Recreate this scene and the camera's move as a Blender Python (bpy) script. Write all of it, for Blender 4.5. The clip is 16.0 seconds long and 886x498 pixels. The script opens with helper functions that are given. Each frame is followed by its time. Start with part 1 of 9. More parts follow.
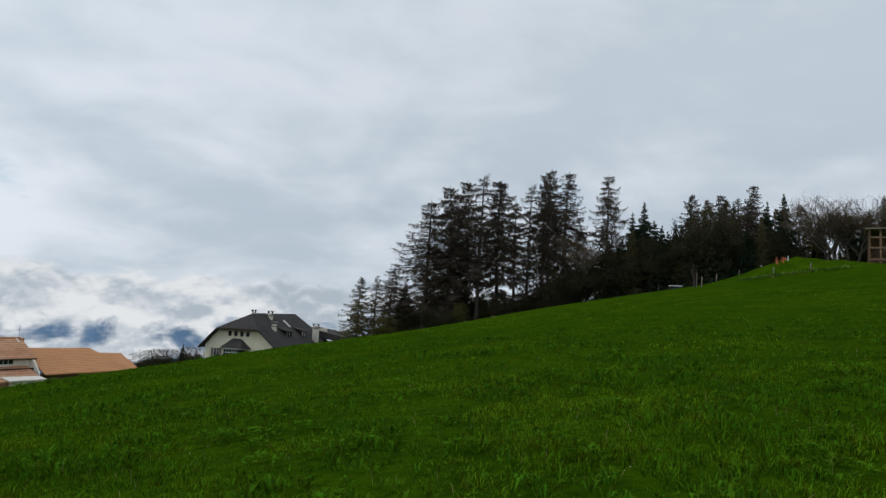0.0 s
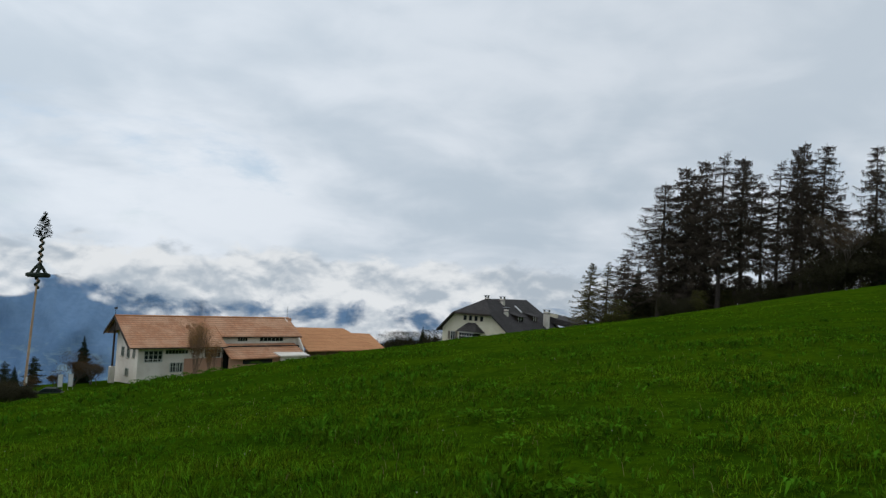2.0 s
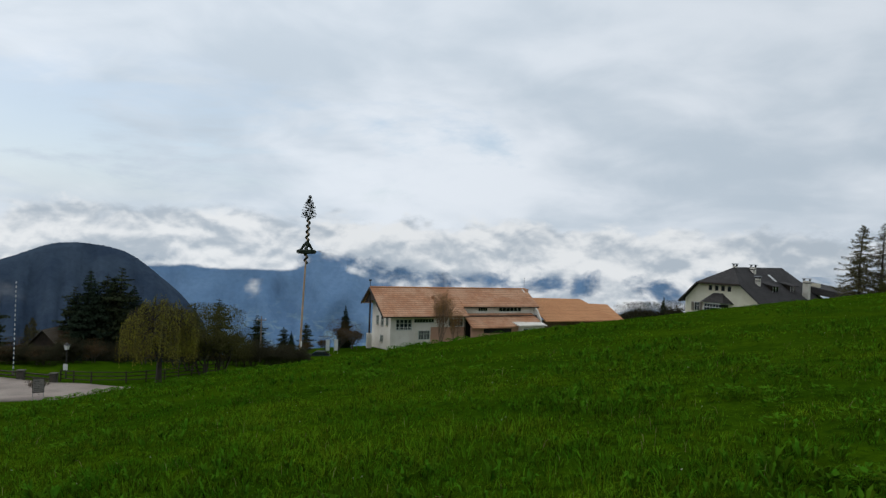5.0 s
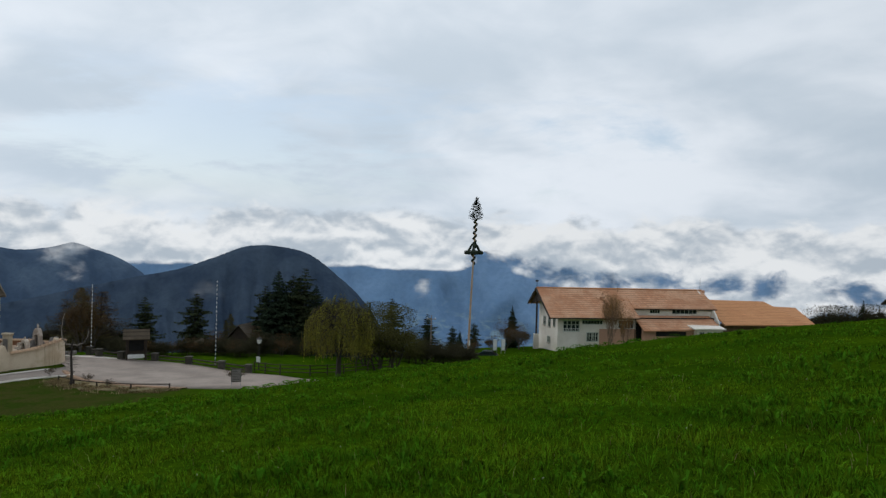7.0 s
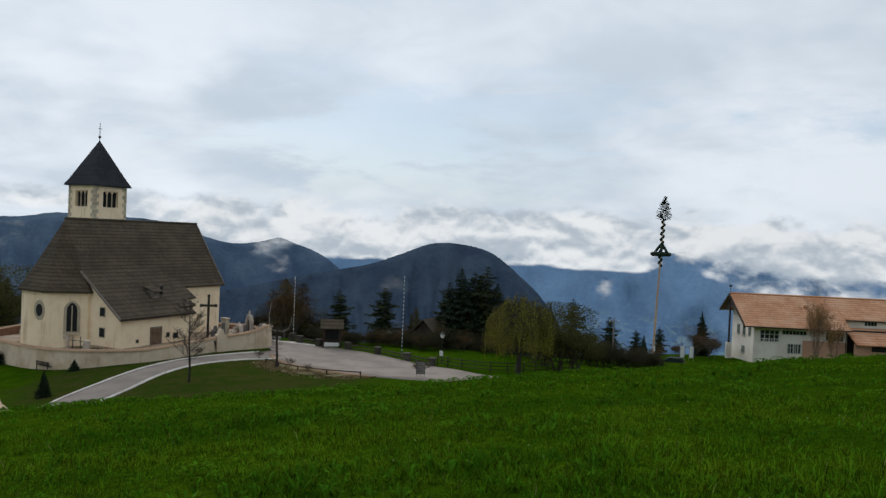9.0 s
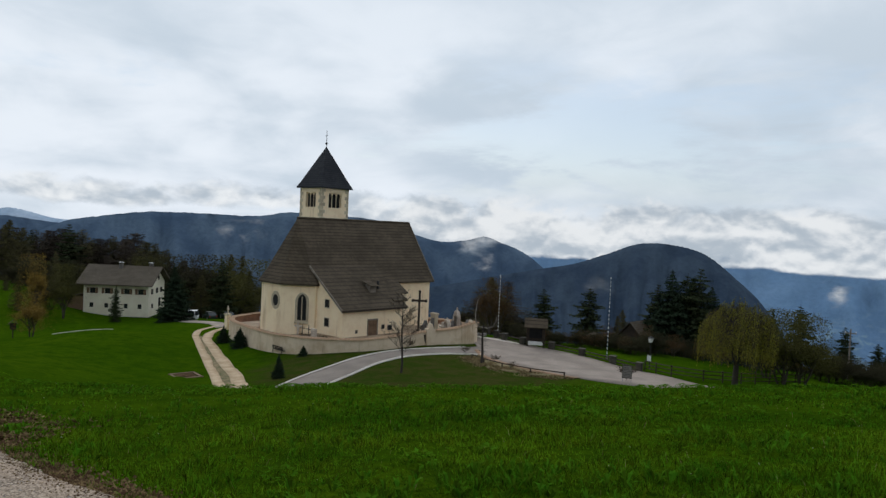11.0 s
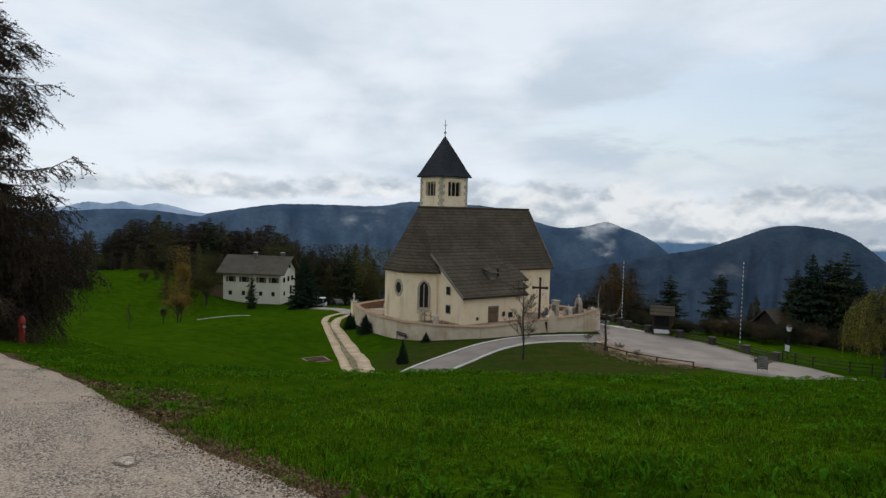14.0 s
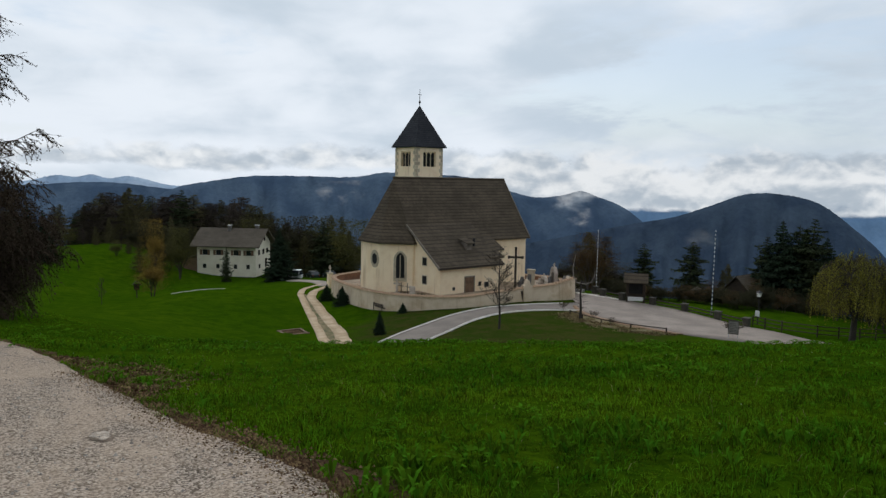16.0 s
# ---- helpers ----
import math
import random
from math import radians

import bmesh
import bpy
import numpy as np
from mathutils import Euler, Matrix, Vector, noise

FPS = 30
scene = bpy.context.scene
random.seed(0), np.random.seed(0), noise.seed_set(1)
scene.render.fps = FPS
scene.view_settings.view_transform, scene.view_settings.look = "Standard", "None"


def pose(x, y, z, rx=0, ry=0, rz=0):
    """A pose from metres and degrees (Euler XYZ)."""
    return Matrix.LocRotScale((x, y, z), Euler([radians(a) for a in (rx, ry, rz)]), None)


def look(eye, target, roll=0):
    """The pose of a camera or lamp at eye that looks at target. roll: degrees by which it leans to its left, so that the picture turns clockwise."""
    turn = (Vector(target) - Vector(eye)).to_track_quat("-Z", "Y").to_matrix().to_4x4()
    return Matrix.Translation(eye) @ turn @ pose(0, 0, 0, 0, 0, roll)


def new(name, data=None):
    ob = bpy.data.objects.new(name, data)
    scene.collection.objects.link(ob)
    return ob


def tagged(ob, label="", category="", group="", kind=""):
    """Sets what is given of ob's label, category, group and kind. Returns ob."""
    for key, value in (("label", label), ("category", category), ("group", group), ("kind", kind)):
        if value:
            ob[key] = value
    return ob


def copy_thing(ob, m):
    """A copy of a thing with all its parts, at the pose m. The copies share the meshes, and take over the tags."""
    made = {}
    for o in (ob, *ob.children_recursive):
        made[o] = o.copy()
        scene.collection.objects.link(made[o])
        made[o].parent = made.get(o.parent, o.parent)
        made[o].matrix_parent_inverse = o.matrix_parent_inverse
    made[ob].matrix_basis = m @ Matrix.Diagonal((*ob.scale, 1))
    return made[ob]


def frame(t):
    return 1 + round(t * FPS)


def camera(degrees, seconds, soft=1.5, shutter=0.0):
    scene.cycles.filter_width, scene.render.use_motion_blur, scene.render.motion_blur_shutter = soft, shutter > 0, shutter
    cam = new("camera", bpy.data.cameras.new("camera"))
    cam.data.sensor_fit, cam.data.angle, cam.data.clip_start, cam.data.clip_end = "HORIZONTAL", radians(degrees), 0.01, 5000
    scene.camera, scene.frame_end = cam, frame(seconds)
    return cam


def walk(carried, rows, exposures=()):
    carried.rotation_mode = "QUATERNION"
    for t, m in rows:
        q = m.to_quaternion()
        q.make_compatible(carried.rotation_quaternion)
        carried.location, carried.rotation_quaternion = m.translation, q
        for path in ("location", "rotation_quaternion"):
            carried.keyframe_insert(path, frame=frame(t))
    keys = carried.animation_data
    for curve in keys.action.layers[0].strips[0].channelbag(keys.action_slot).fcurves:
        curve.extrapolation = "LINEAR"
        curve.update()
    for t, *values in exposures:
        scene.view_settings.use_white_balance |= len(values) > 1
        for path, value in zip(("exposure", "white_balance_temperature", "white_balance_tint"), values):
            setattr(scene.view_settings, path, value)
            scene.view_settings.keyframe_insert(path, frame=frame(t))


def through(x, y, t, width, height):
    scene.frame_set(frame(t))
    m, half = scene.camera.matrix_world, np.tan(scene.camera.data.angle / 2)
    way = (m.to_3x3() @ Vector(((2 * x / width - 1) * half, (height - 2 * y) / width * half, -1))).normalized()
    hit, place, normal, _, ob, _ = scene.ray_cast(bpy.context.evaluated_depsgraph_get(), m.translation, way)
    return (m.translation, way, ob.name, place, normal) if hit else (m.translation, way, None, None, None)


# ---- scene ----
# ---- camera ----
cam = camera(63.66, 16.0, soft=1.4)
REACH = 0.45  # the camera swings on an outstretched arm
EYE = 1.6
TURNS = [  # seconds, yaw, pitch, roll
    (0.0, -18.18, 5.16, 2.88),
    (0.5, -13.63, 4.89, 3.31),
    (1.0, -8.71, 4.13, 3.40),
    (1.5, -3.92, 3.90, 3.51),
    (2.0, 0.00, 3.06, 3.33),
    (2.5, 3.38, 2.53, 2.98),
    (3.0, 6.87, 1.67, 2.18),
    (3.5, 10.55, 1.57, 2.35),
    (4.0, 13.10, 0.84, 2.43),
    (6.5, 28.26, -0.76, 1.59),
    (7.0, 31.73, -0.58, 1.63),
    (7.5, 35.10, -0.60, 1.63),
    (8.0, 38.83, -0.69, 1.70),
    (8.5, 41.91, -1.09, 2.06),
    (9.0, 46.17, -1.16, 2.46),
    (9.5, 50.39, -1.55, 2.93),
    (12.0, 68.19, -2.04, 1.95),
    (12.5, 70.17, -2.08, 1.64),
    (13.0, 72.14, -1.82, 1.50),
    (13.5, 72.35, -2.81, 1.24),
    (14.0, 71.92, -3.32, 1.47),
    (14.5, 71.54, -4.10, 1.36),
    (15.0, 71.77, -4.57, 0.65),
    (15.5, 70.72, -5.02, 0.69),
    (16.0, 69.94, -5.64, 1.00),
]


def arm(yaw, pitch, roll):
    s, c = math.sin(radians(yaw)), math.cos(radians(yaw))
    return pose(-REACH * s, REACH * c, EYE, 0, 0, yaw) @ pose(0, 0, 0, 90 + pitch) @ pose(0, 0, 0, 0, 0, roll)


walk(cam, [(t, arm(yaw, pitch, roll)) for t, yaw, pitch, roll in TURNS])

# ---- overcast sky and soft sun ----
sky_world = bpy.data.worlds.new("overcast_sky")
scene.world = sky_world
sky_world.use_nodes = True


class Nodes:
    """A little helper to write node trees."""

    def __init__(self, tree):
        self.tree = tree
        tree.nodes.clear()

    def add(self, kind, links=(), **values):
        n = self.tree.nodes.new(kind)
        for key, value in values.items():
            setattr(n, key, value)
        for slot, value in dict(links).items():
            self.put(n, slot, value)
        return n

    def put(self, n, slot, value):
        sock = n.inputs[slot]
        if isinstance(value, bpy.types.NodeSocket):
            self.tree.links.new(value, sock)
        else:
            sock.default_value = value

    def math(self, op, a, b=0.0, c=0.0, clamp=False):
        return self.add("ShaderNodeMath", {0: a, 1: b, 2: c}, operation=op, use_clamp=clamp).outputs[0]

    def mix(self, fac, a, b, blend="MIX"):
        n = self.add("ShaderNodeMix", {0: fac, 6: a, 7: b}, data_type="RGBA", blend_type=blend)
        return n.outputs[2]

    def ramp(self, value, lo, hi, a=0.0, b=1.0):
        return self.add("ShaderNodeMapRange", {0: value, 1: lo, 2: hi, 3: a, 4: b}, interpolation_type="SMOOTHSTEP").outputs[0]

    def noise(self, vector, scale, detail=4.0, rough=0.55, distort=0.0):
        return self.add("ShaderNodeTexNoise", {"Vector": vector, "Scale": scale, "Detail": detail, "Roughness": rough, "Distortion": distort}).outputs[0]


def build_sky():
    n = Nodes(sky_world.node_tree)
    way = n.add("ShaderNodeTexCoord").outputs["Generated"]
    xyz = n.add("ShaderNodeSeparateXYZ", {0: way})
    up = n.math("MAXIMUM", xyz.outputs[2], 0.0)
    lift = n.math("ADD", up, 0.16)
    sheet = n.add("ShaderNodeCombineXYZ", {0: n.math("DIVIDE", xyz.outputs[0], lift), 1: n.math("DIVIDE", xyz.outputs[1], lift), 2: 0.3}).outputs[0]
    lumps = n.add("ShaderNodeVectorMath", {0: way, 1: (1.0, 1.0, 2.3)}, operation="MULTIPLY").outputs[0]
    broad = n.noise(lumps, 2.6, 3.0, 0.5, 0.5)
    fine = n.noise(lumps, 6.5, 6.0, 0.55, 0.35)
    veil = n.noise(sheet, 0.9, 4.0, 0.5, 0.5)
    body = n.math("ADD", n.math("MULTIPLY", broad, 0.50), n.math("ADD", n.math("MULTIPLY", fine, 0.28), n.math("MULTIPLY", veil, 0.22)))
    grey = n.ramp(body, 0.40, 0.60)
    # the cloud deck is smooth overhead and breaks into lumps towards the horizon
    depth = n.ramp(xyz.outputs[2], 0.10, 0.34, 1.0, 0.55)
    grey = n.math("ADD", 0.5, n.math("MULTIPLY", n.math("SUBTRACT", grey, 0.5), depth))
    cloud = n.mix(grey, (0.455, 0.532, 0.612, 1), (0.68, 0.732, 0.795, 1))
    # brighter overhead and in the south-west, where the sun stands behind the cloud
    glow = n.add("ShaderNodeVectorMath", {0: way, 1: (-0.80, 0.20, 0.56)}, operation="DOT_PRODUCT").outputs["Value"]
    gain = n.ramp(glow, 0.0, 1.0, 1.02, 1.20)
    cloud = n.mix(1.0, cloud, n.add("ShaderNodeCombineXYZ", {0: gain, 1: gain, 2: gain}).outputs[0], "MULTIPLY")
    blue = n.add("ShaderNodeTexSky", sky_type="NISHITA", sun_disc=False, sun_elevation=radians(42), sun_rotation=radians(-70)).outputs[0]
    clear = n.mix(1.0, blue, (0.1, 0.1, 0.1, 1), "MULTIPLY")
    clear = n.mix(0.55, clear, (0.56, 0.68, 0.82, 1))
    rift = n.add("ShaderNodeVectorMath", {0: way, 1: (-0.72, 0.68, 0.115)}, operation="DOT_PRODUCT").outputs["Value"]
    gaps = n.ramp(n.math("ADD", n.noise(sheet, 0.9, 6.0, 0.6, 0.3), n.ramp(rift, 0.93, 1.0, 0.0, 0.22)), 0.58, 0.74, 0.0, 0.85)
    low = n.ramp(xyz.outputs[2], 0.02, 0.10)
    low = n.math("MULTIPLY", low, n.ramp(xyz.outputs[2], 0.17, 0.26, 1.0, 0.0))
    total = n.mix(n.math("MULTIPLY", gaps, low), cloud, clear)
    back = n.add("ShaderNodeBackground", {0: total, 1: 1.0})
    n.add("ShaderNodeOutputWorld", {0: back.outputs[0]})


build_sky()
sun = new("sun", bpy.data.lights.new("sun", "SUN"))
sun.data.energy, sun.data.angle, sun.data.color = 0.7, radians(25), (1.0, 0.96, 0.9)
sun.matrix_world = look((-80, 20, 56), (0, 0, 0))
scene.view_settings.exposure = 0.0

# ---- materials ----
def surface(name, base, second=None, rough=0.85, scale=1.5, fine=25.0, bump=0.25, vary=0.0, metal=0.0, island=False, mixfac=1.0, spec=0.3, through=0.0):
    """A surface of two tones: broad stains, fine grain and relief."""
    m = bpy.data.materials.new(name)
    m.use_nodes = True
    n = Nodes(m.node_tree)
    second = second or tuple(c * 0.7 for c in base)
    at = n.add("ShaderNodeTexCoord").outputs["Object"]
    a = n.noise(at, scale, 4.0, 0.6)
    b = n.noise(at, fine, 3.0, 0.6)
    fac = n.ramp(n.math("ADD", n.math("MULTIPLY", a, 0.65), n.math("MULTIPLY", b, 0.35)), 0.36, 0.64)
    col = n.mix(n.math("MULTIPLY", fac, mixfac), (*base, 1), (*second, 1))
    if vary:
        if island:
            rnd = n.add("ShaderNodeNewGeometry").outputs["Random Per Island"]
        else:
            rnd = n.add("ShaderNodeObjectInfo").outputs["Random"]
        hsv = n.add("ShaderNodeHueSaturation", {"Color": col, "Value": n.ramp(rnd, 0, 1, 1 - vary, 1 + vary), "Hue": n.ramp(rnd, 0, 1, 0.5 - vary * 0.04, 0.5 + vary * 0.04)})
        col = hsv.outputs[0]
    p = n.add("ShaderNodeBsdfPrincipled", {"Base Color": col, "Roughness": rough, "Metallic": metal, "Specular IOR Level": spec})
    if bump:
        bp = n.add("ShaderNodeBump", {"Strength": bump, "Distance": 0.05, "Height": b})
        n.put(p, "Normal", bp.outputs[0])
    shader = p.outputs[0]
    if through:
        t = n.add("ShaderNodeBsdfTranslucent", {"Color": col})
        shader = n.add("ShaderNodeMixShader", {0: through, 1: shader, 2: t.outputs[0]}).outputs[0]
    n.add("ShaderNodeOutputMaterial", {0: shader})
    return m


def courses(name, base, second, third, pitch, axis_scale=(1, 1, 1), rough=0.85, width=0.22, bump=0.8):
    """Roofing laid in courses: rows by height, each slip a little different, joints sunk."""
    m = bpy.data.materials.new(name)
    m.use_nodes = True
    n = Nodes(m.node_tree)
    at = n.add("ShaderNodeTexCoord").outputs["Object"]
    xyz = n.add("ShaderNodeSeparateXYZ", {0: at})
    flat = n.math("ADD", xyz.outputs[0], n.math("MULTIPLY", xyz.outputs[1], 0.37))
    uv = n.add("ShaderNodeCombineXYZ", {0: flat, 1: xyz.outputs[2], 2: 0.0}).outputs[0]
    br = n.add("ShaderNodeTexBrick", {"Vector": uv, "Color1": (0, 0, 0, 1), "Color2": (1, 1, 1, 1), "Mortar": (0.5, 0.5, 0.5, 1), "Scale": 1.0, "Mortar Size": 0.012, "Bias": 0.0, "Brick Width": width, "Row Height": pitch})
    stain = n.ramp(n.noise(at, 0.35, 5.0, 0.65), 0.35, 0.68)
    grain = n.noise(at, 14.0, 3.0, 0.6)
    row = n.add("ShaderNodeCombineXYZ", {0: n.math("MULTIPLY", flat, 0.25), 1: n.math("FLOOR", n.math("DIVIDE", xyz.outputs[2], pitch)), 2: 3.0}).outputs[0]
    band = n.noise(row, 0.9, 2.0, 0.5)
    col = n.mix(br.outputs[0], (*base, 1), (*second, 1))
    col = n.mix(n.ramp(band, 0.4, 0.62, 0.0, 0.7), col, (*second, 1))
    col = n.mix(n.math("MULTIPLY", stain, 0.75), col, (*third, 1))
    col = n.mix(n.math("MULTIPLY", br.outputs[1], 0.6), col, (*[c * 0.45 for c in third], 1))
    saw = n.math("FRACT", n.math("DIVIDE", xyz.outputs[2], pitch))
    gap = n.math("MULTIPLY", n.ramp(saw, 0.0, 0.38, 0.75, 0.0), n.ramp(n.noise(row, 2.3, 3.0, 0.6), 0.35, 0.6, 0.4, 1.0))
    col = n.mix(gap, col, (*[c * 0.4 for c in base], 1))
    h = n.math("ADD", n.math("MULTIPLY", saw, -0.8), n.math("MULTIPLY", grain, 0.5))
    bp = n.add("ShaderNodeBump", {"Strength": bump, "Distance": 0.04, "Height": h})
    p = n.add("ShaderNodeBsdfPrincipled", {"Base Color": col, "Roughness": rough, "Specular IOR Level": 0.12, "Normal": bp.outputs[0]})
    n.add("ShaderNodeOutputMaterial", {0: p.outputs[0]})
    return m


def pane_glass(name):
    m = bpy.data.materials.new(name)
    m.use_nodes = True
    n = Nodes(m.node_tree)
    at = n.add("ShaderNodeTexCoord").outputs["Object"]
    bp = n.add("ShaderNodeBump", {"Strength": 0.05, "Distance": 0.02, "Height": n.noise(at, 1.2, 2.0)})
    p = n.add("ShaderNodeBsdfPrincipled", {"Base Color": (0.02, 0.025, 0.03, 1), "Roughness": 0.06, "Normal": bp.outputs[0]})
    n.add("ShaderNodeOutputMaterial", {0: p.outputs[0]})
    return m


def lime_plaster(name, base, stain, streak):
    """Old limewash: blotches, upright run-off streaks and a coarse trowelled relief."""
    m = bpy.data.materials.new(name)
    m.use_nodes = True
    n = Nodes(m.node_tree)
    at = n.add("ShaderNodeTexCoord").outputs["Object"]
    blot = n.ramp(n.noise(at, 0.55, 5.0, 0.62), 0.40, 0.68)
    runs = n.add("ShaderNodeVectorMath", {0: at, 1: (2.6, 2.6, 0.16)}, operation="MULTIPLY").outputs[0]
    run = n.math("MULTIPLY", n.ramp(n.noise(runs, 1.0, 4.0, 0.6), 0.52, 0.72), n.ramp(n.noise(at, 0.3, 2.0), 0.40, 0.62))
    grain = n.noise(at, 11.0, 4.0, 0.65)
    col = n.mix(n.math("MULTIPLY", blot, 0.75), (*base, 1), (*stain, 1))
    col = n.mix(n.math("MULTIPLY", run, 0.7), col, (*streak, 1))
    col = n.mix(n.ramp(grain, 0.52, 0.72, 0.0, 0.25), col, (*streak, 1))
    bp = n.add("ShaderNodeBump", {"Strength": 0.3, "Distance": 0.05, "Height": n.math("ADD", grain, n.math("MULTIPLY", blot, 0.6))})
    p = n.add("ShaderNodeBsdfPrincipled", {"Base Color": col, "Roughness": 0.95, "Specular IOR Level": 0.1, "Normal": bp.outputs[0]})
    n.add("ShaderNodeOutputMaterial", {0: p.outputs[0]})
    return m


M_plaster = lime_plaster("lime_plaster", (0.92, 0.755, 0.53), (0.81, 0.62, 0.40), (0.54, 0.37, 0.22))
M_plaster_white = surface("white_plaster", (0.80, 0.75, 0.67), (0.66, 0.60, 0.51), 0.92, 0.4, 9.0, 0.12)
M_plaster_cream = surface("cream_plaster", (0.76, 0.71, 0.57), (0.66, 0.60, 0.46), 0.92, 0.4, 9.0, 0.12)
M_plaster_pink = surface("rosy_plaster", (0.52, 0.30, 0.20), (0.44, 0.25, 0.17), 0.92, 0.5, 9.0, 0.12)
M_wallstone = lime_plaster("weathered_wall", (0.66, 0.54, 0.40), (0.46, 0.34, 0.22), (0.24, 0.17, 0.11))
M_quoin = surface("pale_sandstone", (0.55, 0.47, 0.34), (0.42, 0.35, 0.25), 0.95, 1.5, 12.0, 0.4, vary=0.15)
M_darkstone = surface("mossy_dark_stone", (0.085, 0.075, 0.06), (0.045, 0.042, 0.032), 0.95, 1.6, 14.0, 0.5, vary=0.25)
M_brickred = surface("rusty_wall_face", (0.30, 0.15, 0.09), (0.17, 0.095, 0.06), 0.95, 0.8, 9.0, 0.4)
M_stone = surface("grey_stone", (0.22, 0.20, 0.18), (0.13, 0.12, 0.11), 0.95, 1.2, 12.0, 0.5, vary=0.2)
M_marble = surface("pale_marble", (0.66, 0.57, 0.47), (0.36, 0.29, 0.23), 0.7, 1.2, 12.0, 0.2, vary=0.25)
M_shingle = courses("larch_shingles", (0.074, 0.057, 0.040), (0.112, 0.087, 0.061), (0.056, 0.044, 0.030), 0.36)
M_slate = courses("dark_tower_shingles", (0.028, 0.030, 0.036), (0.048, 0.05, 0.056), (0.022, 0.023, 0.028), 0.26)
M_tile = courses("orange_clay_tiles", (0.58, 0.280, 0.150), (0.40, 0.185, 0.100), (0.62, 0.38, 0.240), 0.30, width=0.26)
M_tile_new = courses("fresh_clay_tiles", (0.60, 0.285, 0.130), (0.53, 0.245, 0.115), (0.63, 0.315, 0.150), 0.22, width=0.20)
M_tile_grey = courses("dark_roof_tiles", (0.052, 0.048, 0.047), (0.076, 0.070, 0.067), (0.044, 0.040, 0.039), 0.16, width=0.22)
M_tile_brown = courses("brown_roof_tiles", (0.105, 0.086, 0.064), (0.075, 0.061, 0.046), (0.125, 0.105, 0.08), 0.24, width=0.22)
M_coping = surface("coping_tiles", (0.44, 0.29, 0.18), (0.26, 0.165, 0.10), 0.9, 2.0, 14.0, 0.3, vary=0.3, island=True)
M_wood_dark = surface("dark_stained_wood", (0.05, 0.036, 0.026), (0.03, 0.022, 0.017), 0.8, 2.0, 30.0, 0.4)
M_wood_brown = surface("brown_wood", (0.20, 0.125, 0.075), (0.13, 0.08, 0.05), 0.8, 2.0, 30.0, 0.4)
M_frame_pale = surface("pale_green_window_paint", (0.50, 0.53, 0.46), (0.40, 0.43, 0.37), 0.6, 2.0, 20.0, 0.1)
M_wood_grey = surface("weathered_wood", (0.24, 0.20, 0.16), (0.14, 0.12, 0.10), 0.9, 2.0, 30.0, 0.4, vary=0.2)
M_pole = surface("peeled_spruce_pole", (0.52, 0.36, 0.22), (0.42, 0.28, 0.17), 0.7, 1.0, 20.0, 0.2)
M_garland = surface("fir_garland", (0.022, 0.035, 0.02), (0.012, 0.02, 0.012), 0.9, 4.0, 30.0, 0.8)
M_white = surface("white_paint", (0.72, 0.72, 0.70), (0.60, 0.60, 0.58), 0.5, 1.0, 10.0, 0.05)
M_metal = surface("galvanised_metal", (0.42, 0.43, 0.44), (0.30, 0.31, 0.32), 0.45, 1.0, 10.0, 0.05, metal=0.7)
M_black = surface("dark_iron", (0.02, 0.02, 0.022), (0.03, 0.028, 0.026), 0.6, 2.0, 20.0, 0.2)
M_red = surface("red_hydrant_paint", (0.34, 0.030, 0.016), (0.22, 0.024, 0.015), 0.45, 2.0, 20.0, 0.1)
M_orange = surface("orange_rods", (0.60, 0.16, 0.06), (0.45, 0.12, 0.05), 0.6, 2.0, 20.0, 0.1)
M_darkblue = surface("dark_blue_paint", (0.03, 0.07, 0.12), (0.025, 0.055, 0.09), 0.5, 2.0, 20.0, 0.1)
M_glass = pane_glass("window_glass")
M_puddle = surface("wet_silt", (0.62, 0.50, 0.38), (0.10, 0.07, 0.045), 0.45, 9.0, 34.0, 0.7, spec=0.3)
M_dark = surface("dark_interior", (0.012, 0.012, 0.013), (0.02, 0.02, 0.02), 0.9, 2.0, 10.0, 0.0)
M_asphalt = surface("pale_asphalt", (0.36, 0.30, 0.255), (0.235, 0.196, 0.168), 0.9, 0.25, 18.0, 0.25, spec=0.08)
M_roadgrey = surface("grey_asphalt", (0.27, 0.23, 0.20), (0.20, 0.17, 0.148), 0.9, 0.3, 18.0, 0.25, spec=0.08)
M_kerb = surface("pale_kerbstone", (0.74, 0.69, 0.62), (0.58, 0.53, 0.47), 0.9, 1.0, 14.0, 0.3)
M_gravel_white = surface("pale_gravel", (0.60, 0.47, 0.33), (0.42, 0.31, 0.20), 0.95, 0.6, 14.0, 0.6, spec=0.0)
M_yard = surface("trodden_yard_gravel", (0.38, 0.29, 0.20), (0.19, 0.13, 0.08), 0.95, 0.5, 10.0, 0.5)
M_earth = surface("bare_earth", (0.135, 0.088, 0.052), (0.045, 0.029, 0.017), 0.98, 2.2, 26.0, 0.9, spec=0.0)
M_damp = surface("damp_gravel", (0.30, 0.23, 0.17), (0.075, 0.055, 0.040), 0.8, 5.0, 40.0, 0.9, spec=0.1)
M_litter = surface("brown_leaf_litter", (0.20, 0.125, 0.07), (0.10, 0.065, 0.035), 0.97, 2.4, 30.0, 0.2, vary=0.5, island=True, spec=0.0)
M_soil = surface("reddish_earth", (0.34, 0.21, 0.13), (0.20, 0.125, 0.075), 0.97, 0.8, 14.0, 0.6)
M_bank = surface("dry_bank_grass", (0.27, 0.20, 0.11), (0.075, 0.082, 0.025), 0.95, 0.7, 14.0, 0.9)
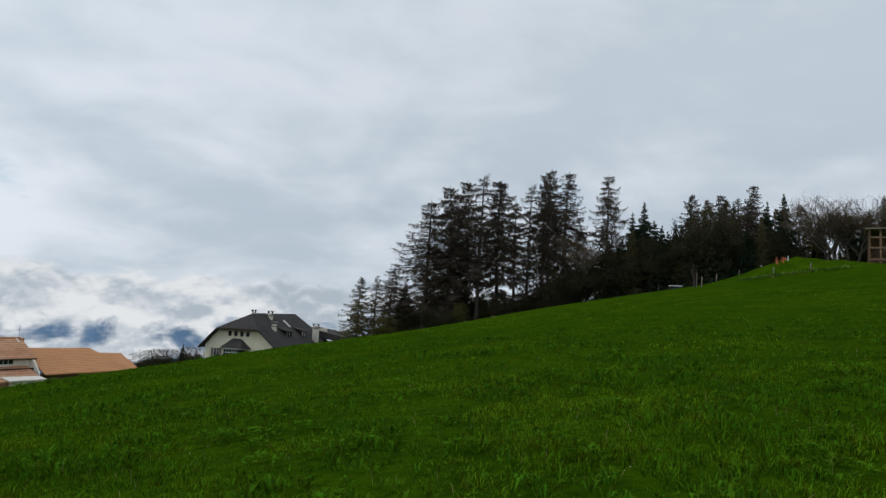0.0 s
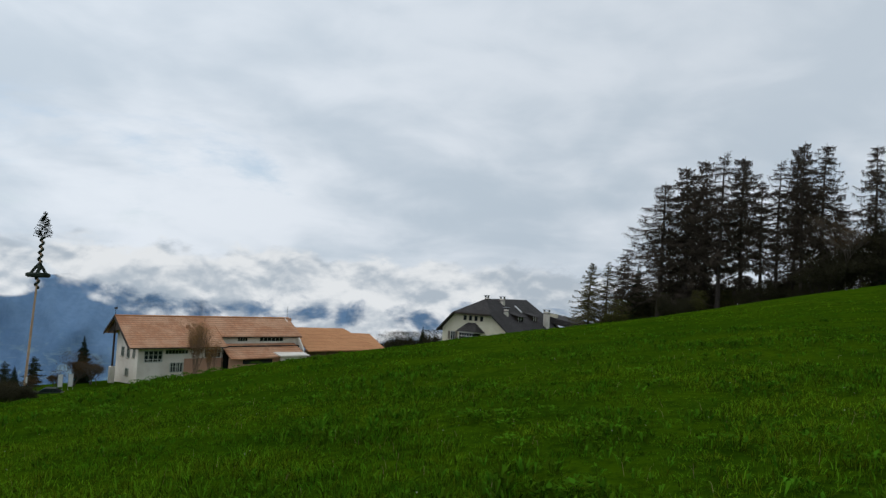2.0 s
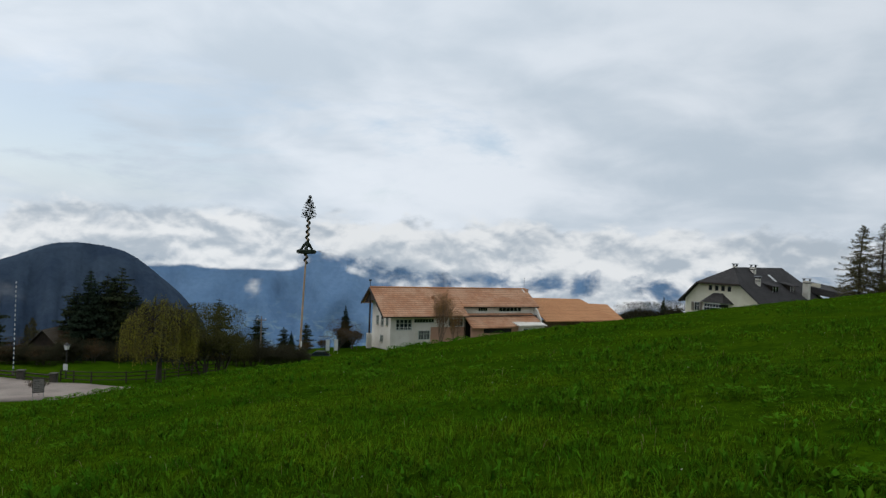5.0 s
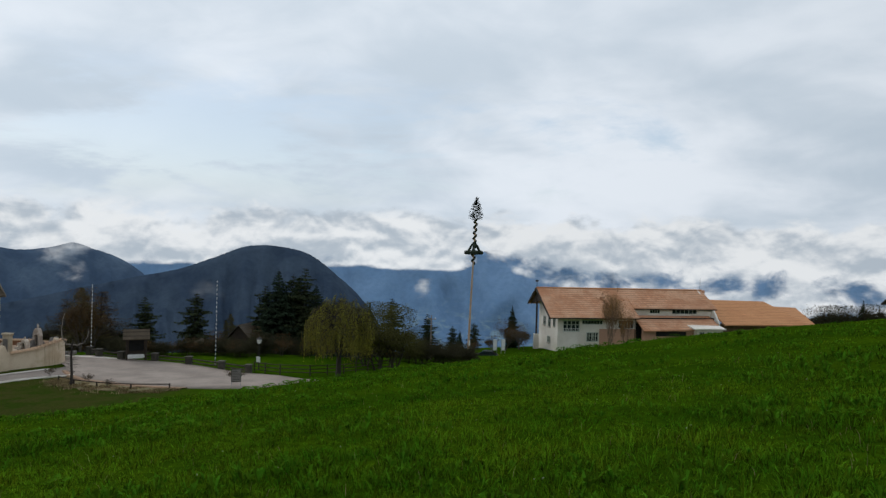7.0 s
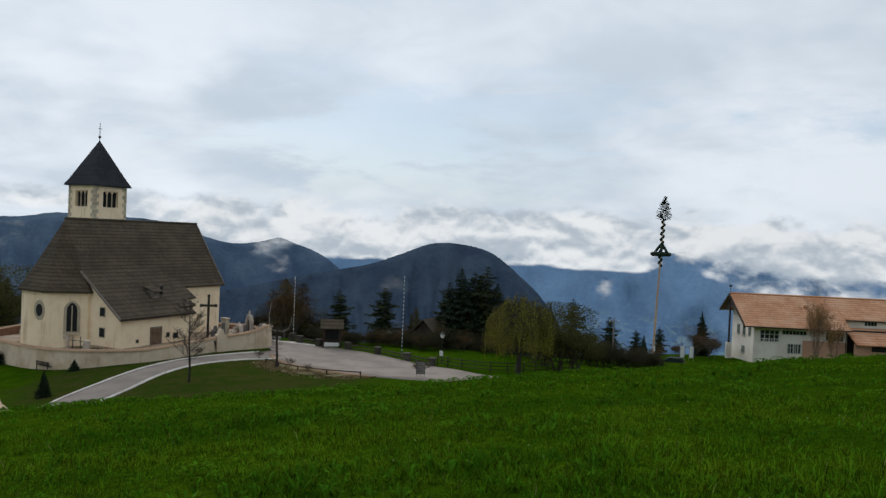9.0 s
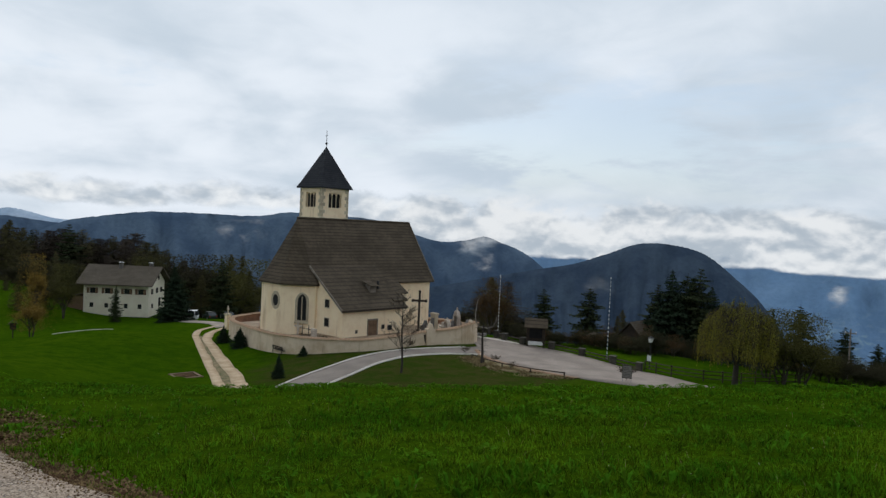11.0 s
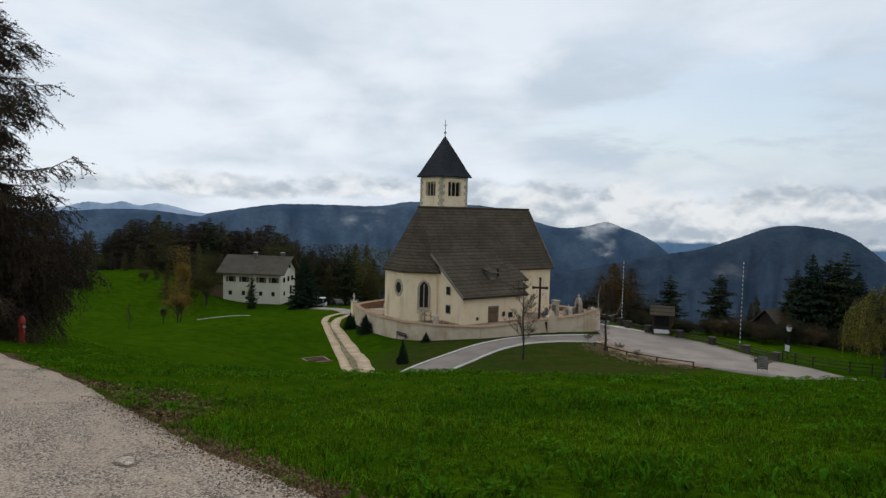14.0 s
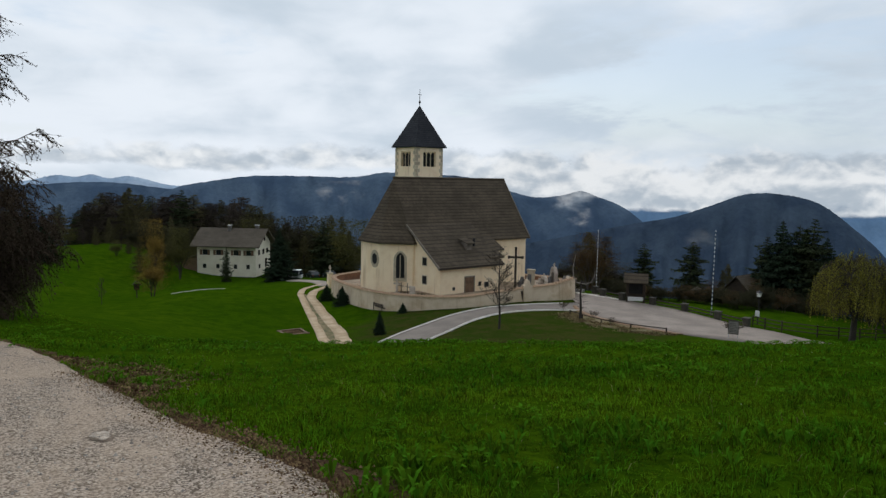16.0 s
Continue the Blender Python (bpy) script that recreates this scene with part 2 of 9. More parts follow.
M_bark = surface("larch_bark", (0.055, 0.045, 0.038), (0.035, 0.028, 0.024), 0.95, 1.5, 14.0, 0.7)
M_bark_pale = surface("grey_bark", (0.115, 0.098, 0.082), (0.07, 0.06, 0.05), 0.95, 2.0, 18.0, 0.5)
M_bark_rust = surface("rusty_twig_bark", (0.22, 0.145, 0.095), (0.15, 0.10, 0.07), 0.9, 2.0, 18.0, 0.3)
M_arm = surface("pale_smooth_bark", (0.34, 0.29, 0.25), (0.22, 0.18, 0.15), 0.9, 2.0, 18.0, 0.3)
M_larch = surface("larch_twigs", (0.078, 0.063, 0.049), (0.052, 0.042, 0.034), 0.9, 0.3, 3.0, 0.0, vary=0.35, island=True, spec=0.02)
M_larch_dark = surface("old_larch_twigs", (0.074, 0.053, 0.037), (0.046, 0.034, 0.025), 0.95, 0.3, 3.0, 0.0, vary=0.3, island=True, spec=0.0)
M_larch_green = surface("budding_larch_twigs", (0.105, 0.094, 0.042), (0.072, 0.064, 0.034), 0.9, 0.3, 3.0, 0.0, vary=0.35, island=True, spec=0.02)
M_spruce = surface("spruce_needles", (0.030, 0.046, 0.026), (0.020, 0.031, 0.019), 0.85, 0.4, 3.0, 0.0, vary=0.4, island=True, spec=0.02)
M_pine = surface("olive_needles", (0.042, 0.052, 0.024), (0.028, 0.036, 0.018), 0.85, 0.4, 3.0, 0.0, vary=0.4, island=True, spec=0.02)
M_willow = surface("young_willow_leaves", (0.25, 0.225, 0.036), (0.165, 0.155, 0.026), 0.8, 0.5, 3.0, 0.0, vary=0.35, island=True, through=0.25, spec=0.02)
M_leaf_olive = surface("olive_leaves", (0.098, 0.094, 0.030), (0.068, 0.066, 0.023), 0.9, 0.5, 3.0, 0.0, vary=0.22, island=True, through=0.2, spec=0.02)
M_leaf_brown = surface("russet_buds", (0.115, 0.070, 0.032), (0.080, 0.052, 0.026), 0.9, 0.5, 3.0, 0.0, vary=0.2, island=True, spec=0.02)
M_leaf_ochre = surface("ochre_young_leaves", (0.26, 0.165, 0.040), (0.17, 0.115, 0.032), 0.9, 0.5, 3.0, 0.0, vary=0.25, island=True, through=0.15, spec=0.02)
M_leaf_rust = surface("rusty_birch_buds", (0.36, 0.20, 0.085), (0.26, 0.15, 0.07), 0.9, 0.5, 3.0, 0.0, vary=0.25, island=True, spec=0.02)
M_leaf_dark = surface("dark_thicket_leaves", (0.058, 0.056, 0.031), (0.042, 0.039, 0.024), 0.95, 0.5, 3.0, 0.0, vary=0.15, island=True, spec=0.0, through=0.35)
M_grass = surface("grass_blades", (0.040, 0.102, 0.004), (0.120, 0.184, 0.008), 1.0, 0.35, 2.4, 0.0, vary=0.8, island=True, spec=0.0, through=0.12)
M_weed = surface("broad_weed_leaves", (0.072, 0.158, 0.008), (0.046, 0.112, 0.006), 0.9, 0.5, 4.0, 0.0, vary=0.45, island=True, spec=0.0, through=0.2)
M_dock = surface("pale_dock_leaves", (0.13, 0.20, 0.035), (0.085, 0.15, 0.022), 0.85, 0.5, 4.0, 0.0, vary=0.35, island=True, spec=0.05, through=0.2)
M_seed = surface("pale_seed_heads", (0.42, 0.45, 0.30), (0.34, 0.38, 0.22), 0.9, 1.0, 6.0, 0.0)
M_dry = surface("bleached_grass", (0.30, 0.215, 0.12), (0.14, 0.11, 0.05), 0.95, 0.6, 6.0, 0.0, vary=0.5, island=True, spec=0.0)
M_straw = surface("dry_stalks", (0.30, 0.25, 0.11), (0.20, 0.17, 0.07), 0.9, 1.0, 6.0, 0.0, vary=0.3, island=True)


def meadow_material():
    m = bpy.data.materials.new("spring_meadow")
    m.use_nodes = True
    n = Nodes(m.node_tree)
    at = n.add("ShaderNodeTexCoord").outputs["Object"]
    big = n.ramp(n.noise(at, 0.06, 5.0, 0.65), 0.38, 0.64)
    mid = n.ramp(n.noise(at, 0.6, 4.0, 0.65), 0.36, 0.66)
    fine = n.noise(at, 7.0, 5.0, 0.7)
    col = n.mix(big, (0.040, 0.088, 0.002, 1), (0.054, 0.102, 0.003, 1))
    col = n.mix(n.math("MULTIPLY", mid, 0.7), col, (0.020, 0.056, 0.002, 1))
    col = n.mix(n.ramp(fine, 0.40, 0.66, 0.0, 0.7), col, (0.014, 0.037, 0.002, 1))
    # drier, duller turf on the bank round the church and on the mown slope below it
    away = n.add("ShaderNodeVectorMath", {0: at, 1: (-64.0, 31.0, -12.0)}, operation="DISTANCE").outputs["Value"]
    dry = n.ramp(n.math("ADD", away, n.math("MULTIPLY", n.noise(at, 0.25, 4.0, 0.6), 9.0)), 17.0, 24.0, 0.85, 0.0)
    dull = n.mix(mid, (0.032, 0.052, 0.008, 1), (0.064, 0.056, 0.018, 1))
    dull = n.mix(n.ramp(fine, 0.40, 0.66, 0.0, 0.6), dull, (0.024, 0.034, 0.008, 1))
    col = n.mix(dry, col, dull)
    bp = n.add("ShaderNodeBump", {"Strength": 0.9, "Distance": 0.12, "Height": fine})
    p = n.add("ShaderNodeBsdfPrincipled", {"Base Color": col, "Roughness": 1.0, "Specular IOR Level": 0.0, "Normal": bp.outputs[0]})
    n.add("ShaderNodeOutputMaterial", {0: p.outputs[0]})
    return m


def track_material():
    m = bpy.data.materials.new("gravel_track")
    m.use_nodes = True
    n = Nodes(m.node_tree)
    at = n.add("ShaderNodeTexCoord").outputs["Object"]
    big = n.ramp(n.noise(at, 0.45, 4.0, 0.6, 0.4), 0.36, 0.66)
    mid = n.noise(at, 7.0, 6.0, 0.7)
    cell = n.add("ShaderNodeTexVoronoi", {"Vector": at, "Scale": 58.0})
    coarse = n.add("ShaderNodeTexVoronoi", {"Vector": at, "Scale": 24.0, "Randomness": 1.0})
    # smooth trodden fines beside bands of bare gravel
    col = n.mix(big, (0.43, 0.335, 0.25, 1), (0.36, 0.275, 0.205, 1))
    col = n.mix(n.ramp(mid, 0.46, 0.70, 0.0, 0.55), col, (0.21, 0.158, 0.115, 1))
    along = n.add("ShaderNodeVectorMath", {0: at, 1: (0.55, 1.3, 1.0)}, operation="MULTIPLY").outputs[0]
    stones = n.ramp(n.noise(along, 0.9, 6.0, 0.68, 0.5), 0.38, 0.66)
    one = n.add("ShaderNodeSeparateXYZ", {0: cell.outputs["Color"]}).outputs[0]
    two = n.add("ShaderNodeSeparateXYZ", {0: coarse.outputs["Color"]}).outputs[1]
    grit = n.mix(n.ramp(one, 0.1, 1.0), (0.085, 0.067, 0.052, 1), (0.64, 0.53, 0.43, 1))
    col = n.mix(n.ramp(stones, 0.0, 1.0, 0.38, 0.88), col, grit)
    col = n.mix(n.math("MULTIPLY", n.ramp(two, 0.86, 0.9), n.ramp(coarse.outputs[0], 0.22, 0.34, 0.7, 0.0)), col, (0.56, 0.49, 0.42, 1))
    h = n.math("ADD", n.math("MULTIPLY", mid, 0.8), n.math("MULTIPLY", n.math("MULTIPLY", cell.outputs[0], stones), -1.0))
    bp = n.add("ShaderNodeBump", {"Strength": 0.8, "Distance": 0.03, "Height": h})
    p = n.add("ShaderNodeBsdfPrincipled", {"Base Color": col, "Roughness": 1.0, "Specular IOR Level": 0.0, "Normal": bp.outputs[0]})
    n.add("ShaderNodeOutputMaterial", {0: p.outputs[0]})
    return m


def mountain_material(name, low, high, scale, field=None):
    """Wooded slopes far off: patches of wood and clearing, and pale fields on the valley's lower side. The blue haze of
    distance is put into these colours.
    """
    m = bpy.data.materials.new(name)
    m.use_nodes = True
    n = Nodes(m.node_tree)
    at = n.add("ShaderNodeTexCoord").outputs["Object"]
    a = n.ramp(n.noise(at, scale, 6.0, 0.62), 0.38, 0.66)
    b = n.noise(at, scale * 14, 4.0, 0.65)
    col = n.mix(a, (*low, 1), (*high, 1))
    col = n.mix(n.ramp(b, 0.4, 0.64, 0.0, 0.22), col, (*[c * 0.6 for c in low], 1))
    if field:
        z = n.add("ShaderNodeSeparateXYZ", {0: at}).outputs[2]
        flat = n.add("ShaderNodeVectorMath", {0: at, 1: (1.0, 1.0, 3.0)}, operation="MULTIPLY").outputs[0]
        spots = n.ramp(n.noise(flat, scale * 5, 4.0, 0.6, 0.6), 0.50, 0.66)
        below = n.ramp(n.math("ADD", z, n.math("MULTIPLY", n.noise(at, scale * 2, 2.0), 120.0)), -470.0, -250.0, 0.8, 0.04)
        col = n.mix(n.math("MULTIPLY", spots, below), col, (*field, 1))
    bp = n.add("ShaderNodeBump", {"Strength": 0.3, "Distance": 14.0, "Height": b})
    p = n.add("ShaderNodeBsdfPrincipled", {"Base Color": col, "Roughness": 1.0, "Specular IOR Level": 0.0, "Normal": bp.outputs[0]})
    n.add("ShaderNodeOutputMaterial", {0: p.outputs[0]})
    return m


def cloud_material(name, scale, seed, bright, sharp=0.15, most=1.0):
    """Low cloud: ragged puffs; the mesh's own thickness attribute says where it is solid and where it thins out."""
    m = bpy.data.materials.new(name)
    m.use_nodes = True
    n = Nodes(m.node_tree)
    at = n.add("ShaderNodeTexCoord").outputs["Object"]
    v = n.add("ShaderNodeVectorMath", {0: at, 1: (1.0, 1.0, 1.7)}, operation="MULTIPLY").outputs[0]
    v = n.add("ShaderNodeVectorMath", {0: v, 1: (seed, seed * 2, 0)}, operation="ADD").outputs[0]
    a = n.noise(v, scale, 8.0, 0.56, 0.25)
    b = n.noise(v, scale * 0.9, 6.0, 0.50, 0.2)
    c = n.noise(n.add("ShaderNodeVectorMath", {0: v, 1: (0, 0, 70.0)}, operation="ADD").outputs[0], scale * 0.9, 6.0, 0.50, 0.2)
    thick = n.add("ShaderNodeAttribute", attribute_name="thickness").outputs["Fac"]
    alpha = n.ramp(n.math("ADD", a, thick), 0.5 - sharp, 0.5 + sharp, 0.0, most)
    relief = n.math("SUBTRACT", b, c)
    broad = n.noise(v, scale * 0.35, 4.0, 0.5, 0.2)
    shade = n.ramp(n.math("ADD", n.math("MULTIPLY", relief, 1.3), n.math("ADD", n.math("MULTIPLY", b, 0.3), n.math("MULTIPLY", broad, 0.9))), 0.40, 0.80)
    col = n.mix(shade, (0.46 * bright, 0.53 * bright, 0.605 * bright, 1), (0.84 * bright, 0.87 * bright, 0.895 * bright, 1))
    glow = n.add("ShaderNodeEmission", {0: col, 1: 1.0})
    clear = n.add("ShaderNodeBsdfTransparent")
    mixed = n.add("ShaderNodeMixShader", {0: alpha, 1: clear.outputs[0], 2: glow.outputs[0]})
    n.add("ShaderNodeOutputMaterial", {0: mixed.outputs[0]})
    return m


M_meadow = meadow_material()
M_track = track_material()
# slate blue in place of forest green: thin haze put into the colour
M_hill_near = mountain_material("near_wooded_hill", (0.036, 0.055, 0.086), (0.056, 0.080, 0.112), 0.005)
# peaks paled towards the sky: the haze before them is painted in
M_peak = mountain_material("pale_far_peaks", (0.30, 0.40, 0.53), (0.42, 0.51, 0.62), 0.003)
# forest tinted dusky blue to paint the thicker haze further off
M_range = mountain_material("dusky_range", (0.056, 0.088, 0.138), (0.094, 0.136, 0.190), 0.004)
# slope and field colours carry the valley haze, no air is modelled
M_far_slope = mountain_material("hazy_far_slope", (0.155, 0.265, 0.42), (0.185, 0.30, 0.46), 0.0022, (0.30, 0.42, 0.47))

# ---- terrain: heights by bearing (degrees left of +y) and distance ----
RADII = (27.0, 50.0, 75.0, 100.0, 135.0, 180.0, 300.0, 700.0)
SPOTS = {
    -90: (2.6, 5.0, 7.5, 9.5, 11.0, 12.0, 12.0, -40.0),
    -50: (2.1, 4.65, 7.8, 9.7, 10.9, 11.0, 8.0, -60.0),
    -28: (1.22, 2.35, 3.1, 2.7, 1.0, -2.0, -15.0, -120.0),
    -10: (0.15, -0.75, -2.8, -5.5, -9.0, -13.0, -32.0, -160.0),
    12: (-1.45, -4.6, -9.2, -13.0, -16.0, -21.0, -50.0, -220.0),
    30: (-2.9, -7.6, -12.2, -15.3, -18.5, -28.0, -70.0, -250.0),
    47: (-4.0, -9.7, -12.7, -14.2, -24.0, -38.0, -85.0, -260.0),
    57: (-4.4, -10.5, -12.6, -13.6, -25.0, -40.0, -85.0, -260.0),
    70: (-4.6, -10.9, -12.7, -12.4, -16.5, -28.0, -70.0, -250.0),
    80: (-4.65, -11.1, -14.4, -15.5, -17.8, -24.0, -56.2, -226.0),
    88: (-4.45, -10.4, -13.4, -14.0, -19.2, -20.6, -45.0, -200.0),
    94: (-4.1, -8.4, -11.9, -14.9, -18.8, -15.7, -36.0, -175.0),
    99: (-3.6, -7.0, -11.6, -14.8, -15.4, -15.4, -32.0, -160.0),
    140: (-1.2, -2.0, -3.0, -4.0, -5.0, -6.0, -12.0, -100.0),
}
SLOPE = 0.11


def hermite(xs, ys, x):
    """Smooth curve through the nodes xs with rows of values ys, at x."""
    d = np.diff(xs)
    m = np.diff(ys, axis=0) / d[:, None]
    tan = np.vstack([m[:1], (m[:-1] * d[1:, None] + m[1:] * d[:-1, None]) / (d[1:] + d[:-1])[:, None], m[-1:]])
    i = np.clip(np.searchsorted(xs, x) - 1, 0, len(xs) - 2)
    s = ((x - xs[i]) / d[i])[:, None]
    h = d[i][:, None]
    return (2 * s**3 - 3 * s**2 + 1) * ys[i] + (s**3 - 2 * s**2 + s) * h * tan[i] + (3 * s**2 - 2 * s**3) * ys[i + 1] + (s**3 - s**2) * h * tan[i + 1]


def spot_grid():
    az = sorted(SPOTS)
    nodes = np.array((0.0, 9.0, 18.0) + RADII + (2500.0,))
    cols = []
    for a in az:
        fall = -SLOPE * math.cos(math.radians(a - 90))
        k = (SPOTS[a][0] - fall * 27) / 27**2
        cols.append([fall * r + k * r * r for r in (0.0, 9.0, 18.0)] + list(SPOTS[a]) + [-900.0])
    ext = [a - 360 for a in az[-3:]] + az + [a + 360 for a in az[:3]]
    vals = cols[-3:] + cols + cols[:3]
    return np.array(ext, float), nodes, np.array(vals)


AZ, NODES, GRID = spot_grid()


def terrain(x, y):
    """Height of the ground under arrays x, y."""
    x, y = np.atleast_1d(np.asarray(x, float)), np.atleast_1d(np.asarray(y, float))
    r = np.minimum(np.hypot(x, y), 2500.0)
    a = np.degrees(np.arctan2(-x, y))
    a = np.where(a < -130, a + 360, a)
    rows = hermite(AZ, GRID, a)
    i = np.clip(np.searchsorted(NODES, r) - 1, 0, len(NODES) - 2)
    d = np.diff(NODES)
    m = np.diff(rows, axis=1) / d
    tan = np.concatenate([m[:, :1], (m[:, :-1] * d[1:] + m[:, 1:] * d[:-1]) / (d[1:] + d[:-1]), m[:, -1:]], 1)
    n = np.arange(len(r))
    h, s = d[i], (r - NODES[i]) / d[i]
    z = (2 * s**3 - 3 * s**2 + 1) * rows[n, i] + (s**3 - 2 * s**2 + s) * h * tan[n, i] + (3 * s**2 - 2 * s**3) * rows[n, i + 1] + (s**3 - s**2) * h * tan[n, i + 1]
    return z


def ground_at(x, y):
    return float(terrain(x, y)[0])



# ---- building helpers ----
def make_mesh(name, verts, faces, mats, smooth=False):
    me = bpy.data.meshes.new(name)
    me.from_pydata(verts, [], faces)
    for m in mats if isinstance(mats, (list, tuple)) else (mats,):
        me.materials.append(m)
    if smooth:
        me.polygons.foreach_set("use_smooth", [True] * len(me.polygons))
    me.update()
    return me


def part(name, bm, material, parent, label=""):
    bmesh.ops.recalc_face_normals(bm, faces=bm.faces)
    me = bpy.data.meshes.new(name)
    bm.to_mesh(me)
    bm.free()
    me.materials.append(material)
    ob = new(name, me)
    ob.parent = parent
    if label:
        tagged(ob, label)
    return ob


def thing(name, label, category, m, group=""):
    ob = new(name)
    ob.empty_display_size = 0.3
    ob.matrix_basis = m
    return tagged(ob, label, category, group)


def box(x0, x1, y0, y1, z0, z1, bm=None, bevel=0.0):
    bm = bm or bmesh.new()
    vs = [bm.verts.new((x, y, z)) for z in (z0, z1) for x, y in ((x0, y0), (x1, y0), (x1, y1), (x0, y1))]
    fs = [(3, 2, 1, 0), (4, 5, 6, 7), (0, 1, 5, 4), (1, 2, 6, 5), (2, 3, 7, 6), (3, 0, 4, 7)]
    made = [bm.faces.new([vs[i] for i in f]) for f in fs]
    if bevel:
        es = {e for f in made for e in f.edges}
        bmesh.ops.bevel(bm, geom=list(es), offset=bevel, segments=1, affect="EDGES", profile=0.5)
    return bm


def solid(points, faces, bm=None):
    bm = bm or bmesh.new()
    vs = [bm.verts.new(p) for p in points]
    for f in faces:
        bm.faces.new([vs[i] for i in f])
    return bm


def slab(quad, thick, bm=None):
    """A plate: a polygon of points with a thickness straight down."""
    bm = bm or bmesh.new()
    n = len(quad)
    top = [bm.verts.new(p) for p in quad]
    low = [bm.verts.new((p[0], p[1], p[2] - thick)) for p in quad]
    bm.faces.new(top)
    bm.faces.new(low[::-1])
    for i in range(n):
        j = (i + 1) % n
        bm.faces.new((top[i], low[i], low[j], top[j]))
    return bm


def prism(outline, z0, z1, bm=None):
    return slab([(x, y, z1) for x, y in outline], z1 - z0, bm)


def sheet_prism(outline, m, depth, bm=None):
    """An outline (x, z) in an upright plane, pushed back by depth along +y, then moved by m."""
    bm = bm or bmesh.new()
    n = len(outline)
    a = [bm.verts.new(m @ Vector((x, 0, z))) for x, z in outline]
    b = [bm.verts.new(m @ Vector((x, depth, z))) for x, z in outline]
    bm.faces.new(a)
    bm.faces.new(b[::-1])
    for i in range(n):
        j = (i + 1) % n
        bm.faces.new((a[i], b[i], b[j], a[j]))
    return bm


def rod(points, radii, sides=6, bm=None):
    """A tube along points, tapering as radii say."""
    bm = bm or bmesh.new()
    rings = []
    pts = [Vector(p) for p in points]
    for i, p in enumerate(pts):
        d = (pts[min(i + 1, len(pts) - 1)] - pts[max(i - 1, 0)]).normalized()
        side = d.cross(Vector((0.31, 0.95, 0.05))).normalized()
        up = d.cross(side)
        r = radii[i] if isinstance(radii, (list, tuple)) else radii
        rings.append([bm.verts.new(p + (side * math.cos(k * 2 * math.pi / sides) + up * math.sin(k * 2 * math.pi / sides)) * r) for k in range(sides)])
    for a, b in zip(rings, rings[1:]):
        for k in range(sides):
            bm.faces.new((a[k], a[(k + 1) % sides], b[(k + 1) % sides], b[k]))
    bm.faces.new(rings[0][::-1])
    bm.faces.new(rings[-1])
    return bm


def holed_wall(length, z0, z1, thick, holes, m, bm=None):
    """An upright wall along x with its outer face at y=0 and its body behind it, with openings (x0, x1, za, zb) right through it."""
    bm = bm or bmesh.new()
    xs = sorted({0.0, length, *(h[0] for h in holes), *(h[1] for h in holes)})
    zs = sorted({z0, z1, *(h[2] for h in holes), *(h[3] for h in holes)})
    for x0, x1 in zip(xs, xs[1:]):
        run = None
        for za, zb in zip(zs, zs[1:]):
            open_here = any(h[0] <= x0 and x1 <= h[1] and h[2] <= za and zb <= h[3] for h in holes)
            if not open_here:
                run = (run[0], zb) if run else (za, zb)
            if run and (open_here or zb == zs[-1]):
                vs = [bm.verts.new(m @ Vector(p)) for p in ((x0, 0, run[0]), (x1, 0, run[0]), (x1, thick, run[0]), (x0, thick, run[0]), (x0, 0, run[1]), (x1, 0, run[1]), (x1, thick, run[1]), (x0, thick, run[1]))]
                for f in ((3, 2, 1, 0), (4, 5, 6, 7), (0, 1, 5, 4), (1, 2, 6, 5), (2, 3, 7, 6), (3, 0, 4, 7)):
                    bm.faces.new([vs[i] for i in f])
                run = None
    bmesh.ops.remove_doubles(bm, verts=bm.verts, dist=0.0005)
    return bm


def moved(bm, m):
    bmesh.ops.transform(bm, matrix=m, verts=bm.verts)
    return bm


def window(parent, m, w, h, frame_mat, bars=1, cross=True, deep=0.14, sill=None, shutters=None, name="window"):
    """A framed pane set into its opening; m puts x along the wall, y inwards, z up, with the origin at the opening's lower left."""
    win = new(name)
    win.parent = parent
    win.matrix_basis = m
    t = max(0.06, min(w, h) * 0.07)
    bm = bmesh.new()
    box(0, t, deep - 0.06, deep, 0, h, bm), box(w - t, w, deep - 0.06, deep, 0, h, bm)
    box(t, w - t, deep - 0.06, deep, 0, t, bm), box(t, w - t, deep - 0.06, deep, h - t, h, bm)
    for i in range(bars):
        x = w * (i + 1) / (bars + 1)
        box(x - t / 2, x + t / 2, deep - 0.055, deep - 0.005, t, h - t, bm)
    if cross:
        box(t, w - t, deep - 0.05, deep - 0.01, h * 0.62 - t / 3, h * 0.62 + t / 3, bm)
    part("window_frame", bm, frame_mat, win)
    part("pane", box(0, w, deep, deep + 0.03, 0, h), M_glass, win)
    if sill:
        part("window_sill", box(-0.06, w + 0.06, -0.1, deep - 0.06, -0.1, -0.005), sill, win)
    if shutters:
        for x0, x1 in ((-w * 0.52, -0.02), (w + 0.02, w * 1.52)):
            part("shutter", box(x0, x1, -0.05, -0.006, 0, h, bevel=0.008), shutters, win)
    return win


def polar(az, r):
    return -r * math.sin(radians(az)), r * math.cos(radians(az))


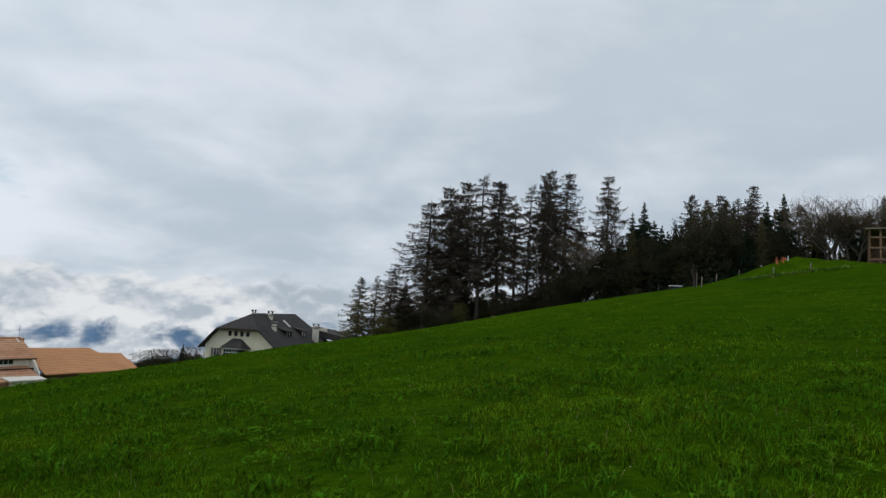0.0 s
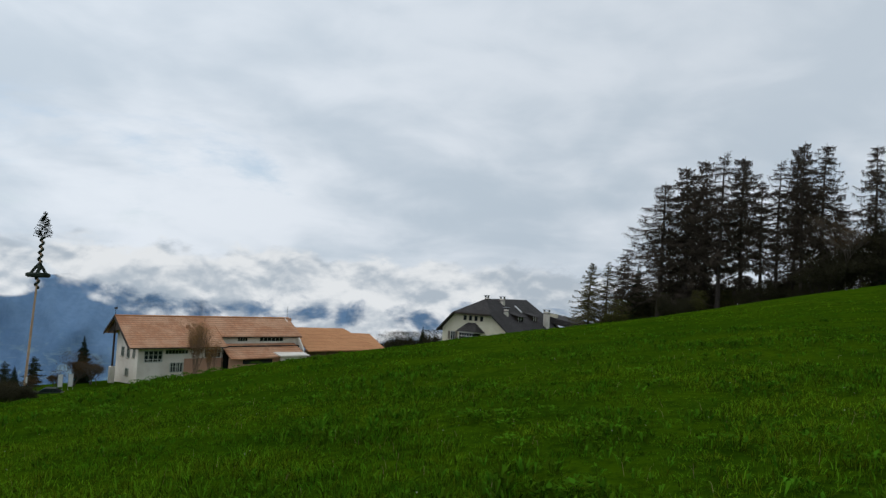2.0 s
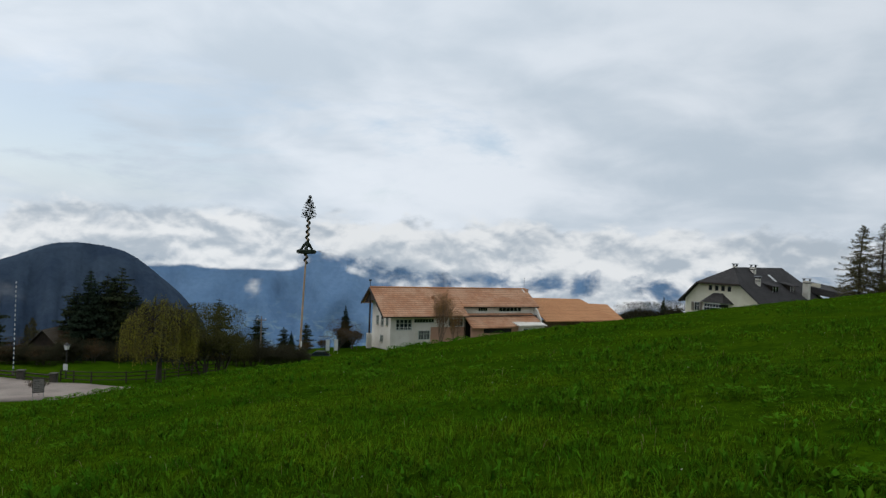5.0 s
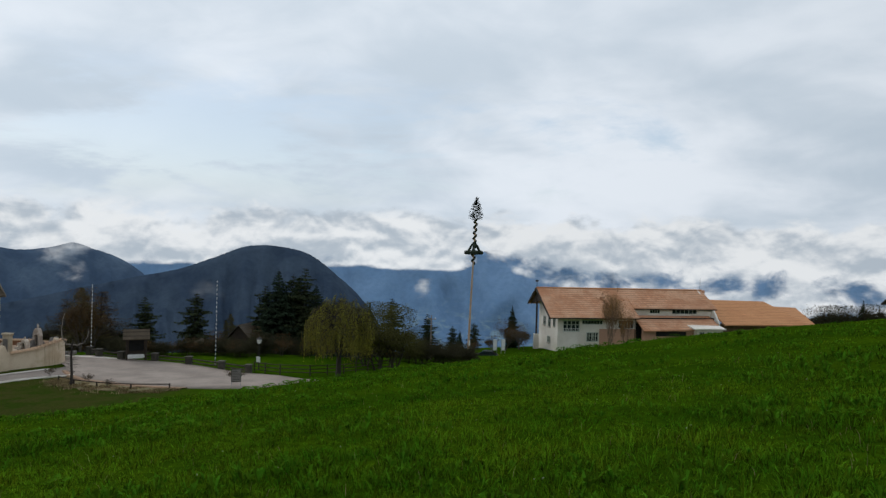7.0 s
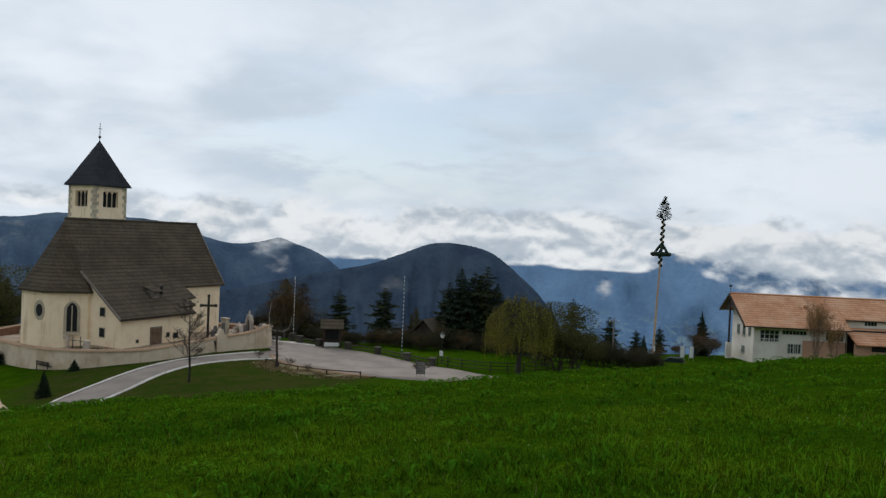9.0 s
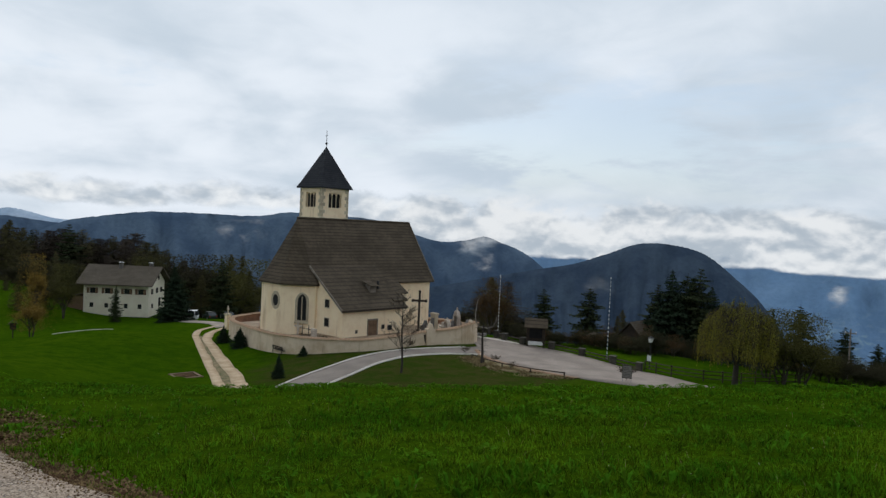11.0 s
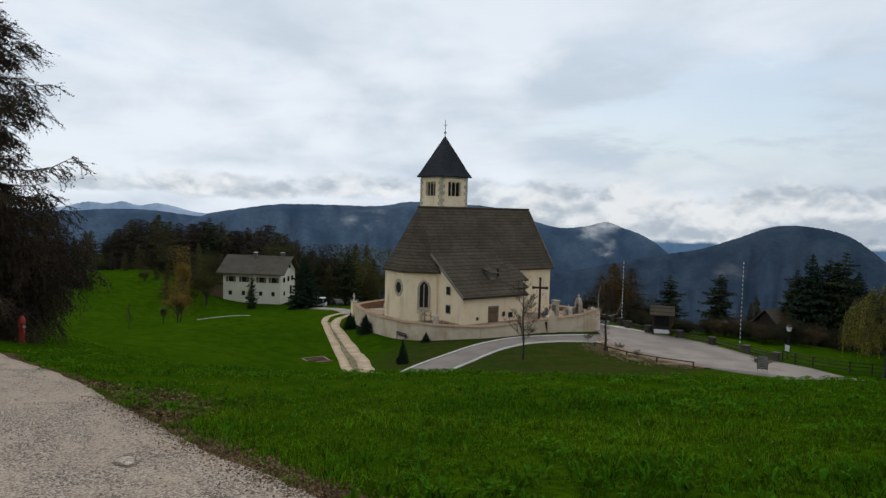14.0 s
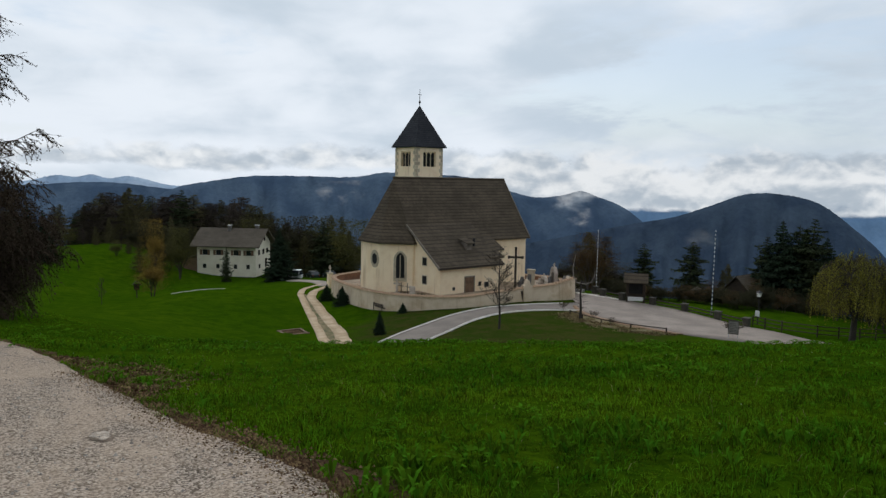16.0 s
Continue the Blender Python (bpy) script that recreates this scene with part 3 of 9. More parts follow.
class Twigs:
    """Collects the triangles and quads of a crown."""

    def __init__(self):
        self.v, self.f = [], []

    def tri(self, a, b, c):
        n = len(self.v)
        self.v += [tuple(a), tuple(b), tuple(c)]
        self.f.append((n, n + 1, n + 2))

    def quad(self, a, b, c, d):
        n = len(self.v)
        self.v += [tuple(a), tuple(b), tuple(c), tuple(d)]
        self.f.append((n, n + 1, n + 2, n + 3))

    def limb(self, p, q, r0, r1):
        d = (q - p).normalized()
        s = d.cross(Vector((0.2, 0.3, 0.93))).normalized()
        u = d.cross(s)
        n = len(self.v)
        for base, r in ((p, r0), (q, r1)):
            for k in range(3):
                a = k * 2.0944
                self.v.append(tuple(base + (s * math.cos(a) + u * math.sin(a)) * r))
        for k in range(3):
            j = (k + 1) % 3
            self.f.append((n + k, n + j, n + 3 + j, n + 3 + k))

    def tuft(self, p, size, flat=0.6):
        """A tiny clump: one crooked leaf-shaped quad."""
        a = Vector((random.gauss(0, 1), random.gauss(0, 1), random.gauss(0, flat))).normalized() * size
        b = a.cross(Vector((random.gauss(0, 1), random.gauss(0, 1), random.gauss(0, 1)))).normalized() * size * random.uniform(0.25, 0.55)
        self.quad(p - a, p + b, p + a, p - b)


# ---- the ground: one sheet from underfoot to the horizon ----
def build_ground():
    rs = np.concatenate([np.arange(0.8, 12, 0.4), np.arange(12, 60, 1.0), np.arange(60, 200, 2.5), np.geomspace(200, 4900, 40)])
    az = np.radians(np.arange(-130, 230, 1.25))
    R, A = np.meshgrid(rs, az, indexing="ij")
    X, Y = -R * np.sin(A), R * np.cos(A)
    Z = terrain(X.ravel(), Y.ravel()).reshape(X.shape)
    rough = np.array([noise.noise((x * 0.35, y * 0.35, 0.0)) * 0.07 + noise.noise((x * 0.09, y * 0.09, 4.0)) * 0.10 for x, y in zip(X.ravel(), Y.ravel())]).reshape(X.shape)
    Z = Z + rough * np.clip((R - 2) / 6, 0, 1) * np.clip((70 - R) / 20, 0, 1)
    verts = np.stack([X, Y, Z], -1).reshape(-1, 3).tolist()
    nr, na = X.shape
    faces = [(i * na + j, i * na + (j + 1) % na, (i + 1) * na + (j + 1) % na, (i + 1) * na + j) for i in range(nr - 1) for j in range(na)]
    verts.append((0, 0, 0))
    faces += [(len(verts) - 1, (j + 1) % na, j) for j in range(na)]
    faces = [f[::-1] for f in faces]
    ob = new("ground", make_mesh("ground", verts, faces, M_meadow, True))
    return tagged(ob, "lush green spring meadow on a rolling hillside", "meadow", kind="structure")


def ribbon(name, left, right, lift, mat, label, category, cross=5, kind="structure", skirt=0.25, ragged=0.0, n=120):
    """A strip of paving between two lines of plan points, laid on the ground."""
    def even(line, n):
        p = np.array(line, float)
        d = np.concatenate([[0], np.cumsum(np.hypot(*np.diff(p, axis=0).T))])
        return np.stack([np.interp(np.linspace(0, d[-1], n), d, p[:, k]) for k in (0, 1)], -1)

    def curved(line):
        p = np.array(line, float)
        d = np.concatenate([[0], np.cumsum(np.hypot(*np.diff(p, axis=0).T))])
        return hermite(d, p, np.linspace(0, d[-1], 60))

    a, b = even(curved(left), n), even(curved(right), n)
    if ragged:
        for i in range(n):
            u = i * 120 / n
            wob = noise.noise((u * 0.37, 1.7, 0)) * ragged + noise.noise((u * 0.09, 7.7, 0)) * ragged + (noise.noise((u * 2.3, 4.1, 0)) * ragged * 0.6 if n > 200 else 0.0)
            b[i] += (b[i] - a[i]) / np.hypot(*(b[i] - a[i])) * wob
    rows = []
    for k in range(cross + 1):
        q = a + (b - a) * (k / cross)
        rows.append(np.column_stack([q, terrain(q[:, 0], q[:, 1]) + lift]))
    rows = [rows[0] - (0, 0, skirt)] + rows + [rows[-1] - (0, 0, skirt)]
    verts = np.concatenate(rows).tolist()
    faces = [(k * n + i, k * n + i + 1, (k + 1) * n + i + 1, (k + 1) * n + i) for k in range(len(rows) - 1) for i in range(n - 1)]
    me = make_mesh(name, verts, faces, mat, True)
    bm = bmesh.new()
    bm.from_mesh(me)
    bmesh.ops.recalc_face_normals(bm, faces=bm.faces)
    bm.faces.ensure_lookup_table()
    if sum(f.normal.z for f in bm.faces) < 0:
        bmesh.ops.reverse_faces(bm, faces=bm.faces)
    bm.to_mesh(me)
    bm.free()
    return tagged(new(name, me), label, category, kind=kind)


ground = build_ground()
TRACK_R = [(-42.0, -13.0), (-30.0, -8.2), (-20.3, -4.4), (-18.2, -3.4), (-14.9, -2.1), (-12.1, -1.2), (-10.1, -0.5), (-8.6, -0.05), (-7.2, 0.5), (-6.2, 0.9), (-5.2, 1.1), (-3.9, 1.05), (-2.5, 0.6), (-0.5, -1.0), (3.0, -4.5)]
TRACK_L = [(-42.0, -17.5), (-30.0, -12.0), (-21.3, -8.3), (-16.4, -6.2), (-11.5, -4.6), (-9.0, -3.9), (-7.2, -3.3), (-6.0, -3.0), (-5.0, -3.2), (-4.0, -3.6), (-2.6, -5.0), (0.0, -8.0)]
ribbon("track", TRACK_L, TRACK_R, 0.035, M_track, "grey gravel farm track with loose stones and a puddle", "track", cross=10, ragged=0.10, n=520)
ribbon("verge", [(x, y - 0.3) for x, y in TRACK_R], [(x + 0.1, y + 0.40) for x, y in TRACK_R], 0.012, M_earth, "dark bare earth at the edge of the track", "verge", cross=3, ragged=0.26, n=520)
ribbon("road", [(-47.0, 4.0), (-53.5, 11.0), (-58.1, 15.1), (-61.9, 18.1), (-65.9, 22.7), (-70.0, 28.1), (-71.6, 31.6), (-72.3, 36.5), (-72.6, 41.5), (-73.6, 45.5)],
       [(-45.0, 8.0), (-51.0, 14.0), (-56.1, 18.6), (-60.2, 22.4), (-66.0, 28.3), (-68.3, 32.0), (-69.2, 36.8), (-68.4, 41.4), (-67.0, 43.0), (-66.0, 44.0)], 0.06, M_roadgrey, "narrow grey asphalt lane curving up to the church", "road")
ribbon("pavement", [(-78.0, 44.6), (-78.6, 49.6), (-74.4, 50.6), (-70.3, 52.4), (-66.4, 53.6), (-62.0, 53.9), (-58.0, 53.7), (-54.0, 54.4), (-48.7, 53.0), (-43.0, 52.0)],
       [(-73.5, 43.6), (-71.0, 42.4), (-68.1, 41.4), (-65.0, 41.0), (-62.6, 41.0), (-59.5, 41.3), (-56.8, 41.7), (-52.8, 42.7), (-48.4, 44.2), (-42.0, 46.5)], 0.09, M_asphalt, "broad pale asphalt forecourt beside the churchyard", "forecourt")
for side in ("upper", "lower"):
    pts = {"upper": [(-53.5, 11.0), (-58.1, 15.1), (-61.9, 18.1), (-65.9, 22.7), (-70.0, 28.1), (-71.6, 31.6), (-72.3, 36.5), (-72.6, 41.5)],
           "lower": [(-51.0, 14.0), (-56.1, 18.6), (-60.2, 22.4), (-66.0, 28.3), (-68.3, 32.0), (-69.2, 36.8), (-68.4, 41.4)]}[side]
    out = [(x + (-0.13 if side == "upper" else 0.13), y + (-0.1 if side == "upper" else 0.1)) for x, y in pts]
    ribbon("kerb", pts, out, 0.14, M_kerb, "pale concrete kerb along the lane", "kerb", cross=1)
ribbon("kerb", [(-71.0, 42.3), (-68.1, 41.35), (-65.0, 40.95), (-62.6, 40.95), (-59.5, 41.25), (-56.8, 41.65), (-52.8, 42.65)],
       [(-71.0, 41.8), (-68.1, 40.7), (-65.0, 40.15), (-62.6, 40.1), (-59.5, 40.3), (-56.8, 40.7), (-52.8, 41.9)], 0.11, M_soil, "reddish bare earth verge along the forecourt", "kerb", cross=1)
ribbon("kerb", [(-80.2, 46.9), (-77.6, 48.2), (-74.0, 50.0)], [(-80.4, 47.3), (-77.8, 48.6), (-74.2, 50.4)], 0.13, M_kerb, "pale kerb band across the far end of the forecourt", "kerb", cross=1)
ribbon("bank", [(-68.0, 40.8), (-65.0, 40.4), (-62.6, 40.4), (-59.5, 40.7), (-56.8, 41.1), (-53.8, 41.9)],
       [(-66.0, 38.9), (-64.0, 38.2), (-61.0, 37.6), (-58.0, 38.0), (-55.2, 39.2), (-53.0, 40.8)], 0.07, M_bank, "scrubby dry grass bank below the forecourt", "bank", ragged=0.5)
ribbon("path", [(-58.5, 11.6), (-64.2, 12.0), (-73.0, 13.1), (-82.3, 14.0), (-98.8, 15.5), (-108.0, 16.6)], [(-57.6, 13.6), (-62.5, 13.6), (-71.0, 14.8), (-80.0, 15.5), (-92.0, 16.4), (-103.6, 17.5)], 0.035, M_bank, "worn grass strip between the wheel ruts", "path", cross=2, ragged=0.15)
for lane in (0, 1):
    lefts = [[(-60.0, 11.2), (-64.2, 11.6), (-73.0, 12.7), (-82.3, 13.6), (-98.8, 15.1), (-108.0, 16.2), (-116.0, 18.4), (-121.0, 21.5)],
             [(-58.5, 12.9), (-62.5, 13.0), (-71.0, 14.2), (-80.0, 14.9), (-92.0, 15.8), (-103.6, 16.9), (-111.0, 18.9), (-116.4, 21.9)]][lane]
    wide = (1.7, 2.3)[lane]
    ribbon("rut", lefts, [(x + 0.12 * wide, y + 0.55 * wide) for x, y in lefts], 0.05, M_gravel_white, "pale gravel wheel rut of the path to the churchyard gate", "path", cross=2, ragged=0.12)
ribbon("path", [(-108.5, -1.6), (-110.0, 0.5), (-111.0, 3.0), (-112.5, 6.0)], [(-109.4, -1.7), (-110.9, 0.4), (-111.9, 2.9), (-113.3, 5.9)], 0.06, M_kerb, "thin pale footpath across the meadow", "path", cross=1)
ribbon("lane", [(-117.0, 21.0), (-126.0, 21.5), (-140.0, 19.0), (-160.0, 17.0)], [(-117.0, 23.5), (-126.0, 24.0), (-140.0, 22.0), (-160.0, 20.0)], 0.05, M_asphalt, "pale lane leading to the farmhouse", "lane")


# ---- mountains and low cloud, far off ----
def mountain(name, ridge, dist, foot, mat, label, depth=0.28, crag=0.12, seed=0.0):
    """A range of slopes: ridge is a list of bearing and elevation in degrees, seen from the hillside."""
    az = np.linspace(ridge[0][0], ridge[-1][0], 220)
    rx = np.array([p[0] for p in ridge], float)
    ry = np.array([p[1] for p in ridge], float)
    order = np.argsort(rx)
    el = hermite(rx[order], ry[order][:, None], az)[:, 0]
    levels = 26
    verts, faces = [], []
    for k in range(levels + 1):
        s = k / levels
        for i, a in enumerate(az):
            wob = noise.noise((a * 0.9 + seed, s * 2.5, seed)) * crag + noise.noise((a * 3.1, s * 7, seed)) * crag * 0.35
            if s < 1:
                d = dist * (1 - depth * (1 - s) + wob * 0.5 * (1 - s * 0.8))
                e = foot + (el[i] - foot) * (s ** 0.85 + wob * 0.12 * (1 - s))
            else:
                d = dist
                e = el[i] + noise.noise((a * 6.0, 3.0, seed)) * 0.05 + noise.noise((a * 19.0, 3.0, seed)) * 0.025
            x, y = polar(a, d)
            verts.append((x, y, 1.6 + d * math.tan(radians(e))))
    n = len(az)
    for i, a in enumerate(az):
        x, y = polar(a, dist * 1.06)
        verts.append((x, y, 1.6 + dist * math.tan(radians(foot))))
    for k in range(levels + 1):
        for i in range(n - 1):
            faces.append((k * n + i, (k + 1) * n + i, (k + 1) * n + i + 1, k * n + i + 1))
    ob = new(name, make_mesh(name, verts, faces, mat, True))
    return tagged(ob, label, "mountain", kind="structure")


def smooth(x, lo, hi):
    s = min(1.0, max(0.0, (x - lo) / (hi - lo)))
    return s * s * (3 - 2 * s)


def cloud_band(name, az0, az1, dist, el0, el1, mat, label, profile, side=2.0):
    """A bank of cloud: profile(bearing, elevation) is its thickness, from -0.5 (none) to 0.5 (solid)."""
    az = np.linspace(az0, az1, max(20, int((az1 - az0) * 3)))
    rows = 28
    verts, faces, thick = [], [], []
    for k in range(rows + 1):
        for a in az:
            e = el0 + (el1 - el0) * k / rows
            d = dist * (1 + 0.012 * noise.noise((a * 0.2, k * 0.2, 2.0)))
            x, y = polar(a, d)
            verts.append((x, y, 1.6 + d * math.tan(radians(e))))
            edge = smooth(a, az0, az0 + side) * smooth(-a, -az1, -az1 + side) * smooth(k / rows, 0, 0.12) * smooth(-k / rows, -1, -0.88)
            thick.append(-0.6 + (profile(a, e) + 0.6) * edge)
    n = len(az)
    for k in range(rows):
        for i in range(n - 1):
            faces.append((k * n + i, (k + 1) * n + i, (k + 1) * n + i + 1, k * n + i + 1))
    me = make_mesh(name, verts, faces, mat, True)
    me.attributes.new("thickness", "FLOAT", "POINT").data.foreach_set("value", thick)
    return tagged(new(name, me), label, "cloud", kind="structure")


mountain("backdrop_hill", [(36.0, -8.5), (36.7, -6.75), (38.1, -4.76), (40.0, -3.0), (42.2, -1.35), (44.4, -0.76), (47.2, -0.80), (49.4, -1.65), (52.0, -2.6), (54.4, -3.1), (58.0, -3.9), (63.0, -5.0), (70.0, -6.0)], 2600, -14, M_hill_near, "dark wooded rounded hill beyond the valley, tinted haze blue", seed=3.0)
mountain("backdrop_range", [(53.0, -4.5), (54.4, -3.05), (56.3, -1.75), (57.9, -1.2), (59.0, -0.80), (60.5, -1.15), (62.7, -1.35), (64.5, -0.95), (66.5, -0.2), (68.6, 0.2), (71.5, 0.3), (74.9, 0.37), (76.7, 0.05), (81.0, 0.0), (85.4, -0.1), (88.0, -0.5), (90.0, -0.87), (93.0, -2.2), (97.0, -3.4), (110.0, -4.0)], 3300, -14, M_range, "long forested mountain range under cloud, haze blue painted in", seed=9.0)
mountain("backdrop_range", [(84.0, -1.6), (88.0, -1.3), (91.2, -1.1), (94.3, -0.72), (96.9, -0.70), (99.0, -0.85), (103.0, -1.0), (110.0, -0.6), (125.0, 0.4), (140.0, -2.0)], 3900, -12, M_range, "mountain ridge behind the wood, haze blue painted in", seed=14.0)
mountain("backdrop_peaks", [(86.0, -1.4), (89.6, -0.95), (91.4, -0.75), (92.6, -0.42), (93.9, -0.22), (95.0, -0.40), (96.2, -0.14), (97.1, -0.32), (98.3, -0.22), (100.0, -0.6), (104.0, -0.9)], 4120, -10, M_peak, "pale peaks beyond the ranges, haze painted into their colour", seed=31.0)
mountain("backdrop_slope", [(-60.0, -2.0), (-35.0, -1.5), (-15.0, -1.2), (0.0, -1.0), (10.0, -0.7), (18.0, 0.1), (24.0, 0.0), (30.0, -0.9), (36.0, -1.2), (42.0, -1.2), (50.0, -0.6), (56.0, -0.9), (62.0, -1.4), (70.0, -3.0)], 4500, -13, M_far_slope, "far mountainside across the valley, haze painted into its blue colour", depth=0.15, seed=21.0)


def bank_east(a, e):
    sag = noise.noise((a * 0.16, 0.0, 5.0)) * 0.9
    low = -5.5 + smooth(a, 14, 30) * 2.4 + sag * 1.2
    hole = -(0.17 + 0.16 * noise.noise((a * 0.35, 2.0, 3.0))) * math.exp(-((e + 2.6 - sag * 0.9) / 1.4) ** 2)
    return -0.30 + 0.45 * smooth(e, low, low + 1.3) + hole + 0.10 * smooth(e, -1.6, -0.4) - 0.55 * smooth(e, 0.3, 3.6)


def bank_mid(a, e):
    low = -2.65 + 0.25 * noise.noise((a * 0.3, 0.0, 1.0))
    return -0.4 + 0.62 * smooth(e, low, low + 0.7) - 0.62 * smooth(e, 0.6, 4.0)


def bank_west(a, e):
    low = -1.1 + 0.9 * smooth(a, 64, 74) + 0.5 * noise.noise((a * 0.25, 0.0, 9.0))
    return -0.4 + 0.50 * smooth(e, low, low + 1.2) - 0.55 * smooth(e, 1.0, 4.2)


def wisp(a, e):
    cap = 0.50 * math.exp(-((a - 59.5) / 2.1) ** 2 - ((e + 1.15) / 1.25) ** 2)
    tail = 0.30 * math.exp(-((a - 58.6 + (e + 2.4) * 0.6) / 1.0) ** 2 - ((e + 2.3) / 1.0) ** 2)
    shoulder = 0.30 * math.exp(-((a - 64.8) / 1.6) ** 2 - ((e + 0.3) / 0.5) ** 2)
    return -0.38 + max(cap, tail, shoulder)


cloud_band("backdrop_cloud", -45, 33, 4050, -6.4, 4.2, cloud_material("low_cumulus", 0.0040, 310.0, 0.90, 0.11), "bright ragged cumulus hanging on the far mountainside", bank_east, 6.0)
cloud_band("backdrop_cloud", 26, 70, 4120, -3.4, 5.0, cloud_material("high_cumulus", 0.0040, 77.0, 0.94), "white ragged cloud bank above the valley", bank_mid, 5.0)
cloud_band("backdrop_cloud", 60, 116, 4200, -2.0, 5.4, cloud_material("thin_cloud_cap", 0.0036, 120.0, 1.0), "ragged cloud lying on the mountain ridge", bank_west, 5.0)
cloud_band("backdrop_mist", 55.0, 68.5, 2900, -4.6, 1.4, cloud_material("mist_wisp", 0.0080, 37.0, 0.84, 0.24, 0.88), "thin wisp of mist drifting over the slope", wisp, 3.0)
cloud_band("backdrop_mist", 31.0, 35.6, 3500, -5.8, -1.8, cloud_material("mist_puff", 0.012, 11.0, 0.72, 0.22, 0.85), "small puff of mist on the mountainside", lambda a, e: -0.34 + 0.40 * math.exp(-((a - 33.3) / 0.75) ** 2 - ((e + 3.7) / 0.75) ** 2), 0.5)
cloud_band("backdrop_mist", 48.0, 52.6, 2050, -5.8, -2.6, cloud_material("mist_haze", 0.010, 51.0, 0.34, 0.34, 0.55), "thin haze on the wooded hill", lambda a, e: -0.40 + 0.30 * math.exp(-((a - 50.4) / 1.2) ** 2 - ((e + 4.2) / 0.9) ** 2), 1.0)
cloud_band("backdrop_mist", 75.0, 81.5, 3000, -2.6, 0.0, cloud_material("mist_tuft", 0.011, 91.0, 0.6, 0.26, 0.6), "small tufts of mist on the range", lambda a, e: -0.22, 2.0)


# ---- church ----
def rot_y(deg):
    return Matrix.Rotation(radians(deg), 4, "Z")


def lancet(w, h, steps=6):
    """Outline of a pointed arch opening."""
    pts = [(0, 0), (w, 0)]
    spring = h - w * 0.85
    for i in range(steps + 1):
        a = i / steps * radians(58)
        pts.append((w * math.cos(a) if i else w, spring + w * math.sin(a)) if w * math.cos(a) > w / 2 else (w / 2, h))
    pts = pts[: steps + 2]
    pts.append((w / 2, h))
    pts += [(w - x, z) for x, z in reversed(pts[2:-1])]
    out = []
    for p in pts:
        if not out or (abs(p[0] - out[-1][0]) + abs(p[1] - out[-1][1])) > 1e-4:
            out.append(p)
    return out


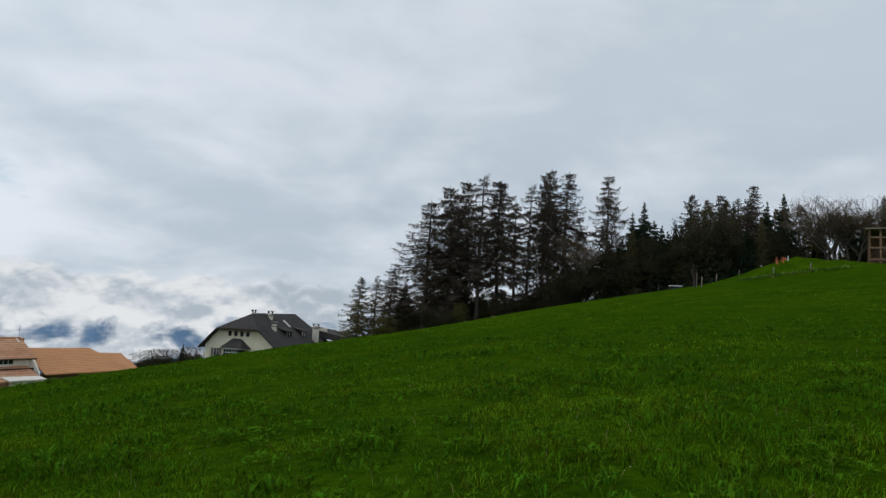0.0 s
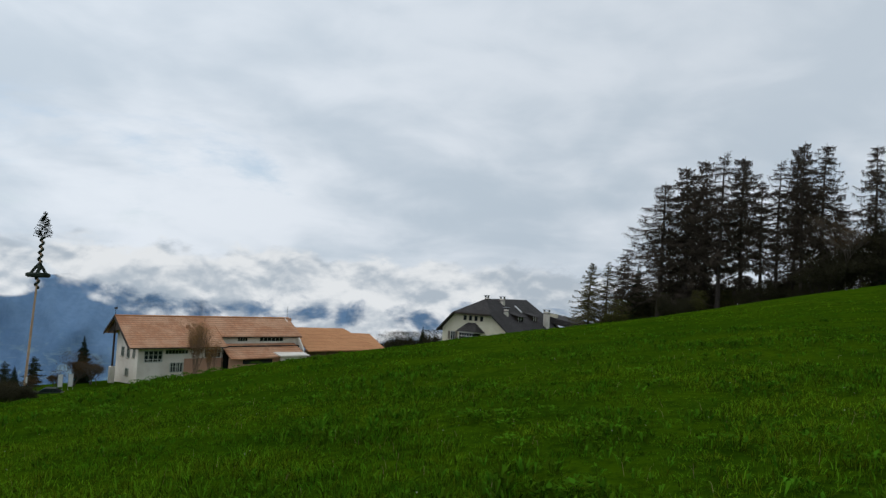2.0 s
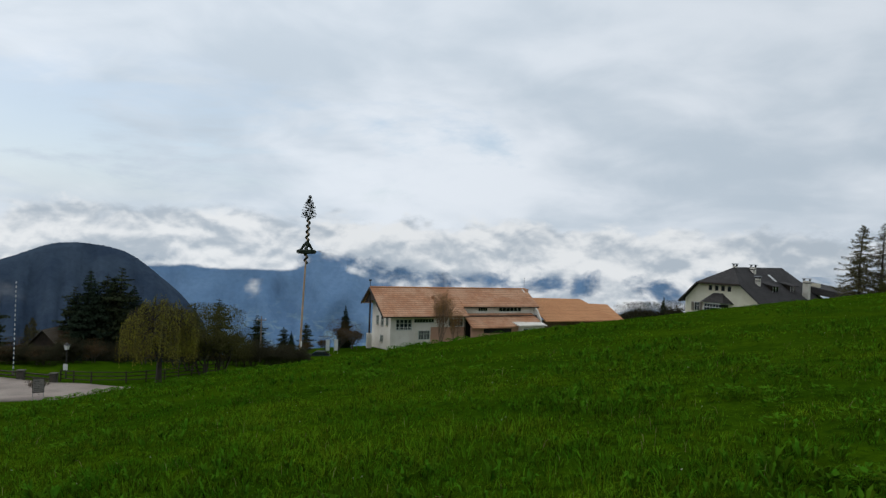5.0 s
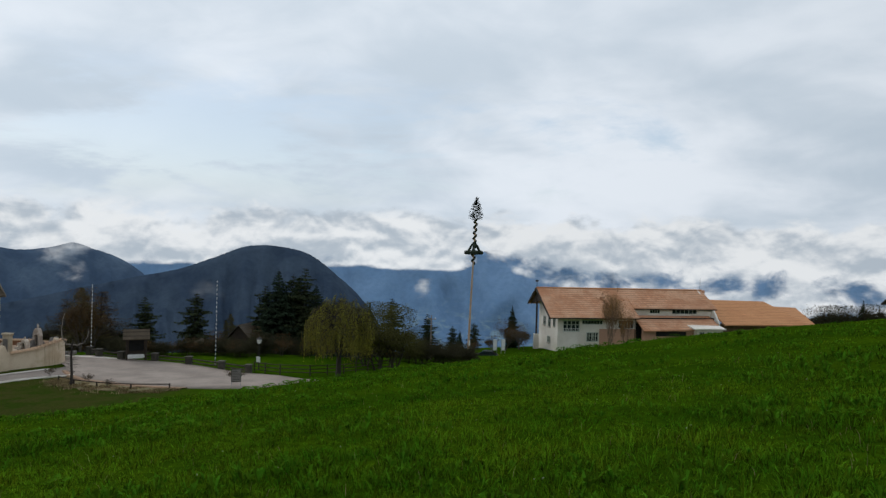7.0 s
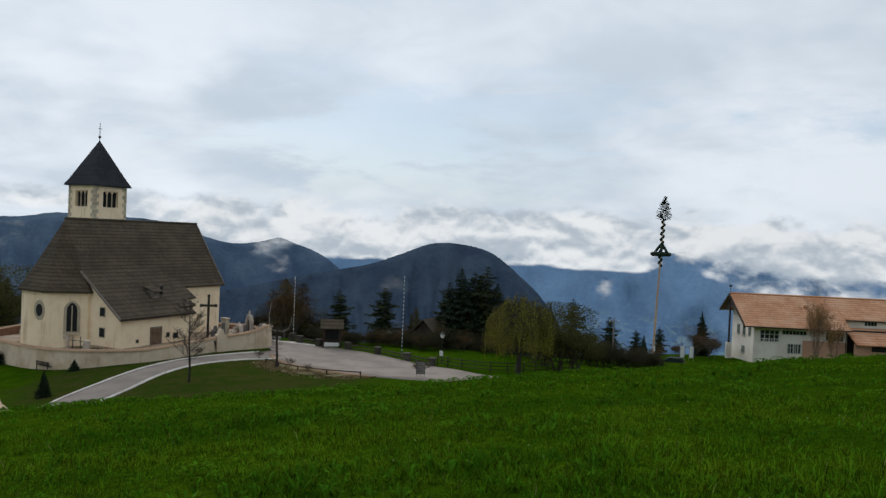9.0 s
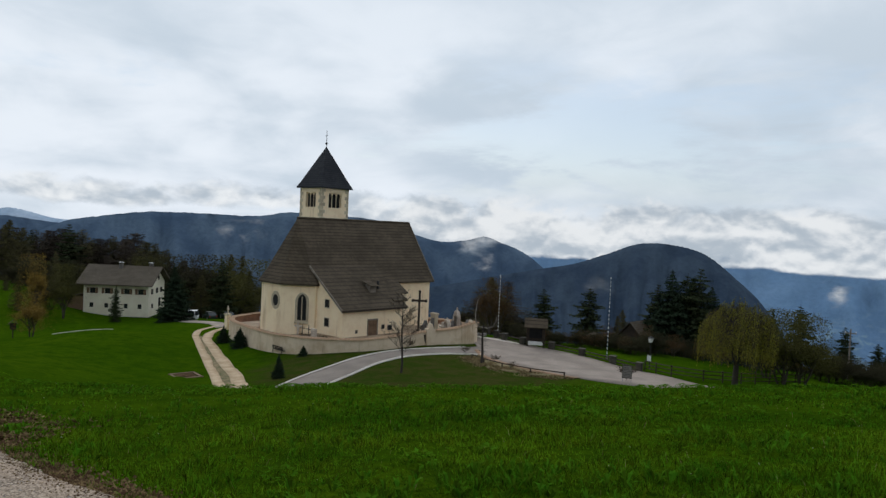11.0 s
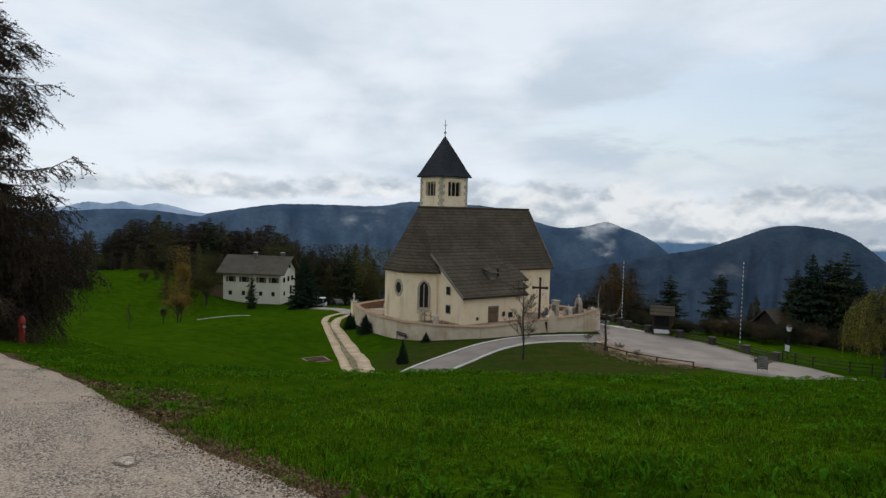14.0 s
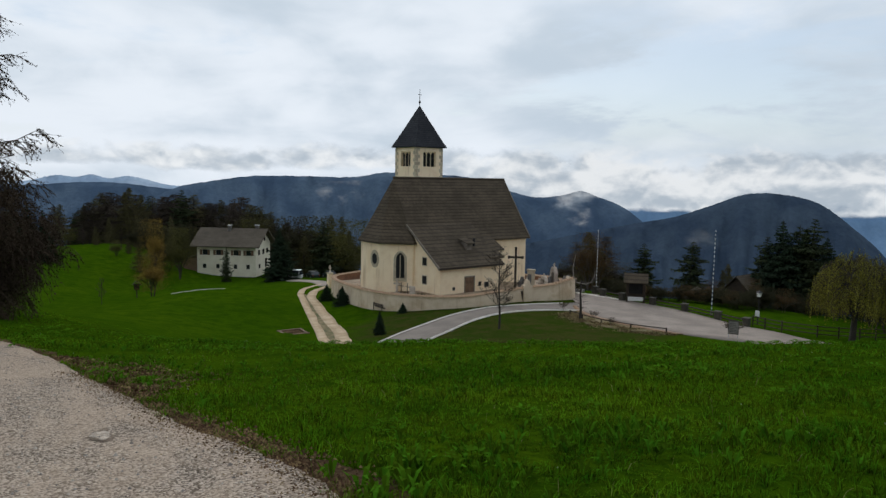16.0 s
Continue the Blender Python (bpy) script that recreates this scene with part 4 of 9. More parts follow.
def church():
    ch = thing("church", "cream plastered village church with steep shingle roof and bell tower", "church", pose(-88.68, 44.51, -12.48, 0, 0, 289) @ Matrix.Diagonal((1.02, 1.075, 1.075, 1)))
    base, eave, ridge = -1.6, 6.1, 13.1
    # nave walls
    nave = [(0, 0), (19, 0), (21.75, -2.75), (21.75, -6.65), (19, -9.4), (0, -9.4)]
    part("nave_wall", prism(nave, base, eave + 0.15), M_plaster, ch)
    # west gable
    part("gable_wall", solid([(0, 0, eave), (0, -9.4, eave), (0, -4.7, ridge - 0.2), (0.6, 0, eave), (0.6, -9.4, eave), (0.6, -4.7, ridge - 0.2)], [(0, 1, 2), (5, 4, 3), (0, 3, 4, 1), (1, 4, 5, 2), (2, 5, 3, 0)]), M_plaster, ch)
    # roof: two slopes and a five-sided hip, flaring slightly at the eaves
    o = 0.38
    drop = eave - 0.25
    e = [(-0.35, o), (19.15, o), (22.1, -2.55), (22.1, -6.85), (19.15, -9.4 - o), (-0.35, -9.4 - o)]
    mid = 0.2
    top_a, top_b = (-0.35, -4.7, ridge), (18.4, -4.7, ridge)

    def kick(p, q, s=0.22):
        return (p[0] + (q[0] - p[0]) * s, p[1] + (q[1] - p[1]) * s, drop + (ridge - drop) * (s - 0.035))
    E3 = [(x, y, drop) for x, y in e]
    K = [kick(E3[0], top_a), kick(E3[1], top_b), kick(E3[2], top_b), kick(E3[3], top_b), kick(E3[4], top_b), kick(E3[5], top_a)]
    bm = bmesh.new()
    top_v = {"a": bm.verts.new(top_a), "b": bm.verts.new(top_b)}
    ev = [bm.verts.new(p) for p in E3]
    kv = [bm.verts.new(p) for p in K]
    lv = [bm.verts.new((p[0], p[1], p[2] - 0.18)) for p in E3]
    for i in range(5):
        bm.faces.new((ev[i], ev[i + 1], kv[i + 1], kv[i]))
        bm.faces.new((ev[i + 1], ev[i], lv[i], lv[i + 1]))
    bm.faces.new((kv[0], kv[1], top_v["b"], top_v["a"]))
    for i in (1, 2, 3):
        bm.faces.new((kv[i], kv[i + 1], top_v["b"]))
    bm.faces.new((kv[4], kv[5], top_v["a"], top_v["b"]))
    bm.faces.new(lv)
    va = bm.verts.new((-0.35, -4.7, ridge - 0.4))
    bm.faces.new((ev[0], kv[0], top_v["a"], kv[5], ev[5], lv[5], va, lv[0]))
    part("roof", bm, M_shingle, ch)
    part("ridge_cap", rod([(-0.4, -4.7, ridge + 0.03), (18.5, -4.7, ridge + 0.03)], 0.11, 6), M_shingle, ch)
    # verge board
    for s in (1, -1):
        part("verge_board", solid([(-0.42, -4.7 + s * (4.7 + o), drop - 0.25), (-0.42, -4.7, ridge - 0.3), (-0.42, -4.7, ridge + 0.05), (-0.42, -4.7 + s * (4.7 + o), drop + 0.08),
                                   (-0.36, -4.7 + s * (4.7 + o), drop - 0.25), (-0.36, -4.7, ridge - 0.3), (-0.36, -4.7, ridge + 0.05), (-0.36, -4.7 + s * (4.7 + o), drop + 0.08)],
                                  [(0, 1, 2, 3), (7, 6, 5, 4), (0, 4, 5, 1), (1, 5, 6, 2), (2, 6, 7, 3), (3, 7, 4, 0)]), M_wood_grey, ch)
    # eaves cornice
    part("cornice", prism([(x * 1.0 + (0.1 if x > 10 else -0.0), y + (0.12 if y > -4 else -0.12)) for x, y in nave], eave - 0.5, eave - 0.3), M_quoin, ch)
    # annex under a lean-to roof
    z_eave = 3.4
    part("annex_wall", solid([(9.6, 0, base), (18.7, 0, base), (18.7, 4.6, base), (9.6, 4.6, base), (9.6, 0, 7.0), (18.7, 0, 7.0), (18.7, 4.6, z_eave), (9.6, 4.6, z_eave)],
                             [(3, 2, 1, 0), (4, 5, 6, 7), (0, 1, 5, 4), (1, 2, 6, 5), (2, 3, 7, 6), (3, 0, 4, 7)]), M_plaster, ch)
    part("annex_roof", slab([(9.0, 5.0, z_eave + 0.06), (19.05, 5.0, z_eave + 0.06), (19.05, -1.1, 7.85), (9.0, -1.1, 7.85)], 0.16), M_shingle, ch)
    part("verge_board", slab([(19.05, 5.02, z_eave + 0.1), (19.17, 5.02, z_eave + 0.1), (19.17, -1.1, 7.89), (19.05, -1.1, 7.89)], 0.26), M_wood_grey, ch)
    part("eaves_board", box(9.0, 19.17, 5.0, 5.06, z_eave - 0.14, z_eave + 0.08), M_wood_dark, ch)
    # porch roofs by the nave wall
    part("porch_wall", box(6.9, 9.6, 0, 2.0, base, 4.6), M_plaster, ch)
    part("porch_roof", slab([(6.5, 2.5, 4.75), (9.8, 2.5, 4.75), (9.8, -0.1, 6.3), (6.5, -0.1, 6.3)], 0.14), M_shingle, ch)
    part("porch_roof", slab([(8.3, 4.3, 4.15), (10.6, 4.3, 4.15), (10.6, 1.9, 5.35), (8.3, 1.9, 5.35)], 0.14), M_shingle, ch)
    # roof hatch on the annex
    dor = new("dormer")
    dor.parent = ch
    dor.matrix_basis = pose(12.7, 2.5, 5.3)
    part("cheek", box(-0.45, 0.45, -0.9, 0.35, -0.3, 0.55), M_wood_grey, dor)
    part("hatch_roof", slab([(-0.65, 0.65, 0.5), (0.65, 0.65, 0.5), (0.65, -1.0, 0.95), (-0.65, -1.0, 0.95)], 0.08), M_shingle, dor)
    part("vent_pipe", rod([(11.5, 2.3, 5.2), (11.5, 2.3, 6.25)], [0.16, 0.16], 8), M_black, ch)
    # door of the annex
    door = new("door")
    door.parent = ch
    door.matrix_basis = pose(13.5, 4.6, 0.3)
    for i in range(5):
        part("plank", box(0.08 + i * 0.27, 0.08 + i * 0.27 + 0.262, 0.0, 0.05 + 0.01 * (i % 2), 0, 1.85, bevel=0.008), M_wood_brown, door)
    part("door_frame", box(-0.06, 1.5, 0.002, 0.09, 1.85, 2.0), M_wood_grey, door)
    part("door_frame", box(-0.06, 0.07, 0.002, 0.09, 0, 1.85), M_wood_grey, door)
    part("door_frame", box(1.44, 1.5, 0.002, 0.09, 0, 1.85), M_wood_grey, door)
    # windows: gothic on the slanting apse face, round on the end face
    face_a = Matrix.Translation((19, 0, 0)) @ rot_y(-45)

    def arch_window(m, w, h, deep, lights, jamb):
        win = new("window")
        win.parent = ch
        win.matrix_basis = m
        part("jamb", sheet_prism([(x * (1 + 2 * jamb / w) - jamb, z * (1 + 1.4 * jamb / h) - jamb * 0.7) for x, z in lancet(w, h)], Matrix.Translation((0, -0.05, 0)), 0.06), M_quoin, win)
        part("pane", sheet_prism(lancet(w, h), Matrix.Translation((0, -0.07, 0)), 0.03), M_dark, win)
        if lights:
            part("mullion", box(w / 2 - 0.05, w / 2 + 0.05, -0.11, -0.07, 0, h * 0.9), M_quoin, win)
            part("sill", box(-jamb, w + jamb, -0.2, 0.0, -0.35, -0.18), M_quoin, win)
        return win

    def out_from(m):
        """x to the viewer's right when seen from outside: turn the wall frame about."""
        return m @ rot_y(180)

    arch_window(out_from(face_a @ Matrix.Translation((1.95, 0, 1.8))), 1.0, 2.9, 0.2, True, 0.28)
    oc = new("window")
    oc.parent = ch
    oc.matrix_basis = Matrix.Translation((21.75, -3.7, 3.85)) @ rot_y(90)
    circle = lambda r: [(r * math.cos(k * math.pi / 10), r * 1.25 * math.sin(k * math.pi / 10)) for k in range(20)]
    part("jamb", sheet_prism(circle(0.82), Matrix.Translation((0, -0.05, 0)), 0.06), M_quoin, oc)
    part("pane", sheet_prism(circle(0.50), Matrix.Translation((0, -0.07, 0)), 0.03), M_dark, oc)
    for z in (1.4, 3.45):
        w = new("window")
        w.parent = ch
        w.matrix_basis = Matrix.Translation((18.7, 1.5, z)) @ rot_y(90)
        part("window_frame", box(-0.06, 0.84, -0.04, 0.0, -0.06, 0.96), M_quoin, w)
        part("pane", box(0.04, 0.74, -0.06, -0.041, 0.04, 0.88), M_dark, w)
    for x, z, w0, h0 in ((11.2, 0.9, 0.6, 0.5), (12.4, 1.1, 0.35, 0.4), (16.5, 0.9, 0.25, 0.25)):
        w = new("window")
        w.parent = ch
        w.matrix_basis = Matrix.Translation((x, 4.6, z))
        part("window_frame", box(-0.06, w0 + 0.06, 0, 0.04, -0.06, h0 + 0.06), M_wood_grey, w)
        part("pane", box(0, w0, 0.041, 0.055, 0, h0), M_dark, w)
    # tower
    tw = new("tower")
    tw.parent = ch
    tw.matrix_basis = Matrix.Translation((0.3, 0, 0))
    x0, x1, y0, y1, tz = 6.3, 10.9, -14.1, -9.5, 17.3
    bm = bmesh.new()
    box(x0, x1, y0, y1, base, 14.2, bm)
    hole = (1.22, 3.38, 14.6, 16.5)
    for m, ln in ((Matrix.Translation((x1, y1, 0)) @ rot_y(180), 4.6), (Matrix.Translation((x0, y0, 0)), 4.6), (Matrix.Translation((x1, y0, 0)) @ rot_y(90), 4.6), (Matrix.Translation((x0, y1, 0)) @ rot_y(270), 4.6)):
        inset = 0.0 if abs(m[0][0]) > 0.5 else 0.5
        holed_wall(ln - 2 * inset, 14.2, tz, 0.5, [(hole[0] - inset, hole[1] - inset, hole[2], hole[3])], m @ Matrix.Translation((inset, 0, 0)), bm)
    part("shaft", bm, M_plaster, tw)
    part("floor", box(x0 + 0.5, x1 - 0.5, y0 + 0.5, y1 - 0.5, 14.2, 14.25), M_dark, tw)
    for m in (Matrix.Translation((x1, y1, 0)) @ rot_y(180), Matrix.Translation((x0, y0, 0)), Matrix.Translation((x1, y0, 0)) @ rot_y(90), Matrix.Translation((x0, y1, 0)) @ rot_y(270)):
        w = new("window")
        w.parent = tw
        w.matrix_basis = m @ Matrix.Translation((1.22, 0, 14.6))
        lw = 2.16 / 3
        for i in range(3):
            part("void", box(i * lw, i * lw + lw, 0.42, 0.47, 0, 1.9), M_dark, w)
            # arch heads
            n = 8
            pts = [(i * lw, 1.9), (i * lw, 1.52)] + [(i * lw + lw / 2 - math.cos(k * math.pi / n) * (lw / 2 - 0.03), 1.52 + math.sin(k * math.pi / n) * (lw / 2 - 0.03)) for k in range(n + 1)] + [(i * lw + lw, 1.52), (i * lw + lw, 1.9)]
            part("arch_head", sheet_prism(pts, Matrix.Translation((0, 0.16, 0)), 0.2), M_plaster, w)
        for i in (1, 2):
            part("column", rod([(i * lw, 0.25, 0), (i * lw, 0.25, 1.55)], 0.07, 8), M_quoin, w)
    # quoins on the tower edges
    for cx, cy, sx, sy in ((x1, y1, -1, -1), (x0, y1, 1, -1), (x1, y0, -1, 1)):
        z, k = 11.6, 0
        while z < tz - 0.45:
            long, short = (0.62, 0.36) if k % 2 else (0.36, 0.62)
            bm = bmesh.new()
            xa, xb = sorted((cx - sx * 0.012, cx + sx * long))
            ya, yb = sorted((cy - sy * 0.012, cy + sy * short))
            box(xa, xb, ya, yb, z + 0.012, z + 0.44, bm)
            part("quoin", bm, M_quoin, tw)
            z += 0.45
            k += 1
    ov = 0.38
    ap = (8.6, -11.8, 22.6)
    ring = [(x0 - ov, y0 - ov), (x1 + ov, y0 - ov), (x1 + ov, y1 + ov), (x0 - ov, y1 + ov)]
    low = [(x, y, tz - 0.1) for x, y in ring]
    kick_ring = [(x + (ap[0] - x) * 0.12, y + (ap[1] - y) * 0.12, tz + 0.46) for x, y in ring]
    pts = [*low, *kick_ring, ap, *[(x, y, tz - 0.25) for x, y in ring]]
    fs = [(i, (i + 1) % 4, 4 + (i + 1) % 4, 4 + i) for i in range(4)] + [(4 + i, 4 + (i + 1) % 4, 8) for i in range(4)] + [(9 + i, 9 + (i + 1) % 4, (i + 1) % 4, i) for i in range(4)] + [(12, 11, 10, 9)]
    part("spire", solid(pts, fs), M_slate, tw)
    bm = rod([(8.6, -11.8, 22.4), (8.6, -11.8, 24.7)], [0.05, 0.03], 6)
    box(8.35, 8.85, -11.83, -11.77, 23.95, 24.02, bm)
    bmesh.ops.create_uvsphere(bm, u_segments=10, v_segments=8, radius=0.17, matrix=Matrix.Translation((8.6, -11.8, 23.0)))
    part("finial", bm, M_black, tw)
    return ch


church()


# ---- churchyard: wall, raised ground, graves ----
# plan of the churchyard wall, with the height of its head, which follows the slope
YARD = [(-75.4, 44.5, -10.2), (-74.6, 41.0, -10.7), (-74.4, 37.0, -11.0), (-73.0, 32.0, -11.2), (-72.9, 28.2, -11.4), (-74.9, 24.4, -11.47), (-79.0, 22.1, -11.75), (-85.3, 20.7, -12.16), (-96.1, 20.0, -12.72), (-106.0, 21.0, -13.4), (-112.4, 24.0, -13.9), (-115.0, 31.0, -13.7), (-112.0, 40.0, -13.9), (-105.0, 48.0, -13.5), (-95.0, 52.0, -12.9), (-86.0, 50.0, -12.4), (-79.5, 46.5, -11.9)]


def dense(points, step=1.2, closed=True):
    pts = [Vector(p) for p in points]
    n = len(pts)
    out = []
    for i in range(n if closed else n - 1):
        p0, p1, p2, p3 = pts[(i - 1) % n], pts[i], pts[(i + 1) % n], pts[(i + 2) % n]
        if not closed:
            p0, p3 = pts[max(i - 1, 0)], pts[min(i + 2, n - 1)]
        k = max(1, round((p2 - p1).length / step))
        for j in range(k):
            s = j / k
            out.append(0.5 * ((2 * p1) + (p2 - p0) * s + (2 * p0 - 5 * p1 + 4 * p2 - p3) * s * s + (3 * p1 - p0 - 3 * p2 + p3) * s**3))
    if not closed:
        out.append(pts[-1])
    return out


def yard_top(p):
    return p.z


def yard_ground(x):
    """The ground inside the wall falls away to the east."""
    return -11.95 - 0.08 * max(0.0, -x - 76.0)


def churchyard():
    line = dense(YARD, 1.0)
    n = len(line)
    mid = sum(line, Vector()) / n
    wall = tagged(new("churchyard_wall"), "curved plastered churchyard wall with clay coping tiles", "wall")
    bm, inner = bmesh.new(), bmesh.new()
    rings, backs = [], []
    for i, p in enumerate(line):
        d = (line[(i + 1) % n] - line[i - 1]).normalized()
        out = Vector((d.y, -d.x, 0)).normalized()
        if out.dot(p - mid) < 0:
            out = -out
        a, b = p, p - out * 0.55
        out = out.normalized()
        gz = ground_at(a.x, a.y) - 0.6
        t = yard_top(p)
        rings.append([bm.verts.new((a.x + out.x * 0.1, a.y + out.y * 0.1, gz)), bm.verts.new((a.x, a.y, t)), bm.verts.new((b.x, b.y, t)), bm.verts.new((b.x, b.y, gz))])
        backs.append([inner.verts.new((b.x - out.x * 0.012, b.y - out.y * 0.012, t - 0.02)), inner.verts.new((b.x - out.x * 0.012, b.y - out.y * 0.012, gz))])
    for i in range(n):
        j = (i + 1) % n
        for k in range(3):
            bm.faces.new((rings[i][k], rings[i][k + 1], rings[j][k + 1], rings[j][k]))
        inner.faces.new((backs[i][0], backs[i][1], backs[j][1], backs[j][0]))
    part("inner_face", inner, M_brickred, wall, "rusty red inner face of the wall")
    part("wall_body", bm, M_wallstone, wall)
    # coping: one half-round tile after the other
    me = None
    fine = dense(YARD, 0.42)
    m = len(fine)
    tile = bmesh.new()
    prof = [(0.17, -0.04), (0.05, 0.055), (-0.22, 0.14), (-0.60, 0.055), (-0.72, -0.04)]
    rows = []
    for y, lift in ((0.0, 0.0), (0.2, 0.05), (0.39, 0.02)):
        rows.append([tile.verts.new((x, y, z + lift)) for x, z in prof])
    for r0, r1 in zip(rows, rows[1:]):
        for k in range(4):
            tile.faces.new((r0[k], r0[k + 1], r1[k + 1], r1[k]))
    bmesh.ops.recalc_face_normals(tile, faces=tile.faces)
    me = bpy.data.meshes.new("coping_tile")
    tile.to_mesh(me)
    tile.free()
    me.materials.append(M_coping)
    for i, p in enumerate(fine):
        q = fine[(i + 1) % m]
        d = (q - p).normalized()
        out = Vector((d.y, -d.x, 0)).normalized()
        if out.dot(p - mid) < 0:
            out = -out
        ob = new("coping_tile", me)
        ob.parent = wall
        y = Vector((0, 0, 1)).cross(out)
        ob.matrix_basis = Matrix(((out.x, y.x, 0, p.x), (out.y, y.y, 0, p.y), (0, 0, 1, yard_top(p) + 0.03), (0, 0, 0, 1)))
    # small gate with a gabled pier beside it, and a second pier further on
    for x, y, w, z1 in ((-74.4, 37.75, 0.55, -10.0), (-75.1, 43.6, 0.4, -9.85)):
        t = z1 - 1.0
        part("pier", sheet_prism([(-w, -13.2), (w, -13.2), (w, t + 0.35), (w * 0.55, t + 0.45), (w * 0.2, z1), (-w * 0.2, z1), (-w * 0.55, t + 0.45), (-w, t + 0.35)], Matrix.Translation((x + 0.2, y, 0)) @ rot_y(90), 0.7), M_wallstone, wall)
    gate = part("gate", box(-0.10, 0.10, -0.45, 0.45, -12.75, -11.25), M_wood_dark, wall, "dark wooden gate in the wall")
    gate.matrix_basis = pose(-74.45, 36.7, 0, 0, 0, 0)
    # raised ground inside
    bm = bmesh.new()
    vs = [bm.verts.new((*(p + (mid - p).normalized() * 0.4).xy, yard_ground(p.x))) for p in line]
    c = bm.verts.new((mid.x, mid.y, -12.0))
    for i in range(n):
        bm.faces.new((vs[i], vs[(i + 1) % n], c))
    yard = part("churchyard", bm, M_yard, None)
    tagged(yard, "pale gravelled ground of the churchyard", "churchyard", kind="structure")


churchyard()


def gravestone(x, y, rz, kind):
    g = thing("gravestone", ("upright pale marble gravestone", "carved stone gravestone with a small gable", "weathered stone grave cross", "wrought iron grave cross")[kind], "gravestone", pose(x, y, yard_ground(x) - 0.12, 0, 0, rz) @ Matrix.Scale(1.15, 4), "graves in the churchyard")
    part("plinth", box(-0.45, 0.45, -0.2, 0.2, 0, 0.3, bevel=0.03), M_stone, g)
    if kind == 0:
        part("stone", box(-0.36, 0.36, -0.1, 0.1, 0.3, 1.25, bevel=0.05), M_marble, g)
    elif kind == 1:
        part("stone", sheet_prism([(-0.4, 0.3), (0.4, 0.3), (0.42, 1.3), (0.22, 1.5), (0.12, 1.8), (-0.12, 1.8), (-0.22, 1.5), (-0.42, 1.3)], Matrix.Translation((0, -0.12, 0)), 0.24), M_stone, g)
    elif kind == 2:
        bm = box(-0.1, 0.1, -0.08, 0.08, 0.3, 1.7)
        box(-0.42, 0.42, -0.07, 0.07, 1.15, 1.33, bm)
        part("stone", bm, M_marble, g)
    else:
        bm = rod([(0, 0, 0.3), (0, 0, 1.5)], 0.035, 6)
        rod([(-0.35, 0, 1.1), (0.35, 0, 1.1)], 0.03, 6, bm)
        part("iron_cross", bm, M_black, g)
    return g


random.seed(5)
for i in range(16):
    gravestone(-76.6 - random.random() * 2.4, 38.2 + i * 0.55 + random.random() * 0.25, 100 + random.random() * 25, random.choice((0, 1, 1, 2, 0, 3)))
for i in range(9):
    gravestone(-77.6 - i * 1.5 - random.random(), 24.6 - i * 0.22 + random.random() * 0.5, 20 + random.random() * 20, random.choice((3, 3, 2, 0)))
for i in range(7):
    gravestone(-103.0 - i * 1.2, 25.0 + i * 1.4, 100 + random.random() * 20, random.choice((0, 3, 2)))


def monument(x, y, h, label, kind, rz=15):
    g = thing("monument", label, "monument", pose(x, y, yard_ground(x) - 0.12, 0, 0, rz) @ Matrix.Diagonal((0.72, 0.8, 1, 1)))
    part("plinth", box(-0.75, 0.75, -0.4, 0.4, 0, 0.5, bevel=0.05), M_stone, g)
    if kind == "stele":
        part("stone", box(-0.62, 0.62, -0.3, 0.3, 0.5, h - 0.22, bevel=0.04), M_quoin, g)
        part("cap", box(-0.74, 0.74, -0.4, 0.4, h - 0.22, h, bevel=0.05), M_quoin, g)
        part("tablet", box(-0.42, 0.42, -0.33, -0.302, 0.9, h - 0.6), M_stone, g, "dark inscription tablet")
    else:
        n = 10
        arch = [(-0.62, 0.5), (-0.34, 0.5), (-0.34, h * 0.62)] + [(-0.34 * math.cos(k * math.pi / n), h * 0.62 + 0.34 * math.sin(k * math.pi / n)) for k in range(1, n)] + [(0.34, h * 0.62), (0.34, 0.5), (0.62, 0.5), (0.62, h * 0.68), (0.44, h * 0.80), (0.2, h * 0.88), (-0.2, h * 0.88), (-0.44, h * 0.80), (-0.62, h * 0.68)]
        part("arch", sheet_prism(arch, Matrix.Translation((0, -0.3, 0)), 0.6), M_marble, g)
        part("niche", box(-0.36, 0.36, 0.1, 0.24, 0.5, h * 0.62 + 0.34), M_stone, g, "dark recessed niche")
        bm = box(-0.06, 0.06, -0.05, 0.05, h * 0.88, h)
        box(-0.2, 0.2, -0.05, 0.05, h * 0.93, h * 0.96, bm)
        part("cross", bm, M_marble, g)
    return g


monument(-77.8, 39.9, 3.0, "tall square stone stele among the graves", "stele")
monument(-77.4, 42.8, 3.7, "tall arched tomb monument of pale stone topped by a cross", "arch")
monument(-76.7, 41.1, 2.5, "small arched tomb of pale stone", "arch")


def grave_bed(x, y, rz, label):
    g = thing("grave_bed", label, "grave", pose(x, y, yard_ground(x), 0, 0, rz), "graves in the churchyard")
    for y0 in (-0.55, 0.43):
        part("border", box(-1.0, 1.0, y0, y0 + 0.12, -0.1, 0.22, bevel=0.02), M_stone, g)
    for x0 in (-1.0, 0.88):
        part("border", box(x0, x0 + 0.12, -0.43, 0.43, -0.1, 0.22, bevel=0.02), M_stone, g)
    tw = Twigs()
    for k in range(160):
        tw.tuft(Vector((random.uniform(-0.85, 0.85), random.uniform(-0.4, 0.4), random.uniform(0.05, 0.45))), random.uniform(0.05, 0.11), 0.8)
    c = new("planting", make_mesh("planting", tw.v, tw.f, M_leaf_rust if random.random() < 0.5 else M_leaf_dark))
    c.parent = g


